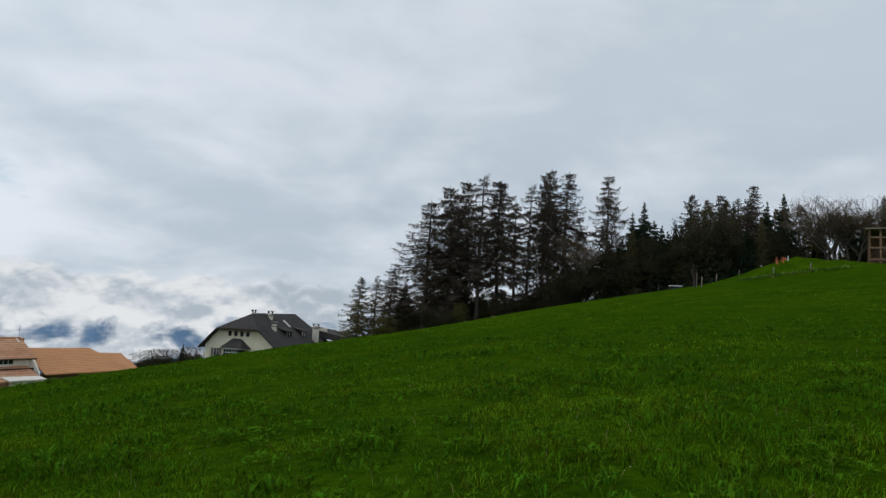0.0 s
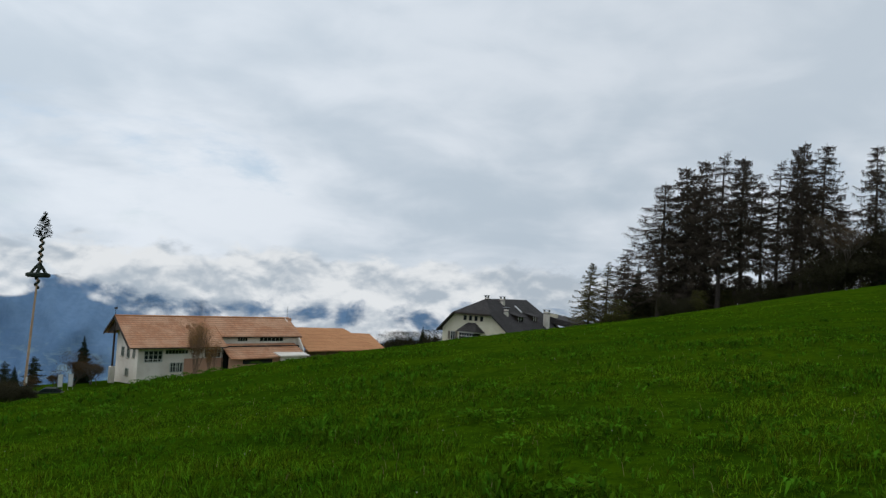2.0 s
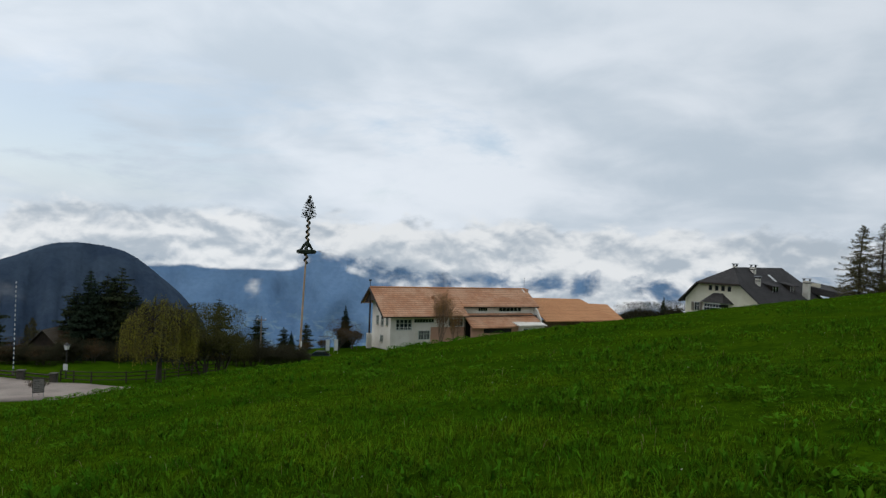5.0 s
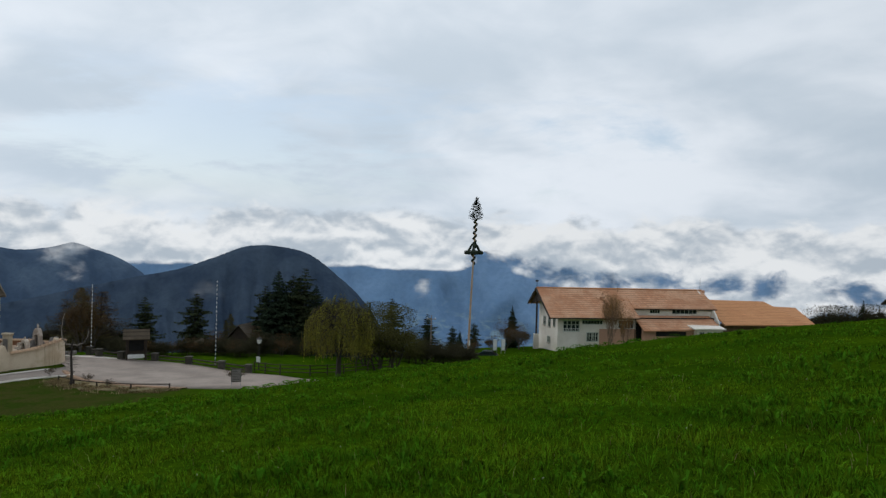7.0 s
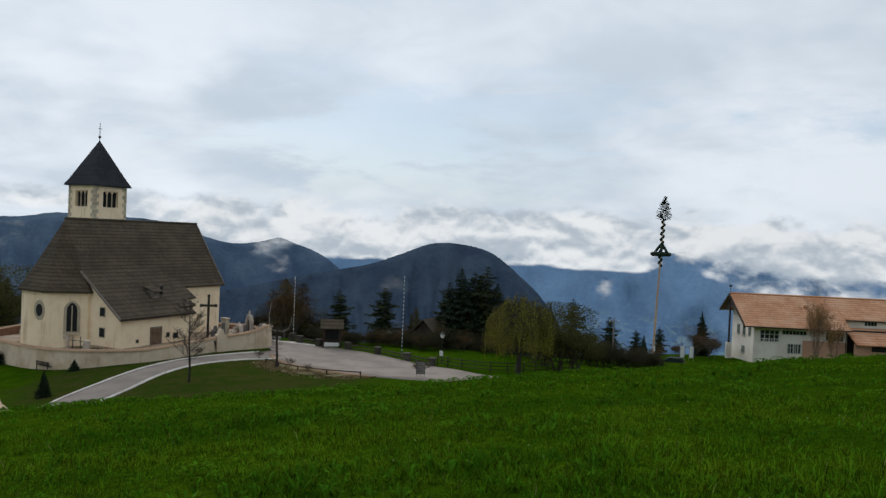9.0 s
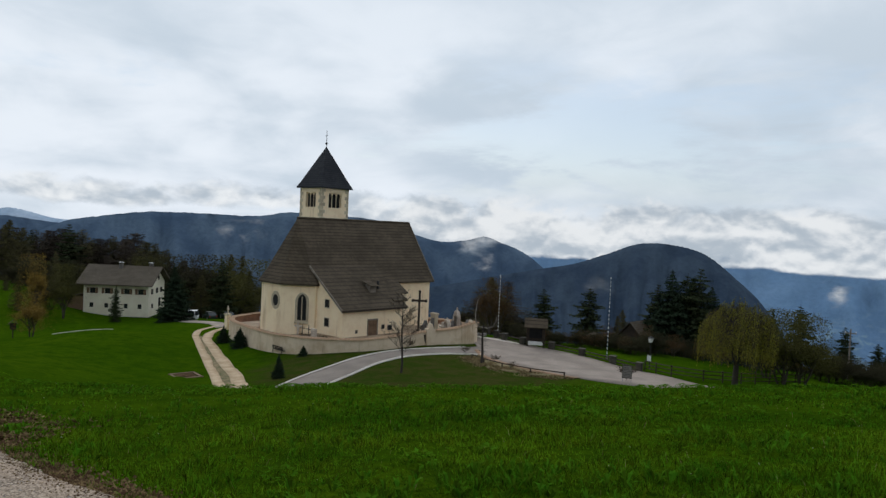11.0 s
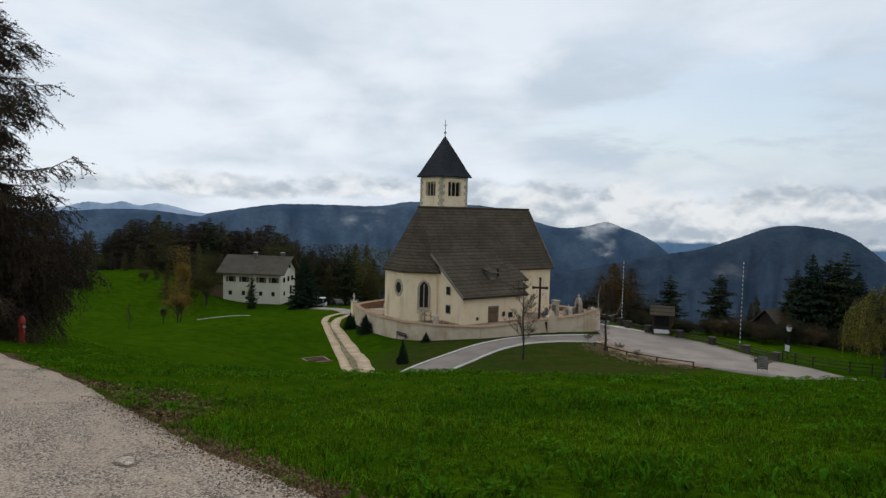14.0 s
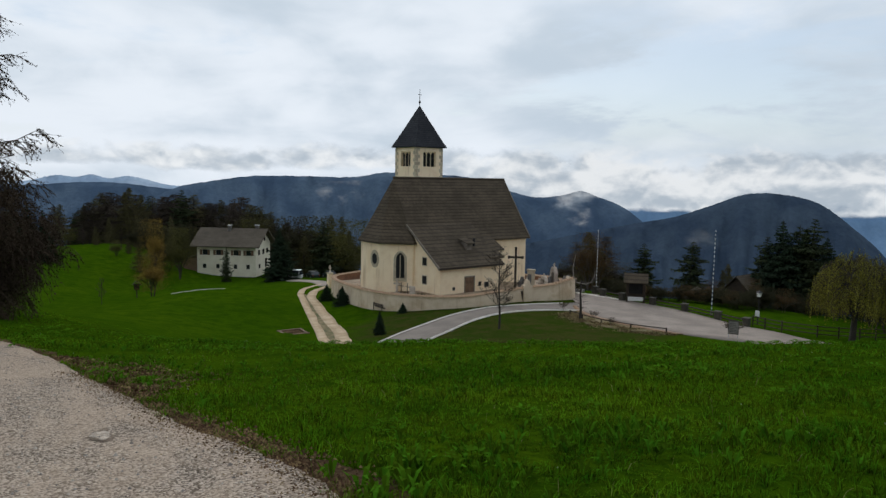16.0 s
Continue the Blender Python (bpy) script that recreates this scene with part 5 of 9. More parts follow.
random.seed(15)
for i in range(10):
    grave_bed(-77.3 - i * 1.9, 25.6 - i * 0.28 + random.uniform(-0.3, 0.3), 10 + random.uniform(-8, 8), "bordered grave bed with low planting inside the churchyard wall")
for i in range(7):
    grave_bed(-78.6 - random.random(), 38.6 + i * 1.05, 105 + random.uniform(-8, 8), "bordered grave bed with low planting among the gravestones")


def tall_cross(x, y, z):
    g = thing("tall_cross", "tall dark wooden churchyard crucifix on the wall", "cross", pose(x, y, z, 0, 0, 64))
    part("post", box(-0.13, 0.13, -0.11, 0.11, 0, 5.6, bevel=0.02), M_wood_dark, g)
    part("crossbar", box(-0.78, 0.78, -0.09, 0.09, 4.42, 4.66, bevel=0.02), M_wood_dark, g)
    for x1, z1 in ((-0.78, 4.54), (0.78, 4.54), (0, 5.6)):
        part("end_knob", box(x1 - 0.15, x1 + 0.15, -0.12, 0.12, z1 - 0.17, z1 + 0.17, bevel=0.05), M_wood_dark, g)


tall_cross(-75.78, 36.8, -12.0)


def bench(x, y, rz):
    z = ground_at(x, y)
    g = thing("bench", "dark wooden bench against the churchyard wall", "bench", pose(x, y, z, 0, 0, rz))
    for i in range(3):
        part("seat_slat", box(-1.1, 1.1, -0.2 + i * 0.15, -0.07 + i * 0.15, 0.42, 0.46, bevel=0.008), M_wood_dark, g)
    for i in range(2):
        part("back_slat", box(-1.1, 1.1, 0.26, 0.3, 0.58 + i * 0.17, 0.71 + i * 0.17, bevel=0.008), M_wood_dark, g)
    for s in (-0.9, 0.9):
        part("leg", box(s - 0.05, s + 0.05, -0.18, -0.1, -0.1, 0.42), M_wood_dark, g)
        part("leg", box(s - 0.05, s + 0.05, 0.3, 0.36, -0.1, 0.92), M_wood_dark, g)


bench(-80.2, 21.6, 197)


# ---- long guest house with orange roofs ----
def guest_house():
    h = thing("guest_house", "long white and rose guest house with a sweeping orange clay roof", "building", pose(-46.13, 111.26, -16.6, 0, 0, 42))
    o = 16.6
    base = -2.0
    # wings: x along the ridge, y away
    near_eave, ridge, far_eave = -10.3 + o, -6.0 + o, -8.9 + o
    part("gable_wall", solid([(0.5, 1.0, base), (0.5, 11.0, base), (0.5, 11.0, far_eave), (0.5, 7.6, ridge - 0.35), (0.5, 1.0, near_eave + 0.35), (1.1, 1.0, base), (1.1, 11.0, base), (1.1, 11.0, far_eave), (1.1, 7.6, ridge - 0.35), (1.1, 1.0, near_eave + 0.35)],
                              [(0, 1, 2, 3, 4), (9, 8, 7, 6, 5), (0, 5, 6, 1), (1, 6, 7, 2), (2, 7, 8, 3), (3, 8, 9, 4), (4, 9, 5, 0)]), M_plaster_white, h)
    strip = (3.7, 7.4, -11.65 + o, -10.95 + o)
    big = (0.35, 3.3, -12.9 + o, -11.0 + o)
    low = (4.5, 6.7, -14.6 + o, -13.0 + o)
    mid_w = (10.2, 13.0, -12.35 + o, -11.0 + o)
    part("front_wall", holed_wall(13.4, base, near_eave + 0.3, 0.4, [strip, big, low, mid_w], Matrix.Translation((1.1, 1.0, 0))), M_plaster_white, h)
    part("rose_panel", box(7.9, 14.5, 0.94, 0.99, base, -12.4 + o), M_plaster_pink, h)
    part("core", box(1.2, 29.5, 1.45, 10.8, base, near_eave - 0.2), M_dark, h)
    part("back_wall", box(1.1, 30.0, 10.8, 11.2, base, far_eave + 0.1), M_plaster_white, h)
    for (x0, x1, z0, z1), bars in ((strip, 6), (big, 3), (low, 3), (mid_w, 4)):
        window(h, Matrix.Translation((1.1 + x0, 1.0, z0)), x1 - x0, z1 - z0, M_frame_pale, bars=bars, cross=bars != 6, deep=0.12)
    for i in range(7):
        part("baluster", box(1.5 + i * 0.42, 1.55 + i * 0.42, 0.86, 0.92, -13.0 + o, -12.37 + o), M_white, h)
    part("gallery_rail", box(1.35, 4.5, 0.84, 0.94, -12.42 + o, -12.35 + o), M_white, h)
    part("lattice", box(5.6, 7.8, 0.93, 0.98, -14.55 + o, -14.45 + o), M_frame_pale, h)
    for i in range(6):
        part("lattice_bar", box(5.7 + i * 0.38, 5.78 + i * 0.38, 0.93, 0.985, -14.4 + o, -13.1 + o), M_frame_pale, h)
    part("downpipe", rod([(14.3, 0.85, base), (14.3, 0.85, near_eave)], 0.06, 6), M_wood_dark, h)
    part("gutter", rod([(-1.2, -0.42, near_eave - 0.2), (14.6, -0.42, near_eave - 0.2)], 0.09, 6), M_wood_dark, h)
    part("gutter", rod([(14.7, 2.1, -9.1 + o), (30.2, 2.1, -9.1 + o)], 0.09, 6), M_wood_dark, h)
    # gable windows
    for y, z, w, hh in ((4.6, -12.6, 1.2, 1.6), (2.2, -12.3, 1.0, 1.5), (7.2, -12.6, 1.2, 1.6), (6.9, -9.6, 0.6, 0.9), (4.6, -15.4, 1.4, 1.2)):
        m = Matrix.Translation((0.5, y + w, z + o)) @ rot_y(-90)
        window(h, m @ Matrix.Translation((0, -0.12, 0)), w, hh, M_frame_pale, bars=1, deep=0.09, sill=M_quoin)
    # big roof
    part("main_roof", slab([(-1.3, -0.35, near_eave - 0.1), (14.6, -0.35, near_eave - 0.1), (14.6, 7.6, ridge), (-1.3, 7.6, ridge)], 0.22), M_tile, h)
    part("main_roof", slab([(14.6, 2.2, -8.9 + o), (30.3, 2.2, -8.9 + o), (30.3, 7.6, ridge), (14.6, 7.6, ridge)], 0.22), M_tile, h)
    part("rear_roof", slab([(-1.3, 7.6, ridge), (30.3, 7.6, ridge), (30.3, 12.2, far_eave - 0.1), (-1.3, 12.2, far_eave - 0.1)], 0.22), M_tile, h)
    bm = bmesh.new()
    i = 0
    x = -1.3
    while x < 30.2:
        rod([(x, 7.6, ridge + 0.02), (x + 0.42, 7.6, ridge + 0.05)], [0.12, 0.14], 6, bm)
        x += 0.4
    part("ridge_tiles", bm, M_tile_new, h)
    part("verge_board", slab([(-1.42, -0.35, near_eave - 0.06), (-1.3, -0.35, near_eave - 0.06), (-1.3, 7.6, ridge + 0.04), (-1.42, 7.6, ridge + 0.04)], 0.4), M_wood_dark, h)
    part("verge_board", slab([(-1.42, 12.2, far_eave - 0.06), (-1.3, 12.2, far_eave - 0.06), (-1.3, 7.6, ridge + 0.04), (-1.42, 7.6, ridge + 0.04)], 0.4), M_wood_dark, h)
    part("gable_screen", solid([(-0.9, 4.9, -7.9 + o), (-0.9, 11.8, far_eave - 0.3), (-0.9, 7.6, ridge - 0.25), (-0.8, 4.9, -7.9 + o), (-0.8, 11.8, far_eave - 0.3), (-0.8, 7.6, ridge - 0.25)], [(0, 1, 2), (5, 4, 3), (0, 3, 4, 1), (1, 4, 5, 2), (2, 5, 3, 0)]), M_wood_dark, h)
    part("gable_post", rod([(-0.9, 8.2, base), (-0.9, 8.2, -7.0 + o)], 0.16, 8), M_wood_dark, h)
    part("post_base", box(-1.3, -0.5, 7.8, 8.6, base, -14.2 + o, bevel=0.05), M_plaster_white, h)
    # upper wall with window bands under the cut-back roof
    up = [(3.2, 5.1, -9.85 + o, -9.0 + o), (7.4, 12.1, -9.9 + o, -8.98 + o)]
    part("upper_wall", holed_wall(15.4, -10.6 + o, -8.85 + o, 0.4, up, Matrix.Translation((14.6, 2.6, 0))), M_plaster_white, h)
    for (x0, x1, z0, z1), bars in zip(up, (2, 4)):
        window(h, Matrix.Translation((14.6 + x0, 2.6, z0)), x1 - x0, z1 - z0, M_frame_pale, bars=bars + 1, cross=False, deep=0.12)
    part("wing_cheek", solid([(14.5, -0.2, near_eave - 0.2), (14.5, 2.6, near_eave - 0.2), (14.5, 2.6, -9.0 + o), (14.7, -0.2, near_eave - 0.2), (14.7, 2.6, near_eave - 0.2), (14.7, 2.6, -9.0 + o)], [(0, 1, 2), (5, 4, 3), (0, 3, 4, 1), (1, 4, 5, 2), (2, 5, 3, 0)]), M_plaster_white, h)
    part("lower_roof", slab([(14.6, -2.0, -12.3 + o), (29.0, -2.0, -11.95 + o), (29.0, 2.55, -10.2 + o), (14.6, 2.55, -10.2 + o)], 0.2), M_tile, h)
    part("lower_wall", box(14.6, 29.0, -1.4, -1.0, base, -12.2 + o), M_plaster_pink, h)
    part("dark_band", box(17.0, 22.5, -1.46, -1.41, -13.3 + o, -12.5 + o), M_dark, h)
    part("porch", box(23.8, 28.6, -2.6, -1.6, base, -12.02 + o), M_plaster_white, h)
    part("porch_roof", slab([(23.2, -3.0, -11.82 + o), (29.0, -3.0, -11.82 + o), (29.0, -0.4, -11.45 + o), (23.2, -0.4, -11.45 + o)], 0.2), M_plaster_white, h)
    for i in range(3):
        window(h, Matrix.Translation((24.3 + i * 1.35, -2.6, -13.3 + o)) @ Matrix.Translation((0, -0.12, 0)), 0.9, 0.9, M_frame_pale, bars=1, cross=False, deep=0.09)
    # fire wall between the two roofs, and the lower wings behind
    part("fire_wall", solid([(29.4, 0.0, base), (29.4, 10, base), (29.4, 10, -7.5 + o), (29.4, 7.6, ridge + 0.05), (29.4, 1.5, -9.5 + o), (29.4, 0.0, -11.2 + o), (29.65, 0.0, base), (29.65, 10, base), (29.65, 10, -7.5 + o), (29.65, 7.6, ridge + 0.05), (29.65, 1.5, -9.5 + o), (29.65, 0.0, -11.2 + o)],
                            [(0, 1, 2, 3, 4, 5), (11, 10, 9, 8, 7, 6), (0, 6, 7, 1), (1, 7, 8, 2), (2, 8, 9, 3), (3, 9, 10, 4), (4, 10, 11, 5), (5, 11, 6, 0)]), M_plaster_white, h)
    part("chimney", box(30.1, 30.6, 6.9, 7.5, -7.0 + o, -5.95 + o, bevel=0.03), M_plaster_pink, h)
    part("wing_roof", slab([(30.05, -0.8, -11.3 + o), (46.5, -0.8, -11.3 + o), (43.3, 8.0, -7.9 + o), (30.05, 8.0, -7.7 + o)], 0.2), M_tile_new, h)
    part("wing_roof", slab([(46.5, -0.8, -11.35 + o), (47.8, -0.8, -11.35 + o), (50.0, 8.0, -9.0 + o), (43.3, 8.0, -8.75 + o), ], 0.2), M_tile_new, h)
    part("wing_roof", slab([(43.3, 8.0, -8.75 + o), (50.0, 8.0, -9.0 + o), (50.5, 14.0, -11.6 + o), (30.05, 14.0, -11.3 + o), (30.05, 8.0, -7.75 + o)], 0.2), M_tile_new, h)
    part("wing_wall", box(30.05, 46.8, 0.2, 0.6, base, -11.25 + o), M_wood_brown, h)
    part("wing_wall", box(46.4, 46.8, 0.6, 13.0, base, -11.4 + o), M_wood_brown, h)
    # vane and mast
    bm = rod([(-1.2, 7.6, ridge), (-1.2, 7.6, ridge + 1.3)], 0.04, 6)
    box(-1.45, -0.95, 7.57, 7.63, ridge + 1.05, ridge + 1.35, bm)
    part("weather_vane", bm, M_black, h)
    part("aerial", rod([(29.9, 7.4, ridge), (29.9, 7.4, ridge + 2.2)], 0.03, 6), M_metal, h)
    part("vent", box(9.3, 9.8, 4.3, 4.7, -8.2 + o, -7.2 + o, bevel=0.03), M_tile, h)


guest_house()


# ---- white gabled house with a dark half-hipped roof ----
def gabled_house():
    h = thing("gabled_house", "white house with a dark half-hipped roof, dormers and chimneys", "house", pose(0.79, 130.44, -10.5, 0, 0, -30))
    o = 10.5
    base, eave, ridge = -4.0, -5.55 + o, 0.0 + o
    W, L = 12.9, 25.0
    # gable face along x at y=0; ridge runs along y
    hipz = -2.67 + o
    hx0, hx1 = 2.6, 9.65
    mid = 6.35
    part("gable_wall", solid([(0, 0, base), (W, 0, base), (W, 0, eave), (hx1, 0, hipz), (hx0, 0, hipz), (0, 0, eave), (0, 0.5, base), (W, 0.5, base), (W, 0.5, eave), (hx1, 0.5, hipz), (hx0, 0.5, hipz), (0, 0.5, eave)],
                             [(0, 1, 2, 3, 4, 5), (11, 10, 9, 8, 7, 6), (0, 6, 7, 1), (1, 7, 8, 2), (2, 8, 9, 3), (3, 9, 10, 4), (4, 10, 11, 5), (5, 11, 6, 0)]), M_plaster_cream, h)
    part("side_wall", box(W - 0.4, W, 0.5, L, base, eave), M_plaster_cream, h)
    part("side_wall", box(0, 0.4, 0.5, L, base, eave), M_plaster_cream, h)
    part("rear_wall", box(0.4, W - 0.4, L - 0.4, L, base, eave + 3), M_plaster_cream, h)
    ov, dz = 0.9, 0.45
    pk, pk2 = (mid, 4.2, ridge), (mid, 22.8, ridge)
    a0, a1 = (hx0 - 0.25, -ov, hipz + 0.0), (hx1 + 0.25, -ov, hipz + 0.0)
    e0, e1 = (-ov, -ov, eave - dz), (W + ov, -ov, eave - dz)
    f0, f1 = (-ov, L + ov, eave - dz), (W + ov, L + ov, eave - dz)
    part("main_roof", slab([e1, f1, pk2, pk, a1], 0.25), M_tile_grey, h)
    part("rear_roof", slab([e0, a0, pk, pk2, f0], 0.25), M_tile_grey, h)
    part("half_hip", slab([a0, a1, pk], 0.25), M_tile_grey, h)
    part("end_roof", slab([f1, f0, pk2], 0.25), M_tile_grey, h)
    part("eaves_board", box(hx0 - 0.3, hx1 + 0.3, -ov - 0.04, -ov, hipz - 0.3, hipz - 0.02), M_wood_dark, h)
    # attic windows
    for i, x in enumerate((4.2, 5.3, 6.4, 7.5)):
        window(h, Matrix.Translation((x, -0.12, -4.0 + o)), 0.55, 0.85, M_wood_dark, bars=0, cross=False, deep=0.09)
    window(h, Matrix.Translation((1.7, -0.12, -7.6 + o)), 0.95, 1.45, M_white, bars=1, deep=0.09, shutters=M_wood_grey)
    # bay with its own little roof
    bay = new("bay_window")
    bay.parent = h
    bay.matrix_basis = Matrix.Translation((3.35, -1.3, 0.0)) @ Matrix.Diagonal((0.83, 0.8, 1.0, 1)) @ Matrix.Translation((0, 0, 0.62))
    part("bay_body", prism([(0.9, 0), (4.6, 0), (5.6, 1.6), (-0.1, 1.6)], base, -7.3 + o), M_white, bay)
    part("bay_roof", solid([(0.6, -0.4, -6.55 + o), (5.0, -0.4, -6.55 + o), (6.4, 1.7, -6.7 + o), (-0.9, 1.7, -6.7 + o), (2.1, 1.7, -4.95 + o), (3.9, 1.7, -4.95 + o)], [(0, 1, 5, 4), (1, 2, 5), (0, 4, 3), (2, 3, 4, 5), (3, 2, 1, 0)]), M_tile_grey, bay)
    part("bay_wall", prism([(0.9, 0), (4.6, 0), (5.6, 1.6), (-0.1, 1.6)], -6.8 + o, -6.55 + o), M_white, bay)
    for i in range(6):
        part("bay_pane", box(1.0 + i * 0.6, 1.5 + i * 0.6, 0.02, 0.06, -7.3 + o, -6.8 + o), M_glass, bay)
        part("bay_mullion", box(0.93 + i * 0.6, 1.0 + i * 0.6, -0.02, 0.1, -7.3 + o, -6.8 + o), M_white, bay)
        part("bay_pane", box(1.0 + i * 0.6, 1.5 + i * 0.6, -0.04, 0.0 - 0.002, -8.6 + o, -7.4 + o), M_glass, bay)
    part("core", prism([(1.1, 0.1), (4.4, 0.1), (5.2, 1.6), (0.3, 1.6)], -7.3 + o, -6.8 + o), M_dark, bay)
    # dormers and skylight on the long slope
    run = W + ov - mid

    def on_roof(x):
        return eave - dz + (W + ov - x) / run * (ridge - eave + dz)
    for y in (9.0, 16.0):
        d = new("dormer")
        d.parent = h
        x = 11.3
        z = on_roof(x)
        d.matrix_basis = Matrix.Translation((x, y, z))
        part("cheek", box(-1.8, 0.0, -1.1, 1.1, -0.3, 1.15), M_wood_dark, d)
        part("dormer_roof", slab([(0.5, -1.5, 1.0), (0.5, 1.5, 1.0), (-2.6, 1.3, 1.75), (-2.6, -1.3, 1.75)], 0.12), M_tile_grey, d)
        for s in (-0.95, 0.05):
            part("pane", box(0.01, 0.05, s, s + 0.85, 0.1, 0.95), M_glass, d)
            part("window_frame", box(0.0, 0.07, s - 0.07, s, 0.05, 1.0), M_white, d)
    part("skylight", slab([(9.3, 13.4, on_roof(9.3) + 0.08), (9.3, 14.2, on_roof(9.3) + 0.08), (7.9, 14.2, on_roof(7.9) + 0.08), (7.9, 13.4, on_roof(7.9) + 0.08)], 0.06), M_white, h)

    def chimney(x, y, zt, w=0.9):
        c = new("chimney")
        c.parent = h
        z = on_roof(x) if x > mid else ridge - 0.8
        c.matrix_basis = Matrix.Translation((x, y, 0))
        part("stack", box(-w / 2, w / 2, -w / 2, w / 2, z - 0.8, zt, bevel=0.03), M_plaster_white, c)
        part("stack_band", box(-w / 2 - 0.08, w / 2 + 0.08, -w / 2 - 0.08, w / 2 + 0.08, zt - 0.45, zt - 0.3), M_stone, c)
        part("cap", box(-w / 2 - 0.12, w / 2 + 0.12, -w / 2 - 0.12, w / 2 + 0.12, zt + 0.3, zt + 0.42), M_metal, c)
        for s in (-1, 1):
            part("cap_leg", box(s * w / 2 - 0.1, s * w / 2 + 0.1, -0.15, 0.15, zt, zt + 0.3), M_black, c)
    chimney(9.9, 5.5, -1.75 + o, 0.7)
    chimney(7.4, 9.0, 0.1 + o, 0.75)
    chimney(12.6, 18.5, -2.0 + o, 1.0)
    chimney(6.3, 4.6, 0.2 + o, 0.55)
    # lower rear wing
    part("rear_wing_wall", box(9.0, 23.0, 24.0, 32.0, base, -5.6 + o), M_wood_dark, h)
    part("rear_wing_roof", slab([(8.0, 23.2, -2.6 + o), (24.0, 23.2, -5.2 + o), (24.0, 33.0, -5.2 + o), (8.0, 33.0, -2.6 + o)], 1.2), M_tile_grey, h)


gabled_house()


# ---- farmhouse below the wood ----
def farmhouse():
    x, y = polar(89.0, 163.0)
    h = thing("farmhouse", "two-storey white farmhouse with a broad brown saddle roof", "house", pose(x, y, -19.3, 0, 0, 65))
    # x runs along the long front; the front faces -y
    base, eave, ridge = -1.0, 5.9, 9.2
    L, D = 13.0, 9.5
    rows = [(z, w, hh) for z, w, hh in ((3.6, 1.1, 1.15), (0.7, 0.8, 0.95))]
    holes = [(px, px + w, z, z + hh) for z, w, hh in rows for px in (1.2, 4.2, 8.1, 10.9)]
    part("front_wall", holed_wall(L, base, eave, 0.5, holes, Matrix.Identity(4)), M_plaster_cream, h)
    for x0, x1, z0, z1 in holes:
        window(h, Matrix.Translation((x0, 0, z0)), x1 - x0, z1 - z0, M_wood_dark, bars=1, cross=False, deep=0.2, shutters=M_wood_brown if z0 > 2 else None)
    part("gable_wall", solid([(L, 0.5, base), (L, D, base), (L, D, eave), (L, D / 2, ridge - 0.25), (L, 0.0, eave), (L, 0.0, eave - 0.01), (L - 0.5, 0.5, base), (L - 0.5, D, base), (L - 0.5, D, eave), (L - 0.5, D / 2, ridge - 0.25), (L - 0.5, 0.0, eave)],
                             [(0, 1, 2, 3, 4), (10, 9, 8, 7, 6), (0, 6, 7, 1), (1, 7, 8, 2), (2, 8, 9, 3), (3, 9, 10, 4)]), M_plaster_cream, h)
    part("gable_wall", solid([(0, 0.5, base), (0, D, base), (0, D, eave), (0, D / 2, ridge - 0.25), (0, 0.0, eave), (0.5, 0.5, base), (0.5, D, base), (0.5, D, eave), (0.5, D / 2, ridge - 0.25), (0.5, 0.0, eave)],
                             [(0, 1, 2, 3, 4), (9, 8, 7, 6, 5), (0, 5, 6, 1), (1, 6, 7, 2), (2, 7, 8, 3), (3, 8, 9, 4)]), M_plaster_cream, h)
    part("back_wall", box(0.5, L - 0.5, D - 0.5, D, base, eave), M_plaster_cream, h)
    ov = 1.2
    part("main_roof", slab([(-ov, -ov, eave - 0.3), (L + ov, -ov, eave - 0.3), (L + ov, D / 2, ridge), (-ov, D / 2, ridge)], 0.22), M_tile_brown, h)
    part("rear_roof", slab([(-ov, D / 2, ridge), (L + ov, D / 2, ridge), (L + ov, D + ov, eave - 0.3), (-ov, D + ov, eave - 0.3)], 0.22), M_tile_brown, h)
    for yy, z, w, hh in ((1.6, 3.6, 1.0, 1.1), (4.4, 3.6, 1.0, 1.1), (6.9, 3.6, 1.0, 1.1), (1.9, 0.7, 0.8, 0.9), (6.0, 0.6, 1.0, 1.9), (3.3, 6.4, 0.7, 0.8), (5.4, 6.4, 0.7, 0.8)):
        window(h, Matrix.Translation((L, yy, z)) @ rot_y(90) @ Matrix.Translation((0, -0.12, 0)), w, hh, M_wood_dark, bars=1, cross=False, deep=0.09)
    for cx, cy, zt in ((5.8, 4.0, ridge + 0.45), (11.6, 5.2, ridge + 0.5)):
        part("chimney", box(cx - 0.35, cx + 0.35, cy - 0.35, cy + 0.35, ridge - 1.0, zt, bevel=0.03), M_stone, h)
        part("chimney_cap", box(cx - 0.45, cx + 0.45, cy - 0.45, cy + 0.45, zt + 0.15, zt + 0.24), M_metal, h)
    part("downpipe", rod([(6.6, -0.1, base), (6.6, -0.1, eave - 0.3)], 0.07, 6), M_wood_dark, h)
    part("lean_to", box(-4.0, 0, 1.5, 8.0, base, 2.6), M_wood_brown, h)
    part("lean_to_roof", slab([(-4.6, 1.0, 2.5), (0.0, 1.0, 3.6), (0.0, 8.4, 3.6), (-4.6, 8.4, 2.5)], 0.15), M_tile_brown, h)


farmhouse()

# ---- trees ----
def curve_pts(p, d, length, droop, lift, n=4):
    out = [p]
    for i in range(1, n + 1):
        s = i / n
        out.append(p + d * (length * s) + Vector((0, 0, -droop * length * math.sin(s * math.pi * 0.75) * s + lift * length * s * s)))
    return out


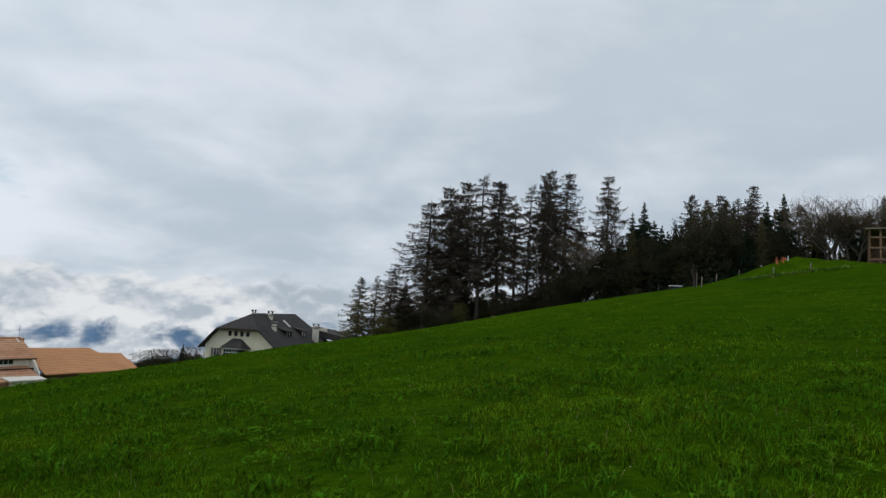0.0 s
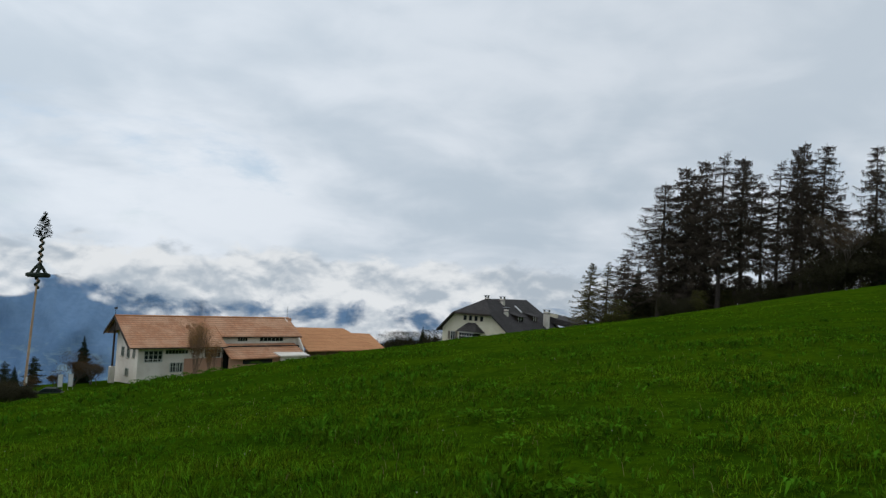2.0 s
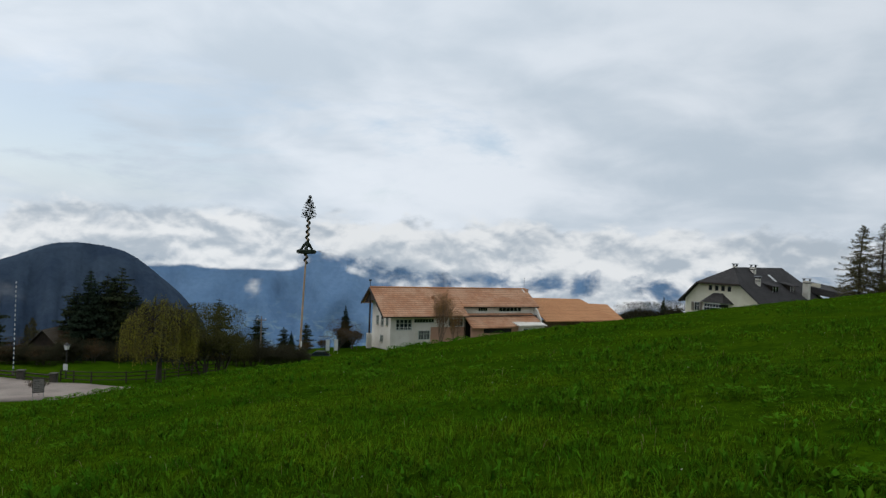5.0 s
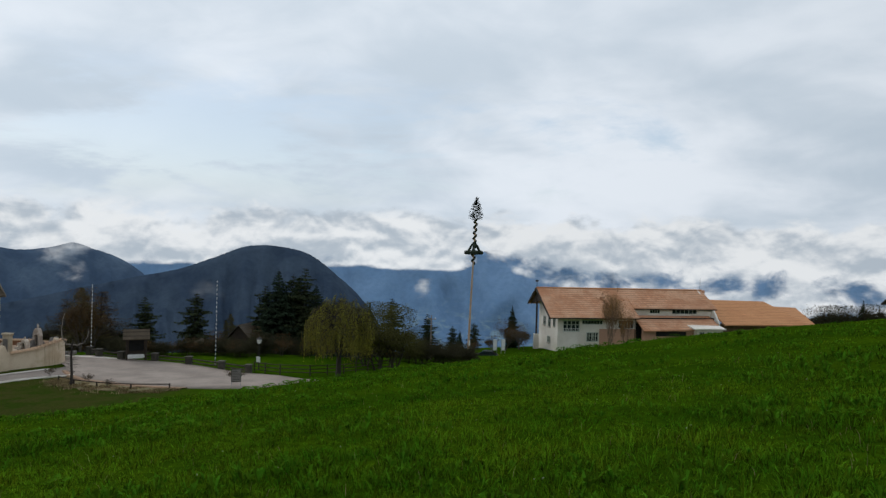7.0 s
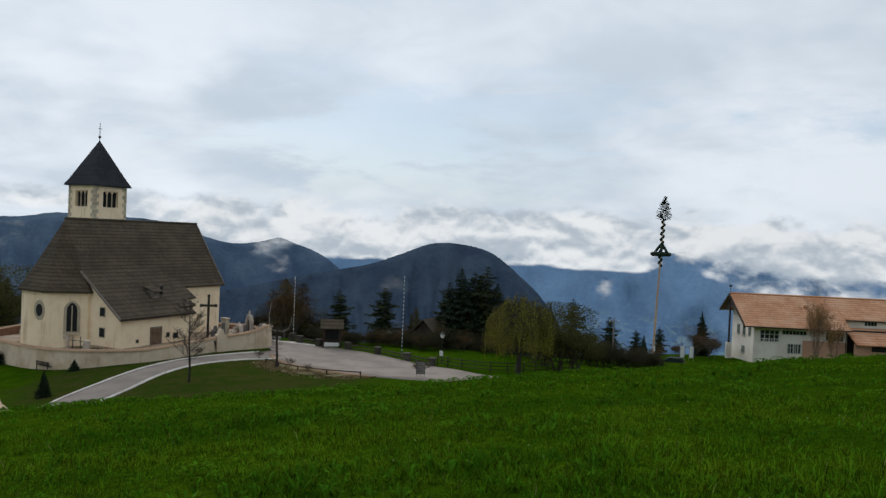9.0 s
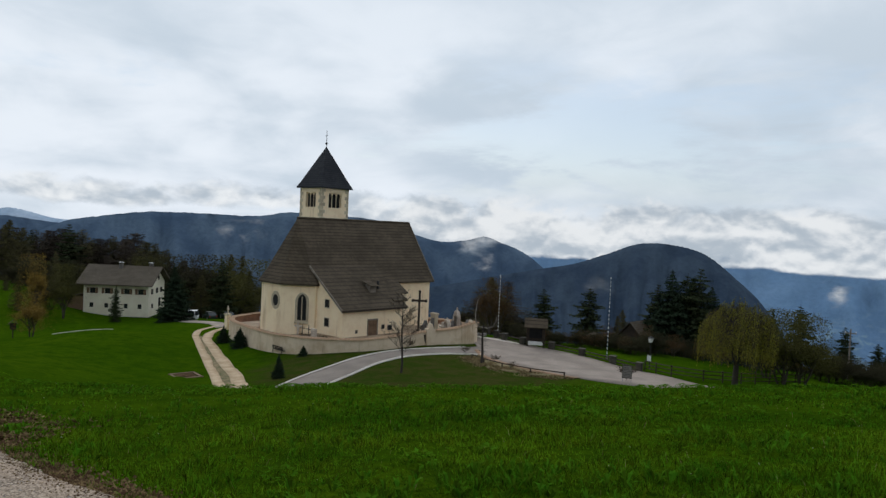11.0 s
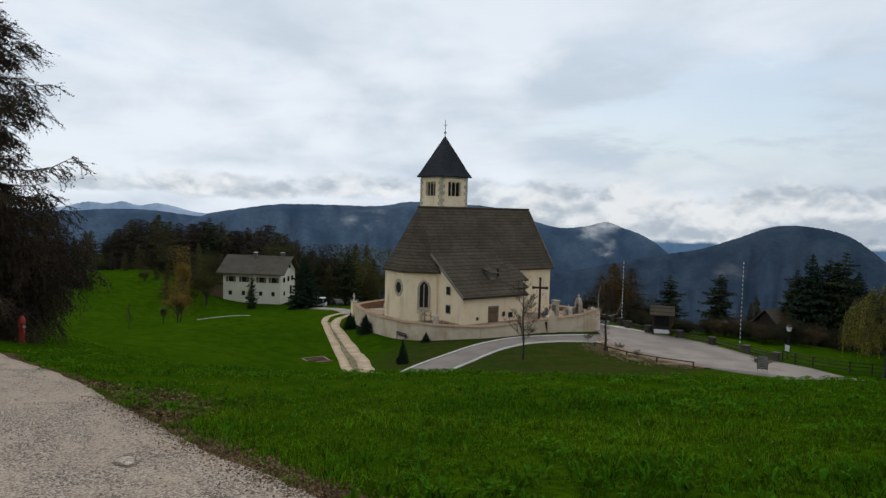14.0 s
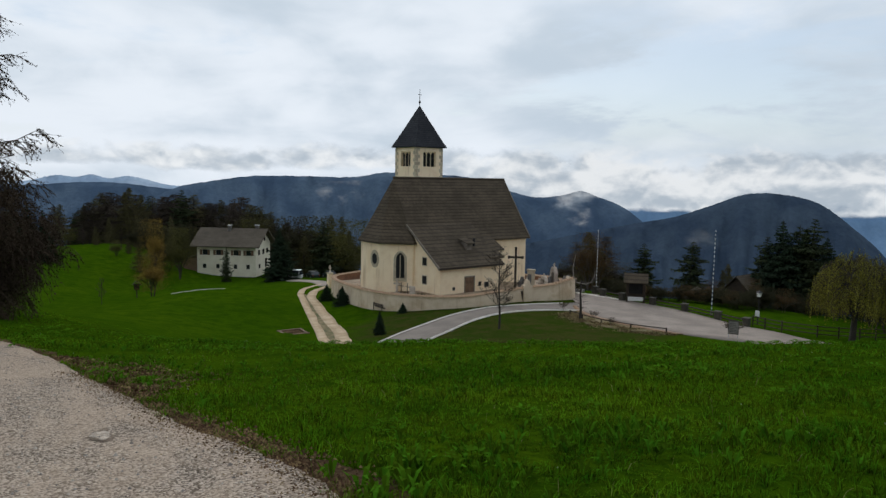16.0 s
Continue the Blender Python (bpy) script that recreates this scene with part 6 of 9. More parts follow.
def trunk_mesh(h, r, lean=0.02, sides=7):
    pts, rad = [], []
    for i in range(9):
        s = i / 8
        pts.append((math.sin(s * 3.1) * lean * h, math.sin(s * 2.3 + 1) * lean * h * 0.6 - math.sin(1.0) * lean * h * 0.6, h * s - 0.4 * (i == 0)))
        rad.append(r * (1.0 - s) ** 0.85 + 0.02 + (0.25 * r if i == 0 else 0))
    return pts, rad


def conifer(seed, kind):
    """A conifer 20 m high, to be scaled: 'larch' with bare hanging twigs, 'spruce' with dense sprays."""
    random.seed(seed)
    h = 20.0
    pts, rad = trunk_mesh(h, 0.30, 0.012 if kind in ("spruce", "pine") else 0.02)
    tree = thing({"spruce": "spruce_tree", "pine": "fir_tree"}.get(kind, "larch_tree"), "", "tree", Matrix.Identity(4))
    part("trunk", rod(pts, rad, 7), M_bark, tree)
    tw = Twigs()
    stems = [Vector(p) for p in pts]

    def stem_at(z):
        s = max(0.0, min(7.999, z / h * 8))
        i = int(s)
        return stems[i].lerp(stems[i + 1], s - i)

    low = {"larch": 0.20, "larch_full": 0.08, "spruce": 0.04, "pine": 0.07, "thin": 0.35}[kind]
    needles = kind in ("spruce", "pine")
    z = h * low
    while z < h * 0.99:
        s = (z / h - low) / (1 - low)
        if kind == "pine":
            reach = 4.7 * (1 - s) ** 0.62 * (0.75 + 0.25 * math.sin(z * 1.9)) + 0.15
            count, droop, lift = random.randint(5, 6), 0.30, 0.16
        elif kind == "spruce":
            reach = 5.6 * (1 - s) ** 1.0 + 0.1
            count, droop, lift = random.randint(6, 8), 0.35, 0.12
        else:
            reach = (5.3 * (1 - s) ** (0.85 if kind == "larch_full" else 0.60) * (0.72 + 0.28 * min(1, s * 3)) + 0.12)
            count, droop, lift = random.randint(5, 6), 0.48, 0.24
        a0 = random.random() * 6.28
        for k in range(count):
            if needles:
                pass
            elif random.random() < (0.10 if kind == "larch_full" else 0.12 + 0.25 * max(0.0, 1 - s * 2.2)):
                continue
            a = a0 + k * 6.28 / count + random.uniform(-0.4, 0.4)
            ln = reach * (random.uniform(0.6, 1.1) if needles else random.uniform(0.45, 1.2)) * (1.25 if random.random() < 0.08 else 1.0)
            d = Vector((math.cos(a), math.sin(a), random.uniform(-0.22, 0.10) + 0.30 * s))
            line = curve_pts(stem_at(z + random.uniform(-0.2, 0.2)), d, ln, droop * random.uniform(0.6, 1.3), lift * random.uniform(0.3, 1.2))
            for i in range(4):
                r = (0.085 if needles else 0.052) * (ln / 4 + 0.25)
                tw.limb(line[i], line[i + 1], r * (1 - i / 4) + 0.012, r * (1 - (i + 1) / 4) + 0.008)
            side = Vector((-math.sin(a), math.cos(a), 0))
            n = int(ln * 17) + 5 if needles else int(ln * 15) + 5
            for j in range(n):
                t = random.uniform(0.12, 1.0) * 3.999
                p = line[int(t)].lerp(line[int(t) + 1], t - int(t))
                if needles:
                    small = min(1.0, ln / 2.2)
                    w = ln * 0.26 * (1.15 - t / 4) + 0.22 * small
                    q = p + side * random.uniform(-w, w) + d * random.uniform(0, 0.4) * small + Vector((0, 0, random.uniform(-0.5, 0.05) * small))
                    c = p + Vector((0, 0, 0.04))
                    wide = (q - c).cross(Vector((0, 0, 1))).normalized() * 0.13 * (0.4 + 0.6 * small)
                    tw.quad(c + wide * 0.4, q + wide, q + (q - c) * 0.25 - Vector((0, 0, 0.12)), q - wide)
                else:
                    w = ln * 0.20 * (1.2 - t / 4) + 0.22
                    q = p + side * random.uniform(-w, w) + d * random.uniform(-0.1, 0.35)
                    tw.tri(p, q + Vector((0.02, 0.02, 0.03)), q - Vector((0.02, 0.02, 0.03)))
                    for g in range(2):
                        u0 = p.lerp(q, random.uniform(0.3, 1.0))
                        tip = u0 + Vector((random.uniform(-0.2, 0.2), random.uniform(-0.2, 0.2), -random.uniform(0.15, 0.75)))
                        tw.tri(u0 + Vector((0.022, 0, 0)), u0 - Vector((0.022, 0, 0)), tip)
                        tw.tuft(u0.lerp(tip, random.random()), random.uniform(0.035, 0.08), 1.8)
        z += (0.62 if kind == "pine" else 0.42 if kind == "spruce" else 0.52) * random.uniform(0.7, 1.3) * (1.0 if kind != "thin" else 1.3)
    mat = {"larch": M_larch, "larch_full": M_larch_green, "spruce": M_spruce, "pine": M_pine, "thin": M_larch}[kind]
    crown = new("crown", make_mesh("crown", tw.v, tw.f, mat))
    crown.parent = tree
    return tree


def broadleaf(seed, kind):
    """A broad tree or shrub 8 m high, to be scaled."""
    random.seed(seed)
    h = 8.0
    names = {"ochre": "young_tree", "olive": "broadleaf_tree", "bare": "bare_tree", "birch": "birch_tree", "russet": "budding_tree", "thicket": "thicket"}
    tree = thing(names[kind], "", "tree" if kind != "thicket" else "shrub", Matrix.Identity(4))
    wood, leaves = Twigs(), Twigs()
    stems = {"ochre": 2, "olive": 3, "bare": 1, "birch": 4, "russet": 2, "thicket": 6}[kind]
    tips = []
    depth = 6 if kind == "bare" else 5 if kind == "birch" else 4

    def grow(p, d, ln, r, level):
        d = d.normalized()
        mid = p + d * ln * 0.5 + Vector((random.gauss(0, 0.05), random.gauss(0, 0.05), 0)) * ln
        end = mid + (d + Vector((random.gauss(0, 0.14), random.gauss(0, 0.14), 0.06))).normalized() * ln * 0.5
        wood.limb(p, mid, r, r * 0.85)
        wood.limb(mid, end, r * 0.85, r * 0.66)
        if level >= depth:
            tips.append((mid, end))
            return
        for k in range(random.randint(2, 4) if level else random.randint(4, 6)):
            spread = {"bare": 0.66, "birch": 0.36}.get(kind, 0.6)
            a = random.random() * 6.28
            nd = (d + Vector((math.cos(a) * spread, math.sin(a) * spread, random.uniform(-0.1, 0.45)))).normalized()
            start = mid.lerp(end, random.uniform(0.0, 1.0)) if level else p.lerp(end, random.uniform(0.55, 1.0))
            grow(start, nd, ln * random.uniform(0.55, 0.82), r * (0.60 if kind == "bare" else 0.55), level + 1)

    for s in range(stems):
        a = random.random() * 6.28
        out = 0.0 if stems == 1 else random.uniform(0.1, 0.5) * (2.2 if kind == "thicket" else 1)
        d = Vector((math.cos(a) * out * 0.55, math.sin(a) * out * 0.55, 1))
        first = {"ochre": 1.9, "bare": 2.6, "birch": 2.8, "olive": 2.0, "russet": 2.3, "thicket": 1.8}[kind]
        grow(Vector((math.cos(a) * out * 0.6, math.sin(a) * out * 0.6, -0.25)), d, first, {"bare": 0.10, "birch": 0.06, "thicket": 0.07}.get(kind, 0.13), 0)
    n_leaf = {"ochre": 20, "olive": 22, "bare": 3, "birch": 8, "russet": 14, "thicket": 20}[kind]
    for mid, end in tips:
        for k in range(n_leaf):
            p = mid.lerp(end, random.uniform(0, 1.15)) + Vector((random.gauss(0, 0.22), random.gauss(0, 0.22), random.gauss(0, 0.18)))
            leaves.tuft(p, random.uniform(0.045, 0.105) if kind not in ("bare", "birch") else 0.045, 0.8)
    if kind in ("thicket", "russet", "olive", "ochre"):
        body = 5200 if kind in ("thicket", "olive") else 2600
        for k in range(body):
            a, u = random.random() * 6.28, random.random()
            hh = u * 5.2
            rr = math.sqrt(random.random()) * (2.6 - 1.1 * abs(u - 0.35)) * (1 + 0.25 * math.sin(a * 3 + seed) + 0.15 * math.sin(a * 7))
            leaves.tuft(Vector((math.cos(a) * rr, math.sin(a) * rr, (hh if kind == "thicket" else (0.9 if kind == "ochre" else 2.0) + hh))), random.uniform(0.045, 0.105), 0.8)
    bark = M_bark_rust if kind == "birch" else M_bark_pale if kind in ("bare", "russet") else M_bark
    t = new("trunk", make_mesh("trunk", wood.v, wood.f, bark))
    t.parent = tree
    mat = {"ochre": M_leaf_ochre, "olive": M_leaf_olive, "bare": M_leaf_brown, "birch": M_leaf_rust, "russet": M_leaf_brown, "thicket": M_leaf_dark}[kind]
    c = new("crown", make_mesh("crown", leaves.v, leaves.f, mat))
    c.parent = tree
    tree["tall"] = max(v[2] for v in leaves.v)
    return tree


def weeping_willow(seed):
    """A dome of long hanging switches on arching limbs, 8 m high, to be scaled."""
    random.seed(seed)
    tree = thing("willow_tree", "", "tree", Matrix.Identity(4))
    wood, leaves = Twigs(), Twigs()
    fork = Vector((0.1, 0.0, 2.0))
    wood.limb(Vector((0, 0, -0.4)), Vector((0.05, 0.03, 0.9)), 0.42, 0.31)
    wood.limb(Vector((0.05, 0.03, 0.9)), fork, 0.31, 0.28)
    limbs = []
    for k in range(9):
        a = k * 0.698 + random.uniform(-0.25, 0.25)
        out = random.uniform(1.1, 2.3)
        top = Vector((math.cos(a) * out, math.sin(a) * out, random.uniform(5.2, 6.9)))
        line = [fork, fork.lerp(top, 0.35) + Vector((0, 0, 0.5)), fork.lerp(top, 0.7) + Vector((0, 0, 0.45)), top]
        for i in range(3):
            wood.limb(line[i], line[i + 1], 0.15 - 0.04 * i, 0.11 - 0.04 * i)
        limbs.append(line)
    for k in range(1900):
        a, u = random.random() * 6.2832, math.sqrt(random.random())
        lump = 1 + 0.16 * math.sin(a * 3 + seed) + 0.10 * math.sin(a * 7 + 1) + random.gauss(0, 0.05)
        r = 3.25 * u * lump
        p = Vector((math.cos(a) * r, math.sin(a) * r, 7.7 - 0.19 * r * r - random.random() ** 1.5 * 2.2 + 0.45 * math.sin(a * 5) + 0.25 * math.sin(r * 5)))
        if k % 7 == 0:
            root = min((q for line in limbs for q in line[1:]), key=lambda q: (q - p).length)
            bow = root.lerp(p, 0.6) + Vector((0, 0, 0.35))
            wood.limb(root, bow, 0.035, 0.022)
            wood.limb(bow, p, 0.022, 0.010)
        drop = random.uniform(0.7, 4.2) * (0.5 + 0.5 * u)
        foot = 1.5 + 1.9 * random.random() + 0.5 * math.sin(a * 4 + 1)
        away = Vector((math.cos(a), math.sin(a), 0)) * random.uniform(0.05, 0.22)
        sway = Vector((random.gauss(0, 0.05), random.gauss(0, 0.05), 0))
        step, gone = 0.13, 0.0
        last = p
        while gone < drop:
            s = gone / drop
            q = p + away * math.sin(min(1.0, s * 2.2) * 1.57) + sway * s + Vector((0, 0, -gone))
            if q.z < foot:
                break
            leaves.tuft(q + Vector((random.gauss(0, 0.03), random.gauss(0, 0.03), 0)), random.uniform(0.05, 0.10), 1.5)
            last = q
            gone += step * random.uniform(0.7, 1.4)
        wood.tri(p + Vector((0.012, 0, 0)), p - Vector((0.012, 0, 0)), last)
    t = new("trunk", make_mesh("trunk", wood.v, wood.f, M_bark))
    t.parent = tree
    c = new("crown", make_mesh("crown", leaves.v, leaves.f, M_willow))
    c.parent = tree
    tree["tall"] = 8.0
    return tree


def young_tree(seed):
    """A leafless young tree 8 m high: a straight leader and many fine rising branches."""
    random.seed(seed)
    tree = thing("young_tree", "", "tree", Matrix.Identity(4))
    wood, buds = Twigs(), Twigs()
    spine = [Vector((0.08 * math.sin(k * 0.9), 0.08 * math.sin(k * 1.3 + 1), 8.0 * k / 8 - (0.3 if k == 0 else 0))) for k in range(9)]
    for k in range(8):
        wood.limb(spine[k], spine[k + 1], 0.11 * (1 - k / 8) + 0.015, 0.11 * (1 - (k + 1) / 8) + 0.012)

    def shoot(p, d, ln, r, level):
        q = p + d * ln * 0.5
        e = q + (d + Vector((random.gauss(0, 0.12), random.gauss(0, 0.12), 0.16))).normalized() * ln * 0.5
        wood.limb(p, q, r, r * 0.8)
        wood.limb(q, e, r * 0.8, r * 0.5)
        for g in range(int(ln * 4) + 1):
            buds.tuft(p.lerp(e, random.random()) + Vector((random.gauss(0, 0.03), random.gauss(0, 0.03), 0)), random.uniform(0.02, 0.04), 1.0)
        if level:
            for k in range(int(ln * 4.5) + 2):
                u = random.uniform(0.2, 1.9)
                nd = (d + Vector((random.gauss(0, 0.55), random.gauss(0, 0.55), random.uniform(-0.05, 0.5)))).normalized()
                shoot(p.lerp(q, u) if u < 1 else q.lerp(e, u - 1), nd, ln * random.uniform(0.25, 0.55), r * 0.6, level - 1)

    z = 1.7
    while z < 7.7:
        a = random.random() * 6.28
        s = (z - 1.7) / 6.0
        ln = (2.6 * (1 - s) ** 0.7 * min(1.0, 0.55 + s * 2.0) + 0.25) * random.uniform(0.7, 1.1)
        i = min(7, int(z))
        shoot(spine[i].lerp(spine[i + 1], z - i), Vector((math.cos(a) * 0.8, math.sin(a) * 0.8, random.uniform(0.45, 0.95))).normalized(), ln, 0.016, 2)
        z += random.uniform(0.15, 0.26)
    t = new("trunk", make_mesh("trunk", wood.v, wood.f, M_bark))
    t.parent = tree
    c = new("crown", make_mesh("crown", buds.v, buds.f, M_leaf_brown))
    c.parent = tree
    tree["tall"] = 8.3
    return tree


KINDS = {
    "young": [young_tree(47)],
    "larch": [conifer(11, "larch"), conifer(12, "larch"), conifer(13, "larch"), conifer(14, "thin")],
    "green_larch": [conifer(21, "larch_full"), conifer(22, "larch_full")],
    "spruce": [conifer(31, "spruce"), conifer(32, "spruce"), conifer(33, "spruce")],
    "pine": [conifer(35, "pine"), conifer(36, "pine")],
    "ochre": [broadleaf(45, "ochre")],
    "weeping": [weeping_willow(43)],
    "birch": [broadleaf(91, "birch"), broadleaf(92, "birch")],
    "olive": [broadleaf(51, "olive"), broadleaf(52, "olive")],
    "bare": [broadleaf(61, "bare"), broadleaf(62, "bare")],
    "russet": [broadleaf(71, "russet"), broadleaf(72, "russet")],
    "thicket": [broadleaf(81, "thicket"), broadleaf(82, "thicket")],
}
LABELS = {
    "larch": "tall larch with bare brown hanging twigs", "green_larch": "slender larch just breaking into bud", "spruce": "dense dark green spruce",
    "young": "leafless young tree with a straight leader and fine twigs", "pine": "broad olive-dark fir with gaps between its boughs", "ochre": "small round tree in ochre young leaf", "weeping": "weeping willow hung with fresh yellow-green switches", "birch": "slim birch with rusty buds", "olive": "broad tree in dull olive leaf", "bare": "leafless tree with fine grey branches",
    "russet": "shrubby tree with russet brown buds", "thicket": "dark tangled thicket of undergrowth",
}
used = set()


def plant(kind, az, r, top_el, width=1.0, variant=None, label="", z=None, spin=None, group=""):
    """Plants a tree at a bearing and distance, as high as the elevation of its top says."""
    x, y = polar(az, r)
    return plant_at(kind, x, y, None, width, variant, label, 1.6 + r * math.tan(radians(top_el)), spin, group, z)


def plant_at(kind, x, y, height, width=1.0, variant=None, label="", top=None, spin=None, group="", z=None):
    gz = ground_at(x, y) - 0.1 if z is None else z
    height = height or max(1.2, top - gz)
    protos = KINDS[kind]
    i = random.randrange(len(protos)) if variant is None else variant
    src = protos[i]
    tall = src["tall"] if "tall" in src else 20.0
    s = height / tall
    m = pose(x, y, gz, 0, 0, random.random() * 360 if spin is None else spin)
    made = copy_thing(src, m) if src.name in used else src
    used.add(src.name)
    made.matrix_basis = m @ Matrix.Diagonal((s * width, s * width, s, 1))
    return tagged(made, label or LABELS[kind], group=group)


random.seed(77)
G = "trees of the larch grove"
for az, r, el, kind, w in ((-11.8, 105, 2.6, "green_larch", 1.35), (-13.0, 107, 2.8, "green_larch", 1.2), (-14.3, 103, 3.5, "larch", 1.3), (-15.3, 104, 2.5, "spruce", 1.2),
                           (-16.9, 98, 9.0, "larch", 1.35), (-18.6, 99, 10.2, "larch", 1.0), (-20.0, 103, 10.7, "larch", 0.9), (-21.1, 97, 11.2, "larch", 0.95), (-22.75, 100, 10.9, "larch", 1.1),
                           (-25.0, 99, 10.6, "larch", 0.85), (-26.1, 102, 11.6, "larch", 0.8), (-26.7, 96, 11.9, "larch", 0.85), (-27.9, 98, 11.7, "larch", 0.95), (-31.0, 95, 11.4, "larch", 0.95),
                           (-19.3, 110, 9.6, "larch", 0.9), (-24.0, 108, 9.2, "larch", 0.9), (-28.9, 104, 8.2, "larch", 0.9), (-17.6, 108, 5.6, "green_larch", 0.9),
                           (-33.8, 98, 9.4, "spruce", 0.95), (-33.0, 101, 8.6, "spruce", 0.9), (-35.6, 100, 7.2, "spruce", 1.0), (-37.4, 96, 10.0, "larch", 0.9), (-38.4, 103, 9.6, "green_larch", 1.0), (-39.4, 98, 9.9, "larch", 0.9),
                           (-40.3, 102, 9.3, "spruce", 0.9), (-41.6, 95, 10.6, "larch", 0.9), (-42.6, 100, 9.4, "spruce", 0.85), (-43.7, 97, 9.9, "spruce", 1.0), (-44.7, 99, 8.9, "larch", 0.8), (-36.6, 106, 7.6, "spruce", 1.1),
                           (-49.9, 97, 9.6, "spruce", 0.95), (-51.6, 97, 10.6, "spruce", 1.0), (-48.0, 104, 8.0, "spruce", 1.0), (-53.5, 99, 10.0, "spruce", 1.0), (-46.0, 106, 8.3, "spruce", 1.0)):
    plant(kind, az, r, el, w, group=G)
for az, el, w in ((-46.2, 9.2, 1.5), (-47.6, 9.8, 1.6), (-47.0, 8.8, 1.6), (-46.9, 9.5, 1.4), (-48.2, 9.0, 1.4)):
    plant("bare", az, 92, el, w)
for i in range(20):  # undergrowth at the foot of the grove
    az = -13.5 - i * 0.93 + random.uniform(-0.4, 0.4)
    plant(random.choice(("thicket", "thicket", "thicket", "olive")), az, random.uniform(91, 100), random.uniform(-2.4, 0.4) + (-az - 14) * 0.17, random.uniform(0.7, 1.2), group="undergrowth of the grove")
for i in range(9):  # a second row further in
    plant(random.choice(("thicket", "thicket", "spruce")), -16.0 - i * 1.6, random.uniform(103, 110), random.uniform(0.2, 1.6) + i * 0.22, random.uniform(1.0, 1.5), group="undergrowth of the grove")
for az, el, k in ((-37.9, 8.9, "green_larch"), (-38.8, 9.4, "green_larch"), (-39.8, 9.5, "green_larch"), (-40.7, 9.6, "green_larch"), (-41.4, 9.2, "larch"), (-42.3, 8.8, "green_larch"), (-34.6, 8.0, "spruce"), (-32.2, 6.4, "spruce"), (-43.2, 8.8, "green_larch"), (-45.2, 8.4, "green_larch"), (-49.0, 8.6, "spruce"), (-38.3, 8.0, "spruce"), (-40.2, 8.2, "spruce"), (-42.0, 7.8, "spruce")):
    plant(k, az, 101 + (az * 7) % 5, el, 1.35, group=G)
for i in range(38):
    az = -32.0 - i * 0.5 + random.uniform(-0.3, 0.3)
    plant(random.choice(("thicket", "spruce", "green_larch", "green_larch")) if az < -45 or i % 3 else "spruce", az, random.uniform(92, 98), random.uniform(5.6, 8.4) if az > -45 else random.uniform(5.4, 6.8), random.uniform(0.8, 1.15), group="undergrowth of the grove")
plant("bare", -29.3, 94, 6.8, 1.0)
for az, el in ((-27.9, 3.9), (-28.7, 4.2), (-29.5, 4.5), (-30.3, 4.6), (-31.1, 5.0)):
    plant("thicket", az, 93 + (az * 3) % 4, el, 1.1, group="undergrowth of the grove")
for az, r, el, w, kind in ((-1.6, 150, -3.5, 1, "spruce"), (-0.6, 155, -3.4, 1, "spruce"), (0.4, 150, -3.4, 1, "thicket"), (1.2, 152, -3.2, 1, "spruce"), (2.2, 150, -3.6, 1.2, "thicket"), (3.2, 150, -3.7, 1.2, "thicket"), (4.2, 150, -4.0, 1.2, "russet"), (-2.6, 154, -4.0, 1, "spruce")):
    plant(kind, az, r, el, w, group="hedge trees behind the houses")

# round the forecourt and the lower meadow
for kind, az, r, el, w, v in (("green_larch", 58.4, 106, -3.9, 1.9, 0), ("larch", 57.2, 108, -4.2, 1.9, 1), ("larch", 59.4, 110, -4.7, 1.7, 2), ("pine", 54.2, 108, -4.7, 1.75, 0), ("pine", 50.6, 108, -4.3, 1.8, 1), ("green_larch", 48.1, 106, -5.9, 1.3, 0), ("green_larch", 48.4, 108, -6.4, 1.3, 1),
                              ("spruce", 44.5, 106, -2.5, 1.5, 2), ("pine", 42.5, 106, -2.4, 1.5, 0), ("pine", 43.5, 109, -2.8, 1.5, 1), ("spruce", 41.6, 110, -3.6, 1.6, 2), ("pine", 45.5, 108, -3.8, 1.6, 0), ("spruce", 43.0, 107, -3.0, 1.3, 1),
                              ("spruce", 37.4, 118, -4.9, 0.9, 0), ("pine", 35.7, 112, -4.5, 1.6, 1), ("pine", 32.8, 118, -5.8, 1.7, 0), ("pine", 30.8, 128, -6.7, 1.9, 0), ("pine", 29.1, 128, -6.3, 1.8, 1),
                              ("spruce", 26.05, 130, -4.85, 0.9, 2), ("spruce", 30.2, 150, -7.0, 1.0, 1)):
    plant(kind, az, r, el, w, v)
plant_at("weeping", -48.4, 58.0, None, 1.0, 0, "", 1.6 - 75.3 * math.tan(radians(4.55)), 20)
for az, r, el, w, k in ((36.6, 83, -4.9, 1.15, "olive"), (35.4, 86, -5.2, 1.25, "olive"), (37.6, 88, -5.5, 1.25, "olive"), (38.6, 92, -6.4, 1.1, "olive"), (34.2, 96, -7.2, 1.1, "olive")):
    plant(k, az, r, el, w)
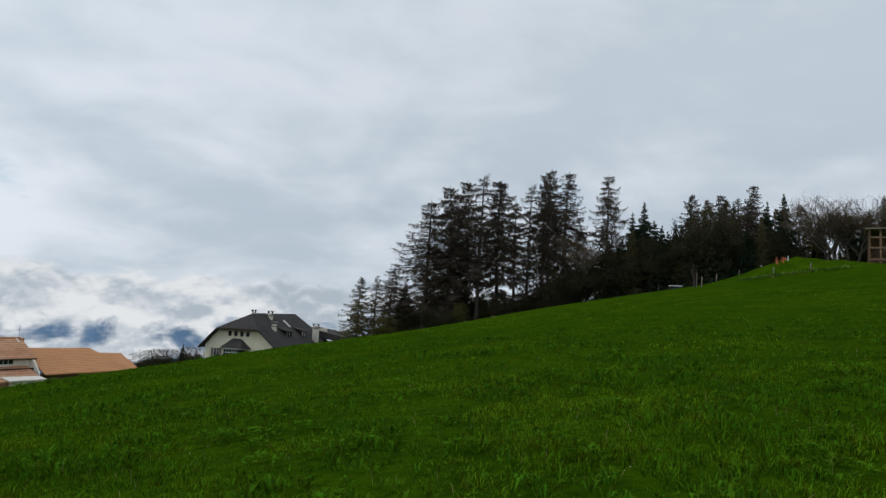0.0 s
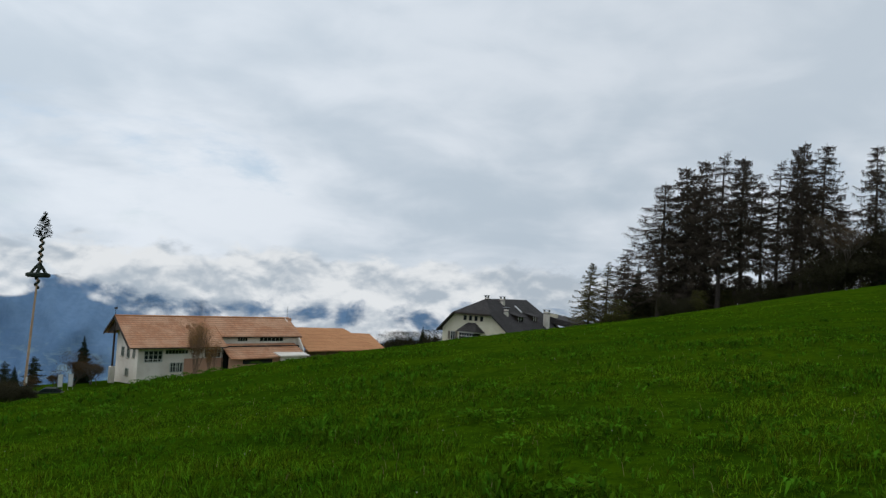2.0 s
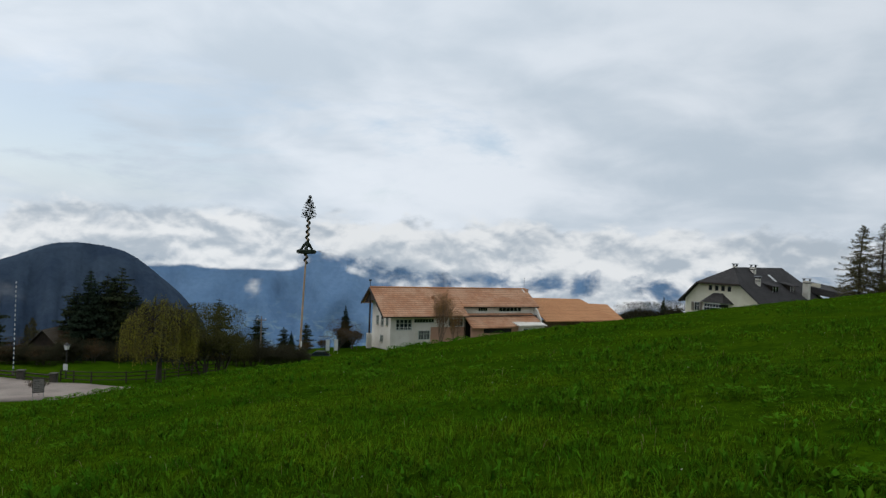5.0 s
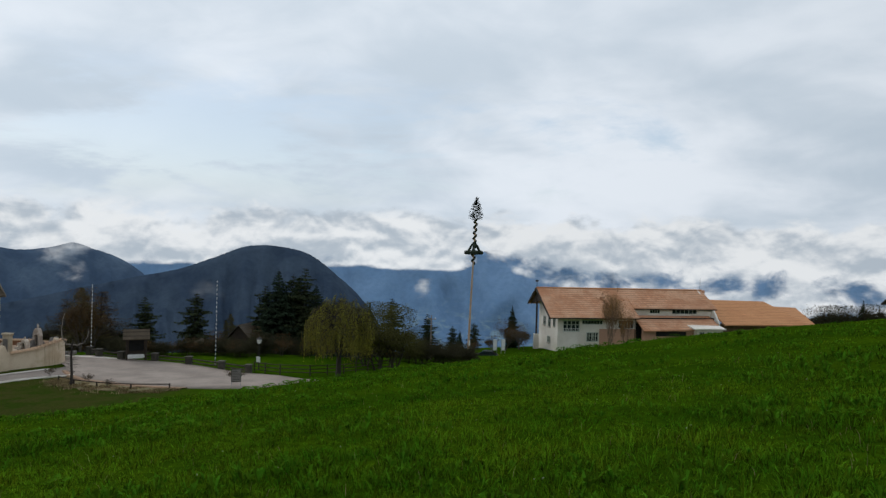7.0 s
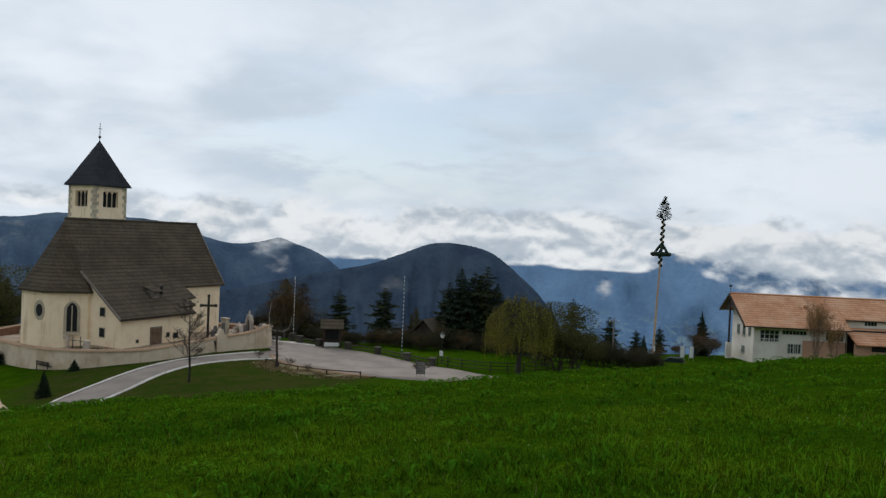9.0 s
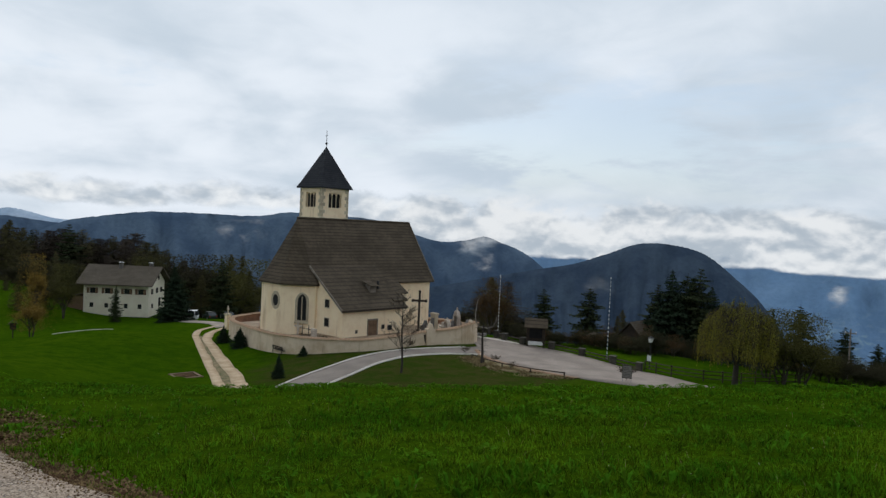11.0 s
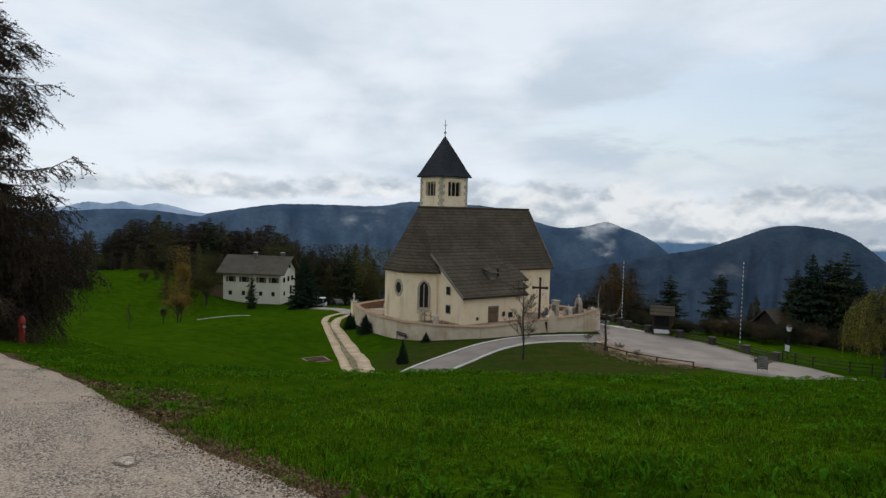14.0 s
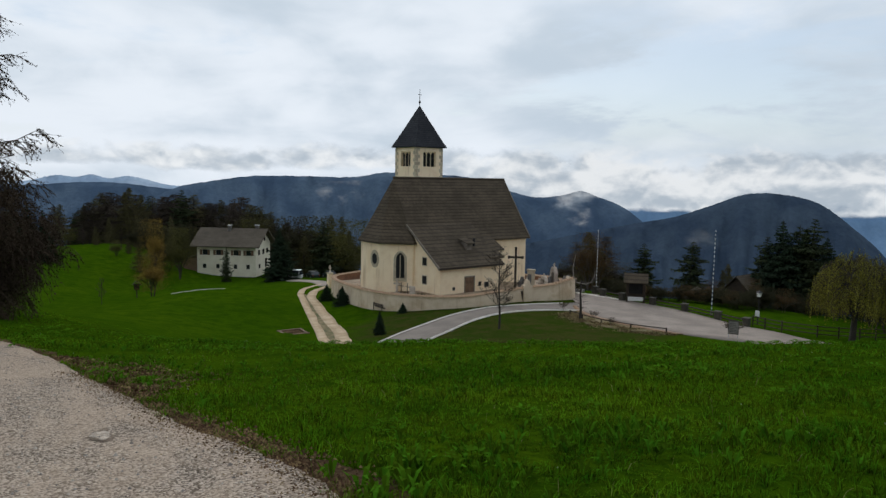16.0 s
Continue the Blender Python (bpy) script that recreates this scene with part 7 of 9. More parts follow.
for az, r, el, w, k in ((31.9, 104, -8.0, 1.6, "russet"), (31.0, 105, -8.3, 1.8, "russet"), (30.2, 106, -8.1, 1.6, "russet"), (29.0, 120, -7.6, 1.5, "russet"), (26.6, 124, -6.0, 1.3, "russet"), (25.4, 126, -6.3, 1.2, "russet"),
                        (27.6, 122, -7.3, 1.3, "russet"), (33.0, 108, -8.2, 1.5, "thicket"), (58.3, 103, -4.0, 0.75, "russet"), (57.6, 104, -4.6, 0.75, "russet"), (49.2, 106, -7.2, 1.4, "russet"), (46.3, 100, -6.9, 1.0, "russet"), (56.0, 112, -6.5, 1.4, "thicket"), (59.5, 112, -6.3, 1.4, "thicket")):
    plant(k, az, r, el, w, group="shrubs below the forecourt")
for i in range(26):
    plant(random.choice(("thicket", "thicket", "olive", "russet")), 29.5 + i * 0.66 + random.uniform(-0.2, 0.2), random.uniform(95, 101), random.uniform(-8.6, -7.4), random.uniform(1.1, 1.6), group="shrubs below the forecourt")
for i in range(16):
    plant(random.choice(("thicket", "thicket", "russet")), 46.5 + i * 0.95 + random.uniform(-0.2, 0.2), random.uniform(101, 106), random.uniform(-8.6, -7.6), random.uniform(1.1, 1.6), group="shrubs below the forecourt")
for i in range(15):  # low brown brush just behind the railing
    bx, by = polar(47.2 + i * 0.62 + random.uniform(-0.15, 0.15), random.uniform(92.5, 96.0))
    plant_at(random.choice(("thicket", "russet", "thicket")), bx, by, random.uniform(1.7, 2.7), random.uniform(1.3, 1.8), label="low brown brush behind the railing", group="brush behind the railing")
# ornamental and orchard trees
plant_at("young", -59.95, 27.5, 8.2, 1.1, 0, "slender leafless young tree on the grass slope", spin=40)
plant_at("spruce", -64.65, 17.4, 2.5, 1.05, 0, "small garden spruce on the slope", spin=10)
for x, y, hh in ((-96.7, 18.5, 2.5), (-90.5, 19.3, 2.7), (-75.4, 22.9, 1.3)):
    plant_at("spruce", x, y, hh, 1.9, 1, "clipped dark evergreen bush by the churchyard wall")
for x, y, hh in ((-68.6, 39.2, 1.2), (-72.6, 34.0, 1.3), (-50.8, 46.6, 1.8), (-59.0, 39.0, 1.0), (-63.0, 39.6, 1.1)):
    plant_at("bare", x, y, hh, 1.2, 1, "small leafless shrub on the verge")
plant_at("birch", *polar(18.45, 108.0), None, 0.62, 0, "slim russet birch standing before the guest house", 1.6 - 108.0 * math.tan(radians(2.75)), 0)
plant_at("birch", *polar(17.25, 110), None, 0.45, 1, "slim russet birch standing before the guest house", 1.6 - 110.0 * math.tan(radians(4.3)))
plant_at("bare", -51.5, 108.0, 3.4, 1.2, 1, "leafless shrub at the corner of the guest house", z=-15.8)
plant_at("bare", -50.0, 107.0, 3.0, 1.2, 0, "leafless shrub at the corner of the guest house", z=-15.8)
# round the farmhouse and the wood behind it
for az, r, el, kind, w in ((91.9, 152, -4.6, "green_larch", 1.1), (93.0, 155, -4.6, "green_larch", 1.2), (86.9, 151, -5.6, "pine", 1.2), (94.6, 168, -4.9, "olive", 1.3), (93.8, 172, -4.8, "green_larch", 1.4), (91.2, 160, -5.2, "thicket", 1.0)):
    plant(kind, az, r, el, w)
plant("ochre", 92.2, 111, -5.95, 0.95, 0)
plant("ochre", 92.1, 150, -3.3, 0.55, 0, "slender tree in ochre young leaf by the wood")
plant("olive", 90.25, 152, -4.0, 0.8, 0, "slender tree in olive young leaf by the wood")
plant("young", 95.6, 96, -7.4, 0.7, 0, "small leafless tree on the meadow")
plant("spruce", 82.9, 146, -3.9, 1.3, 0), plant("pine", 82.3, 152, -4.8, 1.5, 1), plant("pine", 79.5, 165, -3.5, 1.5, 0), plant("green_larch", 80.9, 170, -4.6, 1.6, 0), plant("olive", 78.4, 170, -4.4, 1.2, 1), plant("green_larch", 77.4, 172, -4.2, 1.5, 1)
for az, el in ((98.2, -2.4), (97.0, -2.7), (96.3, -2.2), (95.6, -1.7), (95.0, -1.5), (94.3, -1.6), (93.6, -1.3), (92.8, -1.5), (92.0, -1.7), (91.2, -1.6), (90.6, -1.9), (90.0, -1.2), (89.3, -1.6), (88.6, -2.2), (87.9, -2.1), (87.1, -2.0), (86.4, -2.2), (85.8, -1.8), (85.1, -2.3), (84.4, -2.3), (83.6, -2.8), (82.3, -3.6), (81.4, -4.2), (80.6, -4.0), (78.6, -4.4), (77.8, -4.6)):
    for back in (0, 1):
        plant(random.choice(("larch", "larch", "pine", "green_larch")), az + back * 0.35, random.uniform(200, 225) + back * 25, el + 0.22 - back * 0.3 + random.uniform(-0.25, 0.1), random.uniform(1.5, 2.1), group="trees of the wood behind the farmhouse")
for i in range(26):
    plant(random.choice(("thicket", "green_larch", "larch", "green_larch", "olive")), 98.5 - i * 0.85, random.uniform(186, 198), random.uniform(-4.3, -3.0), random.uniform(1.0, 1.4), group="shrubs at the wood's edge")
for az, r, el in ((100.2, 150, -2.0), (101.2, 148, -1.6), (102.3, 150, -1.9), (103.4, 146, -1.4), (99.2, 155, -2.6), (104.6, 150, -1.0)):
    plant(random.choice(("larch", "spruce")), az, r, el, 1.1, group="trees of the wood behind the farmhouse")


def near_larch():
    """The big larch by the track, its long boughs hanging out over the meadow."""
    random.seed(404)
    x, y = polar(105.6, 33.0)
    z = ground_at(x, y)
    tree = thing("larch_tree", "big old larch with long drooping bare boughs beside the track", "tree", pose(x, y, z))
    h = 14.0
    pts, rad = trunk_mesh(h, 0.36, 0.01, 9)
    part("trunk", rod(pts, rad, 9), M_bark, tree)
    wood, tw = Twigs(), Twigs()

    def spray(p, d, ln, r, hang, level):
        """A shoot that bends, bears shorter shoots and is set with tiny knobs."""
        q = p + d * ln * 0.5
        e = q + (d + Vector((random.gauss(0, 0.25), random.gauss(0, 0.25), random.gauss(0.05, 0.2) - hang * 0.8))).normalized() * ln * 0.5
        wood.limb(p, q, r, r * 0.75)
        wood.limb(q, e, r * 0.75, r * 0.4)
        for g in range(int(ln * 8) + 2):
            u = random.random() * 2
            at = (p.lerp(q, u) if u < 1 else q.lerp(e, u - 1)) + Vector((random.gauss(0, 0.015), random.gauss(0, 0.015), random.gauss(0, 0.015)))
            tw.tuft(at, random.uniform(0.03, 0.065), 1.2)
        if level:
            for k in range(random.randint(3, 5)):
                nd = (d + Vector((random.gauss(0, 0.75), random.gauss(0, 0.75), random.gauss(0, 0.45) - hang))).normalized()
                u = random.uniform(0.3, 2.0)
                spray(p.lerp(q, u) if u < 1 else q.lerp(e, u - 1), nd, ln * random.uniform(0.35, 0.65), r * 0.55, hang, level - 1)

    zz = 1.2
    while zz < h - 0.3:
        s = zz / h
        reach = float(np.interp(zz, (1, 2.2, 4.6, 5.3, 6.4, 7.3, 8.4, 9.9, 11.4, 12.4, 14.0), (3.4, 4.3, 5.0, 3.4, 4.2, 2.4, 2.9, 3.1, 2.7, 1.5, 0.4)))
        low = max(0.0, 1 - zz / 7.0)
        count = random.randint(5, 7)
        a0 = random.random() * 6.28
        for k in range(count):
            a = a0 + k * 6.28 / count + random.uniform(-0.4, 0.4)
            ln = reach * random.uniform(0.55, 1.08)
            d = Vector((math.cos(a), math.sin(a), random.uniform(-0.2, 0.15) - 0.25 * low))
            line = curve_pts(Vector((0, 0, zz)), d, ln, random.uniform(0.1, 0.35), random.uniform(0.05, 0.3), 5)
            for i in range(5):
                r = 0.05 * (ln / 4 + 0.3)
                wood.limb(line[i], line[i + 1], r * (1 - i / 5) + 0.010, r * (1 - (i + 1) / 5) + 0.008)
            for j in range(int(ln * (9 + 15 * low)) + 5):
                t = random.uniform(0.15, 1.0) * 4.999
                p = line[int(t)].lerp(line[int(t) + 1], t - int(t))
                turn = random.choice((-1, 1)) * random.uniform(0.3, 1.2)
                nd = Vector((math.cos(a + turn), math.sin(a + turn), random.uniform(-1.0, 0.1) - 0.9 * low))
                spray(p, nd.normalized(), random.uniform(0.4, 1.0) + 0.6 * low, 0.013, 0.35 + 0.4 * low, 1)
        zz += random.uniform(0.30, 0.5)
    limbs = new("branchwork", make_mesh("branchwork", wood.v, wood.f, M_larch_dark))
    limbs.parent = tree
    crown = new("crown", make_mesh("crown", tw.v, tw.f, M_larch_dark))
    crown.parent = tree


near_larch()

# ---- things on the green and round the forecourt ----
def ground_pose(x, y, rz=0, dz=0.0):
    return pose(x, y, ground_at(x, y) + dz, 0, 0, rz)


def maypole():
    x, y = -52.15, 92.2
    m = ground_pose(x, y)
    top = 24.0
    lean = Vector((0.71, 0.45, 0)) * 0.85
    g = thing("maypole", "tall peeled maypole with fir garland, wreath and treetop", "maypole", m)

    def at(z):
        return Vector((0, 0, z)) + lean * (max(z, 0.0) / top) ** 1.3
    part("pole", rod([at(z) for z in (-0.5, 3, 6, 9, 12, 15, 18, 21)], [0.17, 0.16, 0.15, 0.14, 0.125, 0.11, 0.1, 0.08], 8), M_pole, g)
    turns = []
    for i in range(150):
        s = i / 149
        z = 14.3 + s * 6.6
        turns.append(at(z) + Vector((math.cos(s * 2 * math.pi * 8), math.sin(s * 2 * math.pi * 8), 0)) * 0.2)
    part("garland", rod(turns, 0.16, 5), M_garland, g)
    ring = [at(16.0) + Vector((math.cos(k * math.pi / 12), math.sin(k * math.pi / 12), 0)) * 1.15 for k in range(25)]
    part("wreath", rod(ring, 0.31, 6), M_garland, g)
    for k in range(6):
        a = k * math.pi / 3
        part("wreath_rope", rod([at(16.0) + Vector((math.cos(a), math.sin(a), 0)) * 1.1, at(16.9) + Vector((math.cos(a), math.sin(a), 0)) * 0.5, at(17.5)], [0.18, 0.20, 0.18], 5), M_garland, g)
    random.seed(9)
    tw = Twigs()
    z = 20.8
    while z < 24.0:
        reach = 0.95 * min(1.0, (24.1 - z) / 2.2) + 0.06
        for k in range(7):
            a = random.random() * 6.28
            end = at(z) + Vector((math.cos(a) * reach, math.sin(a) * reach, random.uniform(0.05, 0.4)))
            tw.limb(at(z), end, 0.025, 0.01)
            for j in range(9):
                p = at(z).lerp(end, random.uniform(0.2, 1.05))
                tw.tuft(p, random.uniform(0.07, 0.16), 0.8)
        z += 0.16
    c = new("treetop", make_mesh("treetop", tw.v, tw.f, M_garland))
    c.parent = g
    part("notice", box(0.16, 0.2, -0.2, 0.2, 2.2, 3.0), M_white, g, "small white notice board")


maypole()


def flagpole(x, y, h, mat):
    g = thing("flagpole", "slim flagpole striped white and blue", "flagpole", ground_pose(x, y), "flagpoles on the forecourt")
    part("foot", rod([(0, 0, -0.3), (0, 0, 0.5)], 0.14, 8), M_stone, g)
    n = int(h / 0.25)
    for i in range(n):
        part("stripe", rod([(0, 0, 0.5 + i * (h - 0.5) / n), (0, 0, 0.5 + (i + 1) * (h - 0.5) / n)], 0.05 - 0.015 * i / n, 6), M_white if i % 2 else mat, g)
    part("knob", rod([(0, 0, h), (0, 0, h + 0.2)], [0.1, 0.03], 6), M_metal, g)


flagpole(-82.6, 52.2, 8.2, M_wood_grey)
flagpole(-64.0, 55.4, 9.4, M_darkblue)


def notice_hut(x, y, rz):
    g = thing("notice_hut", "dark timber notice shelter with a small shingled roof", "shelter", ground_pose(x, y, rz) @ Matrix.Scale(1.12, 4))
    for sx in (-0.9, 0.9):
        for sy in (-0.5, 0.5):
            part("post", box(sx - 0.09, sx + 0.09, sy - 0.09, sy + 0.09, -0.3, 2.3), M_wood_dark, g)
    part("back_panel", box(-0.8, 0.8, 0.42, 0.48, 0.5, 2.25), M_wood_dark, g)
    part("board", box(-0.7, 0.7, 0.36, 0.4, 0.9, 2.0), M_dark, g)
    part("low_rail", box(-0.8, 0.8, -0.55, -0.45, 0.25, 0.65), M_white, g, "white painted low board")
    for s in (-1, 1):
        part("roof", slab([(-1.25, 0, 3.15), (1.25, 0, 3.15), (1.25, s * 0.95, 2.25), (-1.25, s * 0.95, 2.25)], 0.1), M_shingle, g)
    part("gable_board", solid([(-0.95, -0.6, 2.3), (-0.95, 0.6, 2.3), (-0.95, 0, 2.95), (-0.88, -0.6, 2.3), (-0.88, 0.6, 2.3), (-0.88, 0, 2.95)], [(0, 1, 2), (5, 4, 3), (0, 3, 4, 1), (1, 4, 5, 2), (2, 5, 3, 0)]), M_wood_dark, g)


notice_hut(-72.6, 51.4, 55)


def parapet():
    pts = [(-80.0, 50.4), (-77.2, 49.8), (-73.9, 50.4), (-70.6, 52.4), (-66.4, 53.7), (-61.6, 54.2), (-57.4, 54.2)]
    f = tagged(new("railing"), "low timber railing between squat stone posts", "railing")
    for x, y in pts:
        z = ground_at(x, y)
        part("stone_post", moved(box(-0.33, 0.33, -0.33, 0.33, -0.3, 0.85, bevel=0.05), Matrix.Translation((x, y, z)) @ rot_y(30)), M_darkstone, f)
        part("post_cap", moved(box(-0.39, 0.39, -0.39, 0.39, 0.853, 0.95, bevel=0.03), Matrix.Translation((x, y, z)) @ rot_y(30)), M_darkstone, f)
    for (xa, ya), (xb, yb) in zip(pts, pts[1:]):
        a, b = Vector((xa, ya, ground_at(xa, ya))), Vector((xb, yb, ground_at(xb, yb)))
        d = (b - a).normalized() * 0.55
        for h in (0.32, 0.68):
            part("rail", rod([a + d + Vector((0, 0, h)), b - d + Vector((0, 0, h))], 0.075, 6), M_wood_dark, f)


parapet()


def rail_fence(name, pts, label, rails, height, step, mat, rail_r=0.05):
    f = tagged(new(name), label, "fence")
    line = dense(pts, step, False)
    for p in line:
        part("post", rod([(p.x, p.y, ground_at(p.x, p.y) - 0.3), (p.x, p.y, ground_at(p.x, p.y) + height)], 0.07, 6), mat, f)
    for a, b in zip(line, line[1:]):
        for k in range(rails):
            h = height * (0.9 - 0.32 * k)
            part("rail", rod([(a.x, a.y, ground_at(a.x, a.y) + h), (b.x, b.y, ground_at(b.x, b.y) + h + random.uniform(-0.03, 0.03))], rail_r, 5), mat, f)


rail_fence("pasture_fence", [(-57.6, 55.2), (-54.0, 55.4), (-50.9, 56.6), (-49.6, 60.5), (-49.8, 65.0), (-50.4, 71.5)], "weathered timber rail fence along the lower meadow", 3, 1.15, 2.3, M_wood_dark)
rail_fence("verge_fence", [(-66.2, 38.7), (-63.2, 38.4), (-60.0, 38.6), (-56.5, 39.6), (-53.6, 41.4)], "low knee rail of dark poles above the grass slope", 1, 0.55, 2.6, M_wood_dark)


def info_board(x, y, rz):
    g = thing("info_board", "grey information board on two metal legs", "sign", ground_pose(x, y, rz) @ Matrix.Diagonal((0.75, 1, 0.95, 1)))
    for s in (-0.5, 0.5):
        part("leg", box(s - 0.03, s + 0.03, -0.03, 0.03, -0.3, 1.75), M_metal, g)
    part("panel", box(-0.58, 0.58, -0.07, -0.032, 0.5, 1.75, bevel=0.01), M_darkstone, g)
    part("sheet", box(-0.52, 0.52, -0.08, -0.0705, 0.58, 1.68), M_stone, g, "weathered grey printed sheet")
    for k in range(6):
        part("text_bar", box(-0.42, 0.42 - 0.12 * (k % 3), -0.085, -0.0805, 0.72 + k * 0.15, 0.76 + k * 0.15), M_black, g)


info_board(-49.4, 45.2, 47)


def lamp_post(x, y):
    g = thing("street_lamp", "black lamp post with a white lantern", "street lamp", ground_pose(x, y))
    part("post", rod([(0, 0, -0.3), (0, 0, 2.9)], [0.08, 0.05], 8), M_black, g)
    part("lantern", solid([(-0.13, -0.13, 2.95), (0.13, -0.13, 2.95), (0.13, 0.13, 2.95), (-0.13, 0.13, 2.95), (-0.2, -0.2, 3.4), (0.2, -0.2, 3.4), (0.2, 0.2, 3.4), (-0.2, 0.2, 3.4)], [(3, 2, 1, 0), (4, 5, 6, 7), (0, 1, 5, 4), (1, 2, 6, 5), (2, 3, 7, 6), (3, 0, 4, 7)]), M_white, g)
    part("lantern_cap", solid([(-0.26, -0.26, 3.4), (0.26, -0.26, 3.4), (0.26, 0.26, 3.4), (-0.26, 0.26, 3.4), (0, 0, 3.66)], [(3, 2, 1, 0), (0, 1, 4), (1, 2, 4), (2, 3, 4), (3, 0, 4)]), M_black, g)
    part("plate", box(-0.28, 0.28, -0.12, -0.08, 0.9, 1.5), M_white, g, "white sign plate")


lamp_post(-58.4, 56.6)


def pollard(x, y, rz):
    """A pollarded tree whose two arms curve up like a lyre."""
    g = thing("pollard_tree", "leafless pollarded tree with two upswept curved arms", "tree", ground_pose(x, y, rz))
    part("trunk", rod([(0, 0, -0.4), (0.05, 0, 1.2), (-0.04, 0.05, 2.6), (0.02, 0, 3.9)], [0.17, 0.12, 0.10, 0.08], 8), M_bark, g)
    random.seed(3)
    for s, wide, high in ((-1, 0.85, 2.9), (1, 1.35, 1.3)):
        pts = [Vector((s * wide * math.sin(k / 9 * (2.3 if s < 0 else 1.57)), 0.1 * math.sin(k), 3.75 + 0.07 * math.sin(k * 2.4) + high * (k / 9) ** 1.6 - 0.25 * math.sin(k / 9 * 3.1))) for k in range(10)]
        arm_part = part("arm", rod(pts, [0.062 - 0.004 * k for k in range(10)], 6), M_arm, g, "pale smooth upswept arm")
        tw = Twigs()
        for k in range(90):
            p = pts[random.randrange(1, 10)]
            e = p + Vector((random.gauss(0, 0.25), random.gauss(0, 0.25), random.uniform(-0.3, 0.5)))
            tw.limb(p, e, 0.016, 0.006)
        c = new("branchwork", make_mesh("branchwork", tw.v, tw.f, M_bark_pale))
        c.parent = arm_part
    tw = Twigs()
    for k in range(60):
        p = Vector((0, 0, random.uniform(1.2, 3.8)))
        a = random.random() * 6.28
        e = p + Vector((math.cos(a), math.sin(a), 0.1)) * random.uniform(0.3, 1.0)
        tw.limb(p, e, 0.016, 0.005)
    c = new("branchwork", make_mesh("branchwork", tw.v, tw.f, M_bark))
    c.parent = g


pollard(-63.0, 38.0, 60)


def hydrant(x, y):
    g = thing("hydrant", "red cast iron hydrant in the grass by the track", "hydrant", ground_pose(x, y, 30) @ Matrix.Diagonal((0.75, 0.75, 0.82, 1)))
    part("barrel", rod([(0, 0, -0.2), (0, 0, 0.05), (0, 0, 0.06), (0, 0, 0.85), (0, 0, 0.95)], [0.17, 0.17, 0.13, 0.125, 0.17], 12), M_red, g)
    part("cap", rod([(0, 0, 0.95), (0, 0, 1.08), (0, 0, 1.2), (0, 0, 1.26)], [0.17, 0.16, 0.1, 0.04], 12), M_red, g)
    for s in (-1, 1):
        part("outlet", rod([(s * 0.1, 0, 0.82), (s * 0.26, 0, 0.82)], 0.065, 8), M_red, g)
        part("outlet_cap", rod([(s * 0.262, 0, 0.82), (s * 0.31, 0, 0.82)], 0.075, 8), M_metal, g)


hydrant(-28.9, -6.2)


def wayside_cross(x, y):
    g = thing("wayside_cross", "small dark roofed wayside crucifix in the meadow", "cross", ground_pose(x, y, 95))
    part("post", box(-0.07, 0.07, -0.07, 0.07, -0.3, 2.1), M_wood_dark, g)
    part("back_board", sheet_prism([(-0.35, 1.2), (0.35, 1.2), (0.4, 2.1), (-0.4, 2.1)], Matrix.Translation((0, -0.02, 0)), 0.05), M_wood_dark, g)
    for s in (-1, 1):
        part("roof", slab([(0, -0.3, 2.55), (0, 0.25, 2.55), (s * 0.62, 0.25, 1.95), (s * 0.62, -0.3, 1.95)], 0.06), M_shingle, g)


wayside_cross(-112.5, -6.4)


def well_cover(x, y):
    g = thing("well_cover", "square of weathered timbers round a well cover", "well cover", ground_pose(x, y, 12))
    for k in range(4):
        part("beam", moved(box(-1.3, 1.3, 1.0, 1.25, -0.05, 0.12, bevel=0.02), rot_y(90 * k)), M_wood_brown, g)
    part("lid", box(-0.8, 0.8, -0.8, 0.8, -0.1, 0.08, bevel=0.03), M_earth, g)


well_cover(-72.2, 10.4)


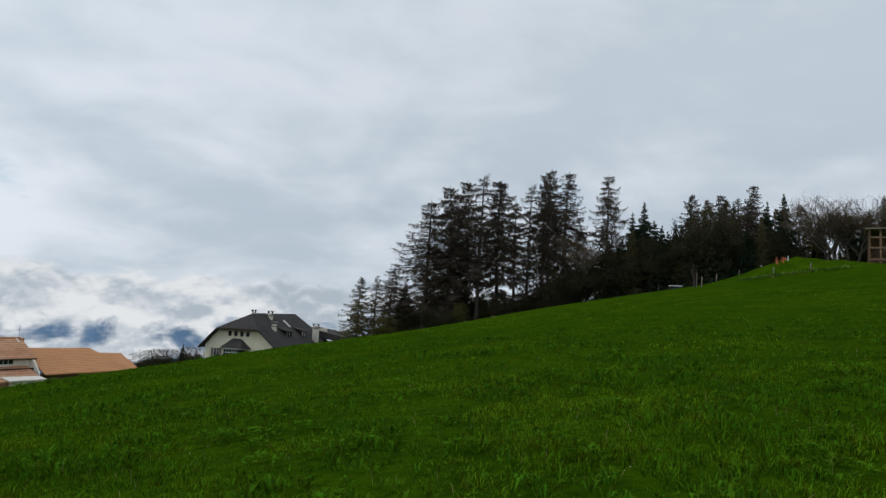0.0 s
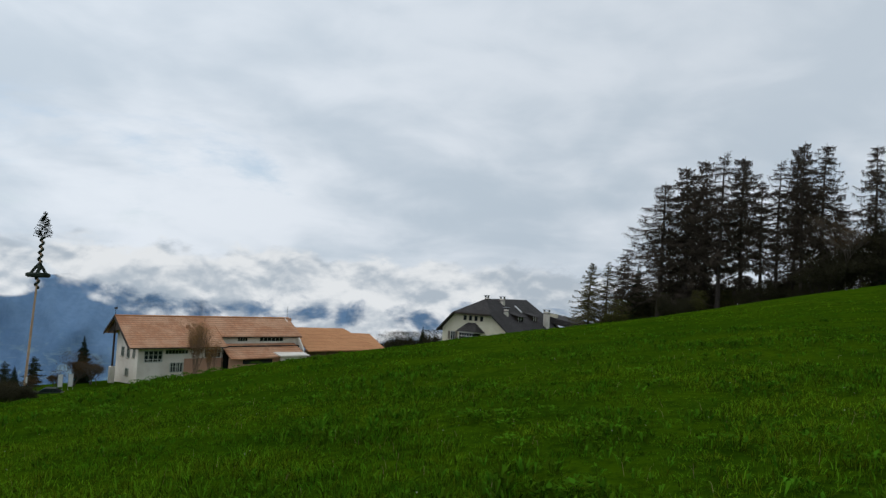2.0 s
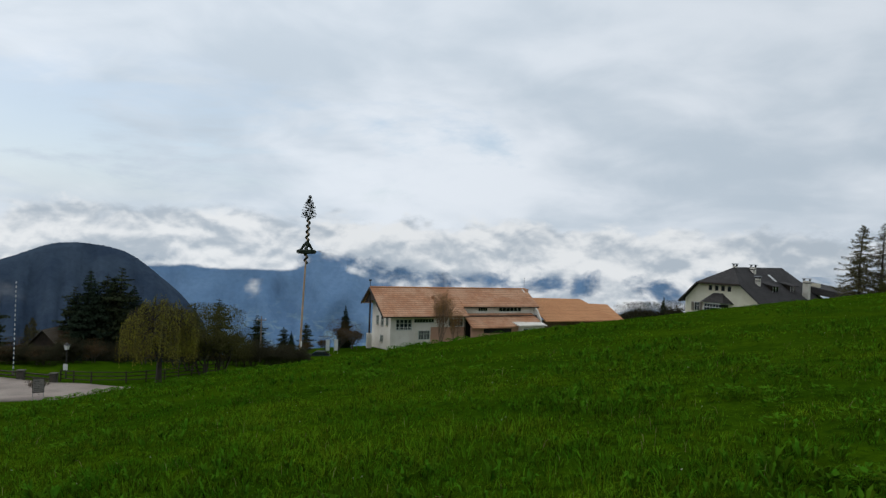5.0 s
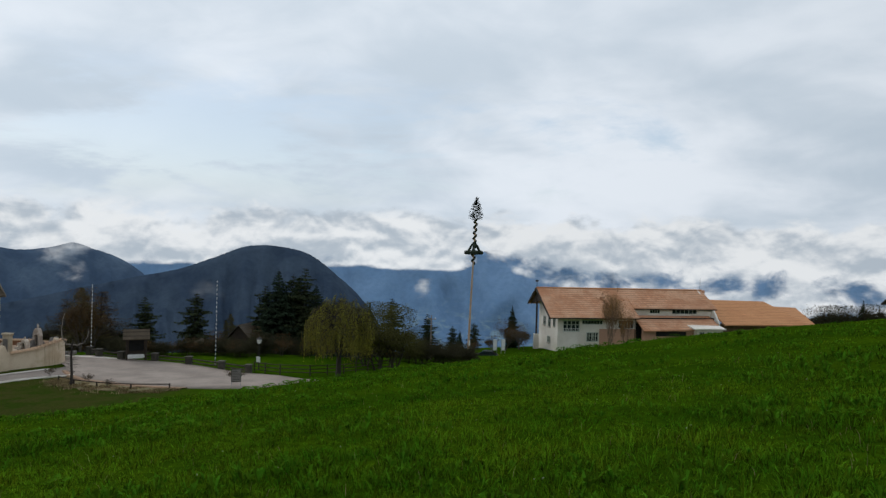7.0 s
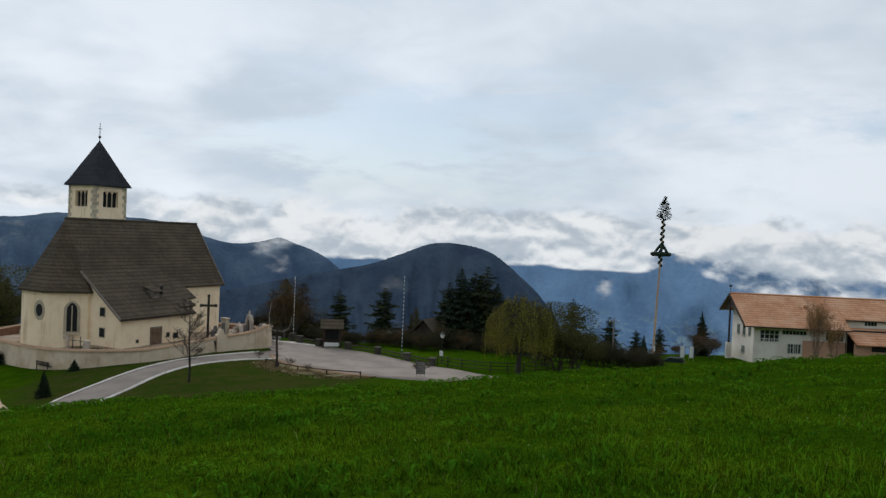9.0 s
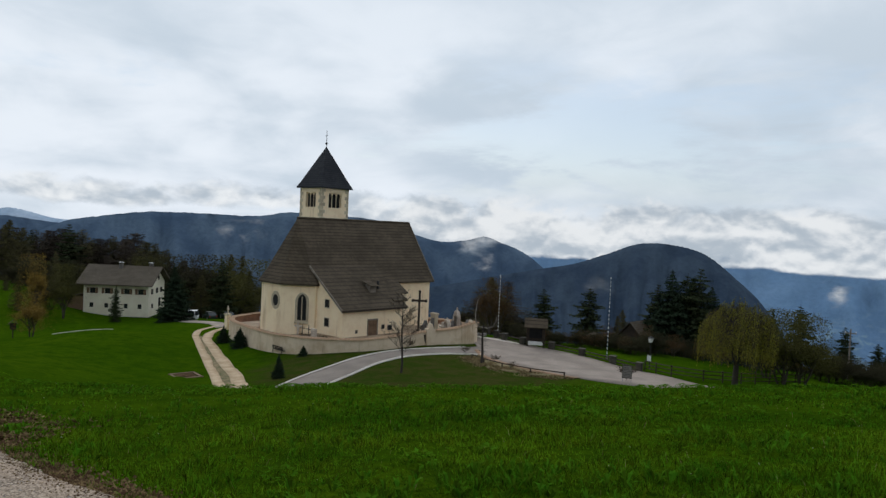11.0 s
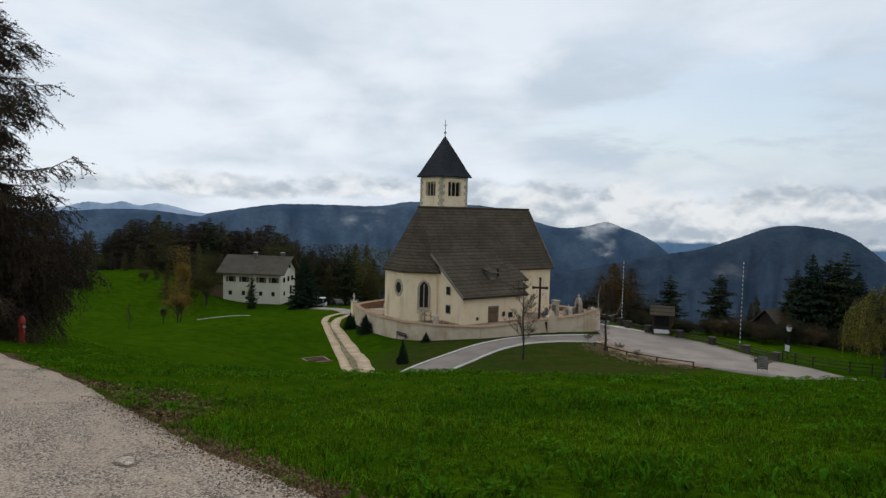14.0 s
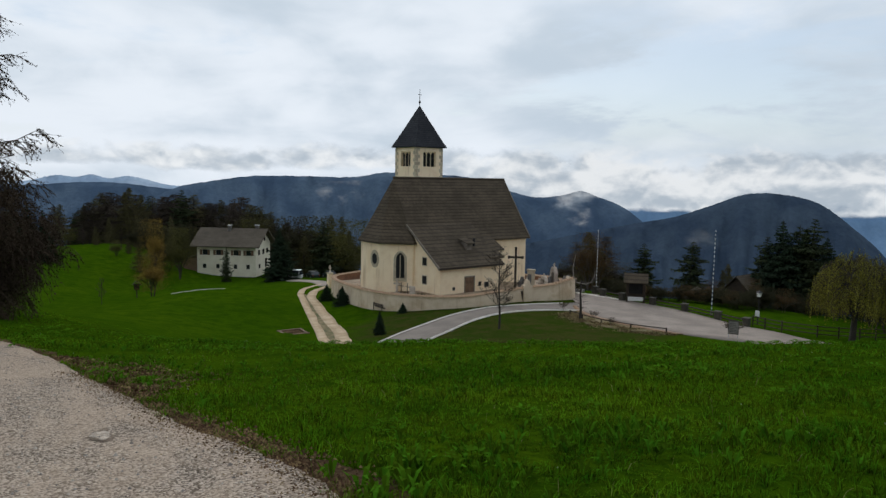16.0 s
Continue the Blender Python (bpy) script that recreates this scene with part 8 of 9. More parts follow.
def car(x, y, rz, paint, label, kind="hatch", dz=0.0):
    g = thing("parked_car", label, "car", ground_pose(x, y, rz, dz))
    L, W, H = {"hatch": (4.2, 1.75, 1.45), "van": (4.6, 1.85, 1.95), "offroad": (4.3, 1.8, 1.85)}[kind]
    if kind == "hatch":
        prof = [(-L / 2, 0.35), (L / 2, 0.35), (L / 2, 0.72), (L / 2 - 0.15, 0.85), (0.95, 0.95), (-1.75, 0.98), (-L / 2, 0.85)]
        glass = [(1.0, 0.95), (0.3, H), (-1.2, H - 0.03), (-1.85, 0.98)]
    else:
        prof = [(-L / 2, 0.38), (L / 2, 0.38), (L / 2, 0.85), (L / 2 - 0.2, 1.0), (1.35, 1.08), (-L / 2 + 0.02, 1.12), (-L / 2, 0.9)]
        glass = [(1.4, 1.08), (0.85, H), (-L / 2 + 0.15, H), (-L / 2 + 0.02, 1.12)]
    bm = sheet_prism(prof, Matrix.Translation((0, -W / 2, 0)), W)
    bmesh.ops.bevel(bm, geom=bm.edges[:], offset=0.06, segments=2, affect="EDGES", profile=0.6)
    part("body", bm, paint, g)
    part("greenhouse", sheet_prism(glass, Matrix.Translation((0, -W / 2 + 0.1, 0)), W - 0.2), M_dark if kind == "offroad" else M_glass, g)
    xs = [p[0] for p in glass]
    part("roof_panel", box(glass[2][0] + 0.02, glass[1][0] - 0.02, -W / 2 + 0.1, W / 2 - 0.1, H - 0.02, H + 0.05, bevel=0.02), paint, g)
    for s in (-1, 1):
        for px in (glass[1][0] - 0.75, glass[2][0] + 0.35):
            part("pillar", box(px - 0.05, px + 0.05, s * (W / 2 - 0.1) - 0.02, s * (W / 2 - 0.1) + 0.02, 0.95, H), paint, g)
        for wx in (-L * 0.3, L * 0.3):
            wheel = new("wheel")
            wheel.parent = g
            wheel.matrix_basis = Matrix.Translation((wx, s * (W / 2 - 0.05), 0.32))
            part("tyre", rod([(0, -0.1, 0), (0, 0.1, 0)], 0.32, 16), M_black, wheel)
            part("rim", rod([(0, s * 0.1, 0), (0, s * 0.115, 0)], 0.2, 12), M_metal, wheel)
        part("headlight", box(L / 2 - 0.04, L / 2 + 0.02, s * 0.6 - 0.16, s * 0.6 + 0.16, 0.62, 0.76), M_white, g)
        part("tail_light", box(-L / 2 - 0.02, -L / 2 + 0.04, s * 0.68 - 0.1, s * 0.68 + 0.1, 0.65, 0.9), M_red, g)
    part("number_plate", box(L / 2 + 0.0, L / 2 + 0.03, -0.26, 0.26, 0.42, 0.53), M_white, g)
    if kind == "offroad":
        for s in (-0.6, 0.6):
            part("roof_bar", rod([(-1.6, s, H + 0.14), (0.6, s, H + 0.14)], 0.03, 6), M_white, g)
        for px in (-1.5, -0.5, 0.5):
            part("roof_bar", rod([(px, -0.75, H + 0.16), (px, 0.75, H + 0.16)], 0.03, 6), M_white, g)


M_car_dark = surface("dark_green_car_paint", (0.02, 0.03, 0.028), (0.025, 0.035, 0.03), 0.6, 1.0, 8.0, 0.0, spec=0.1)
M_car_white = surface("white_car_paint", (0.72, 0.73, 0.74), (0.68, 0.69, 0.70), 0.35, 1.0, 8.0, 0.0)
car(-54.3, 101.6, 200, M_car_dark, "dark hatchback parked beyond the maypole", dz=-0.75)
cx, cy = polar(82.0, 148)
car(cx, cy, 250, M_car_white, "white van parked by the farm lane", "van")
cx, cy = polar(80.3, 152)
car(cx, cy, 190, M_car_dark, "dark estate car parked by the farm lane")
cx, cy = polar(79.0, 154)
car(cx, cy, 190, M_car_dark, "dark car parked by the farm lane")
cx, cy = polar(-36.25, 89)
car(cx, cy, 54, M_car_dark, "dark off-road car with a white roof rack behind the meadow crest", "offroad", -1.5)


def banner(x, y, rz):
    g = thing("banner_panel", "tall white banner panel on a slim frame", "banner", ground_pose(x, y, rz), "banner panels by the guest house")
    part("panel", box(-0.28, 0.28, -0.03, 0.03, 0.5, 2.3, bevel=0.01), M_white, g)
    for s in (-0.31, 0.31):
        part("stake", box(s - 0.025, s + 0.025, -0.03, 0.03, -0.3, 2.4), M_metal, g)


for az in (27.35, 26.7):
    bx, by = polar(az, 118)
    banner(bx, by, 30)


def telegraph_pole(az, r, h, label="grey telegraph pole with a short crossarm"):
    x, y = polar(az, r)
    g = thing("telegraph_pole", label, "utility pole", ground_pose(x, y, az))
    part("pole", rod([(0, 0, -0.5), (0, 0, h)], [0.13, 0.09], 8), M_wood_grey, g)
    part("crossarm", box(-0.7, 0.7, -0.05, 0.05, h - 0.6, h - 0.48), M_wood_grey, g)
    for s in (-0.6, 0.0, 0.6):
        part("insulator", rod([(s, 0, h - 0.48), (s, 0, h - 0.3)], 0.05, 6), M_white, g)


telegraph_pole(32.5, 106, 6.6)


def hut(az, r, z, w, d, h, rz, label):
    x, y = polar(az, r)
    g = thing("hut", label, "hut", pose(x, y, z, 0, 0, rz))
    part("wall", box(-w / 2, w / 2, -d / 2, d / 2, -3.0, h * 0.6), M_wood_dark, g)
    part("gable", solid([(-w / 2, -d / 2, h * 0.6), (w / 2, -d / 2, h * 0.6), (0, -d / 2, h * 0.97), (-w / 2, d / 2, h * 0.6), (w / 2, d / 2, h * 0.6), (0, d / 2, h * 0.97)], [(0, 1, 2), (5, 4, 3), (0, 3, 4, 1), (1, 4, 5, 2), (2, 5, 3, 0)]), M_wood_dark, g)
    for s in (-1, 1):
        part("roof", slab([(0, -d / 2 - 0.5, h), (0, d / 2 + 0.5, h), (s * (w / 2 + 0.6), d / 2 + 0.5, h * 0.55), (s * (w / 2 + 0.6), -d / 2 - 0.5, h * 0.55)], 0.12), M_tile_brown, g)
    part("door", box(-0.5, 0.5, -d / 2 - 0.05, -d / 2 - 0.004, -0.1, 1.9), M_wood_brown, g)


hut(50.0, 103, -15.3, 3.0, 3.0, 2.6, 60, "low brown hut below the forecourt railing")
hut(46.9, 106, -15.4, 2.9, 4.0, 4.6, 20, "steep roofed timber hut among the trees")


def stone_gatepost(x, y):
    g = thing("gatepost", "plastered gatepost with a white stone cross", "gatepost", ground_pose(x, y, 20))
    part("pillar", box(-0.35, 0.35, -0.35, 0.35, -0.3, 2.3, bevel=0.03), M_plaster, g)
    part("cap", box(-0.45, 0.45, -0.45, 0.45, 2.3, 2.45, bevel=0.03), M_quoin, g)
    bm = box(-0.08, 0.08, -0.06, 0.06, 2.45, 3.7)
    box(-0.34, 0.34, -0.05, 0.05, 3.1, 3.26, bm)
    part("cross", bm, M_marble, g)


stone_gatepost(-112.6, 22.0)

# ---- up on the crest ----
def mound():
    x0, y0 = polar(-44.6, 79)
    n, verts, faces = 36, [], []
    for i in range(14):
        for k in range(n):
            a = k / n * 6.2832
            r = i / 13 * 8.0
            rx, ry = math.cos(a) * r * 1.25, math.sin(a) * r * 0.8
            c, s = math.cos(radians(-44.6)), math.sin(radians(-44.6))
            x, y = x0 + c * rx - s * ry, y0 + s * rx + c * ry
            h = 1.5 * math.exp(-(r / 4.2) ** 2) * (1 + 0.35 * noise.noise((x * 0.5, y * 0.5, 2))) - 0.05 * smooth(r, 5, 8)
            verts.append((x, y, ground_at(x, y) + h))
    for i in range(13):
        for k in range(n):
            faces.append((i * n + k, (i + 1) * n + k, (i + 1) * n + (k + 1) % n, i * n + (k + 1) % n))
    ob = new("mound", make_mesh("mound", verts, faces, M_meadow, True))
    tagged(ob, "low grassy mound on the meadow crest", "mound", kind="structure")


mound()
ox, oy = polar(-43.55, 79)
rods = thing("rod_bundle", "bundle of orange rods stuck in the grassy mound", "rods", pose(ox, oy, ground_at(ox, oy) + 0.8))
random.seed(12)
for i in range(12):
    a = random.random() * 6.28
    part("rod", rod([(math.cos(a) * 0.2, math.sin(a) * 0.2, -0.3), (math.cos(a) * random.uniform(0.3, 0.8), math.sin(a) * random.uniform(0.3, 0.8), random.uniform(0.7, 1.1))], 0.03, 5), M_orange, rods)
for az, r, h, mat, label in ((-43.95, 79, 1.9, M_white, "white marker post"), (-39.15, 80, 1.0, M_wood_grey, "weathered fence post"), (-40.7, 80, 1.1, M_wood_grey, "weathered fence post"), (-42.2, 80, 1.3, M_white, "pale fence post"), (-46.5, 82, 1.4, M_wood_grey, "weathered fence post"),
                             (-45.4, 74, 1.0, M_wood_grey, "weathered fence post"), (-43.0, 72, 0.9, M_wood_grey, "weathered fence post"), (-35.0, 80, 0.8, M_wood_dark, "dark fence post"), (-33.4, 80, 0.7, M_wood_dark, "dark fence post"), (-32.0, 80, 0.7, M_wood_dark, "dark fence post"), (-38.1, 66, 0.9, M_wood_grey, "weathered fence post")):
    px, py = polar(az, r)
    g = thing("fence_post", label + " on the crest of the meadow", "post", ground_pose(px, py), "fence posts on the crest")
    part("stake", rod([(0, 0, -0.3), (0.03, 0.02, h)], [0.06, 0.05], 6), mat, g)
    part("staple", rod([(0.06, 0, h * 0.8), (0.1, 0, h * 0.8)], 0.015, 5), M_metal, g)
px, py = polar(-37.55, 68)
g = thing("dead_sapling", "dead crooked sapling tied to a stake", "sapling", ground_pose(px, py))
part("stake", rod([(0.3, 0, -0.3), (0.3, 0, 1.3)], 0.05, 6), M_wood_grey, g)
part("trunk", rod([(0, 0, -0.3), (0.05, 0, 0.6), (-0.12, 0, 1.2), (-0.05, 0, 2.1)], [0.11, 0.1, 0.08, 0.03], 6), M_bark, g)
for s in (-0.35, 0.3):
    part("branch", rod([(-0.05, 0, 1.0), (s * 0.7, 0, 1.3), (s, 0, 1.75)], [0.05, 0.035, 0.015], 5), M_bark, g)


def shed():
    x, y = polar(-50.7, 88)
    g = thing("shed", "open-sided brown timber shed on the crest", "shed", pose(x, y, ground_at(x, y) - 0.1, 0, 0, -48))
    for sx in (-2.6, -1.6, -0.6, 0.6, 1.8, 2.6):
        part("post", box(sx - 0.1, sx + 0.1, -1.5, -1.3, -0.3, 3.5), M_wood_brown, g)
    for z in (0.4, 1.6, 2.7):
        part("rail", box(-2.6, 2.6, -1.56, -1.5, z, z + 0.18), M_wood_brown, g)
    part("back_wall", box(-2.7, 2.7, 1.3, 1.4, -0.3, 3.2), M_wood_brown, g)
    part("side_wall", box(-2.7, -2.6, -1.5, 1.3, -0.3, 3.3), M_wood_brown, g)
    part("roof", slab([(-3.0, -1.9, 3.75), (3.0, -1.9, 3.75), (3.0, 1.8, 3.35), (-3.0, 1.8, 3.35)], 0.12), M_wood_grey, g)


shed()
px, py = polar(-45.3, 86)
g = thing("trough", "white trough beside the dark shrubs", "trough", ground_pose(px, py, -45))
part("tub", box(-1.4, 1.4, -0.35, 0.35, 0.0, 0.7, bevel=0.06), M_white, g)
part("water", box(-1.25, 1.25, -0.25, 0.25, 0.701, 0.706), M_glass, g)


# ---- puddle on the track ----
def puddle():
    """A shallow pothole: damp dark rim, pale silt in the middle and a few stones."""
    cx, cy = -7.75, -0.62

    def patch(r0, lift, mat, name, label, phase, seed):
        bm = bmesh.new()
        rings = []
        for q in (1.0, 0.6, 0.0):
            ring = []
            for k in range(36 if q else 1):
                a = k / 36 * 6.2832
                r = q * r0 * (1 + 0.22 * math.sin(a * 2 + phase) + 0.14 * math.sin(a * 3 + seed) + 0.05 * math.sin(a * 7 + 2) + 0.04 * math.sin(a * 13 + seed))
                x, y = cx + math.cos(a) * r * 1.5 - math.sin(a) * r * 0.8, cy + math.sin(a) * r * 0.62 + math.cos(a) * r * 0.25
                ring.append(bm.verts.new((x, y, ground_at(x, y) + lift)))
            rings.append(ring)
        for k in range(36):
            j = (k + 1) % 36
            bm.faces.new((rings[0][k], rings[0][j], rings[1][j], rings[1][k]))
            bm.faces.new((rings[1][k], rings[1][j], rings[2][0]))
        tagged(part(name, bm, mat, None), label, "puddle", kind="structure")

    patch(0.165, 0.041, M_damp, "puddle_rim", "dark damp rim of a pothole in the gravel track", 1.0, 0.0)
    patch(0.12, 0.046, M_puddle, "puddle", "small pothole with pale wet silt on the gravel track", 0.4, 1.3)


puddle()

# ---- grass, weeds and stones close by ----
def inside_track(x, y, grow=0.0):
    """True where the gravel track lies: between its two edge lines, by plan."""
    rx, ry = np.array([p[0] for p in TRACK_R]), np.array([p[1] for p in TRACK_R])
    lx, ly = np.array([p[0] for p in TRACK_L]), np.array([p[1] for p in TRACK_L])
    return (y < np.interp(x, rx, ry) + grow) & (y > np.interp(x, lx, ly) - grow)


def scatter(count, r0, r1, power, rng):
    r = r0 + (r1 - r0) * rng.random(count) ** power
    a = np.radians(rng.uniform(-58, 112, count))
    x, y = -r * np.sin(a), r * np.cos(a)
    fray = np.array([noise.noise((p * 0.9, q * 0.9, 2.0)) for p, q in zip(x, y)])
    fine = np.array([noise.noise((p * 5.0, q * 5.0, 7.0)) for p, q in zip(x, y)])
    keep = ~inside_track(x, y, -0.05) & ~(inside_track(x, y, 0.34) & (fray + fine * 0.7 < 0.0) & (rng.random(count) > 0.30))
    return x[keep], y[keep], r[keep]


def roughness_at(x, y, r):
    """The same small unevenness as the ground sheet has."""
    rough = np.array([noise.noise((p * 0.35, q * 0.35, 0.0)) * 0.07 + noise.noise((p * 0.09, q * 0.09, 4.0)) * 0.10 for p, q in zip(x, y)])
    return rough * np.clip((r - 2) / 6, 0, 1) * np.clip((70 - r) / 20, 0, 1)


def blades(name, x, y, r, length, width, mat, label, rng, lean=0.95, heading=None):
    """Bent blades of three joints; heading gives the way each one leans."""
    n = len(x)
    z = terrain(x, y) + roughness_at(x, y, r) - 0.02
    a = rng.uniform(0, 2 * np.pi, n)
    side = np.stack([np.cos(a), np.sin(a), np.zeros(n)], -1) * (width / 2)[:, None]
    b = rng.uniform(0, 2 * np.pi, n) if heading is None else heading + rng.normal(0, 0.5, n)
    bend = (0.12 + 0.88 * rng.random(n) ** 1.1) * lean
    out = np.stack([np.cos(b) * bend, np.sin(b) * bend, np.zeros(n)], -1) * length[:, None]
    base = np.stack([x, y, z], -1)
    up = np.zeros((n, 3))
    up[:, 2] = length
    droop = np.clip(1 - 0.42 * bend, 0.25, 1)[:, None]
    mid = base + up * 0.62 * np.sqrt(droop) + out * 0.34
    tip = base + up * droop + out
    v = np.stack([base - side, base + side, mid + side * 0.8, mid - side * 0.8, tip], 1).reshape(-1, 3)
    i = np.arange(n)[:, None] * 5
    me = bpy.data.meshes.new(name)
    me.vertices.add(n * 5)
    me.vertices.foreach_set("co", v.ravel())
    quads = i + np.array([0, 1, 2, 3])
    tris = i + np.array([3, 2, 4])
    loops = np.concatenate([quads, tris], 1).ravel()
    me.loops.add(n * 7)
    me.loops.foreach_set("vertex_index", loops)
    me.polygons.add(n * 2)
    start = (np.arange(n)[:, None] * 7 + np.array([0, 4])).ravel()
    me.polygons.foreach_set("loop_start", start)
    me.materials.append(mat)
    me.update(calc_edges=True)
    return tagged(new(name, me), label, "grass", kind="stuff")


def tufts(name, centres, each, spread, length, width, label, rng, patches, mat=None):
    """Tussocks: blades that spring from one root and fall outwards, higher here and lower there."""
    x, y, r = centres
    far, near = patches
    tall = 0.78 + 0.75 * np.array([noise.noise((p * near, q * near, 1.0)) for p, q in zip(x, y)]) + 0.5 * np.array([noise.noise((p * far, q * far, 8.0)) for p, q in zip(x, y)])
    tall = np.clip(tall * rng.uniform(0.6, 1.35, len(x)), 0.28, 1.7)
    x, y, r, tall = (np.repeat(v, each) for v in (x, y, r, tall))
    ang = rng.uniform(0, 2 * np.pi, len(x))
    off = np.abs(rng.normal(0, spread, len(x))) * (0.5 + 0.5 * tall)
    x, y = x + np.cos(ang) * off, y + np.sin(ang) * off
    keep = ~inside_track(x, y, -0.05)
    x, y, r, tall, ang = x[keep], y[keep], r[keep], tall[keep], ang[keep]
    n = len(x)
    return blades(name, x, y, r, tall * rng.uniform(*length, n), rng.uniform(*width, n), mat or M_grass, label, rng, 1.35, ang)


def grow_grass():
    rng = np.random.default_rng(7)
    patch = lambda x, y, s, o: np.array([noise.noise((p * s, q * s, o)) for p, q in zip(x, y)])
    tufts("grass", scatter(20500, 2.6, 13.5, 0.72, rng), 15, 0.045, (0.06, 0.16), (0.004, 0.010), "lush bright green meadow grass in small tussocks", rng, (0.25, 1.1))
    tufts("grass", scatter(17000, 12.5, 52.0, 0.85, rng), 13, 0.12, (0.035, 0.115), (0.010, 0.021), "lush bright green meadow grass further up the slope", rng, (0.10, 0.4))
    # longer tufts leaning over the edge of the track
    along = rng.uniform(-22, -3.5, 17000)
    over = rng.random(17000) ** 1.5 * 0.75
    y = np.interp(along, [p[0] for p in TRACK_R], [p[1] for p in TRACK_R]) + 0.0 + over
    clump = patch(along, y, 2.2, 5.0) + 0.5 * patch(along, y, 0.7, 9.0)
    keep = clump > 0.24 - over * 0.6
    x, y = along[keep], y[keep]
    blades("grass", x, y, np.hypot(x, y), rng.uniform(0.05, 0.17, len(x)), rng.uniform(0.005, 0.011, len(x)), M_grass, "longer grass tufts along the edge of the track", rng, 1.2)
    x, y, r = scatter(900, 2.8, 16.0, 0.8, rng)
    blades("grass_stalks", x, y, r, rng.uniform(0.10, 0.22, len(x)), rng.uniform(0.003, 0.006, len(x)), M_straw, "scattered dry straw-coloured grass stalks", rng, 0.9)


def grow_weeds():
    """Broad-leaved weeds in loose clumps, and pale seed heads."""
    random.seed(31)
    rng = np.random.default_rng(3)
    x, y, r = scatter(11000, 3.0, 26.0, 0.8, rng)
    tw = Twigs()
    seeds, docks = Twigs(), Twigs()
    for px, py, pr in zip(x, y, r):
        dense_here = noise.noise((px * 0.45, py * 0.45, 6.0))
        if dense_here < random.uniform(-0.2, 0.3):
            continue
        z = ground_at(px, py) + float(roughness_at([px], [py], np.array([pr]))[0])
        big = random.uniform(0.6, 1.3) * (1 + dense_here)
        for k in range(random.randint(6, 11)):
            a = random.random() * 6.28
            d = Vector((math.cos(a), math.sin(a), 0))
            s = Vector((-d.y, d.x, 0)) * 0.010 * big
            p = Vector((px, py, z + 0.03)) + d * 0.02
            m = p + d * 0.025 * big + Vector((0, 0, random.uniform(0.03, 0.075) * big))
            e = p + d * 0.055 * big + Vector((0, 0, random.uniform(0.03, 0.09) * big))
            tw.quad(p, m + s, e, m - s)
    x, y, r = scatter(700, 3.4, 30.0, 0.62, rng)
    for px, py, pr in zip(x, y, r):  # leafy cushions of dock and clover
        if noise.noise((px * 0.16, py * 0.16, 3.0)) < random.uniform(-0.35, 0.2):
            continue
        z = ground_at(px, py) + float(roughness_at([px], [py], np.array([pr]))[0])
        wide = random.uniform(0.10, 0.32)
        for k in range(int(40 + 170 * wide)):
            a, u = random.random() * 6.28, math.sqrt(random.random())
            c = Vector((px + math.cos(a) * wide * u, py + math.sin(a) * wide * u, z + 0.03 + (0.02 + 0.09 * (1 - u * u)) * (0.5 + wide * 2.0)))
            d = Vector((math.cos(a + random.gauss(0, 0.7)), math.sin(a + random.gauss(0, 0.7)), random.uniform(-0.1, 0.6))).normalized()
            s = d.cross(Vector((0, 0, 1))).normalized()
            ln = random.uniform(0.03, 0.065)
            tw.quad(c - d * ln * 0.3, c + d * ln * 0.3 + s * ln * 0.38, c + d * ln, c + d * ln * 0.3 - s * ln * 0.38)
    for az, pr, wide in ((-42.4, 70, 1.4), (-43.6, 71, 1.1), (-45.6, 73, 1.6), (-47.0, 74, 1.4), (-46.3, 76, 1.1), (-41.5, 68, 0.9)):
        cx, cy = polar(az, pr)  # rank pale-leaved docks round the mound
        for k in range(130):
            a, u = random.random() * 6.28, math.sqrt(random.random())
            px, py = cx + math.cos(a) * wide * u * 1.6, cy + math.sin(a) * wide * u * 0.7
            c = Vector((px, py, ground_at(px, py) + random.uniform(0.08, 0.30)))
            d = Vector((math.cos(a), math.sin(a), random.uniform(0.1, 0.9))).normalized()
            s = d.cross(Vector((0, 0, 1))).normalized()
            ln = random.uniform(0.14, 0.26)
            docks.quad(c - d * ln * 0.3, c + d * ln * 0.3 + s * ln * 0.36, c + d * ln, c + d * ln * 0.3 - s * ln * 0.36)
    x, y, r = scatter(330, 3.0, 26.0, 0.8, rng)
    for px, py, pr in zip(x, y, r):
        z = ground_at(px, py) + float(roughness_at([px], [py], np.array([pr]))[0])
        h = random.uniform(0.08, 0.15)
        top = Vector((px + random.gauss(0, 0.02), py + random.gauss(0, 0.02), z + h))
        tw.limb(Vector((px, py, z)), top, 0.002, 0.002)
        for k in range(3):
            seeds.tuft(top, random.uniform(0.007, 0.014), 1.0)
    tagged(new("weeds", make_mesh("weeds", tw.v, tw.f, M_weed)), "low clumps of broad-leaved meadow weeds", "weeds", kind="stuff")
    tagged(new("docks", make_mesh("docks", docks.v, docks.f, M_dock)), "patches of rank pale-leaved docks round the mound", "weeds", kind="stuff")
    tagged(new("seed_heads", make_mesh("seed_heads", seeds.v, seeds.f, M_seed)), "scattered pale seed heads above the grass", "flowers", kind="stuff")


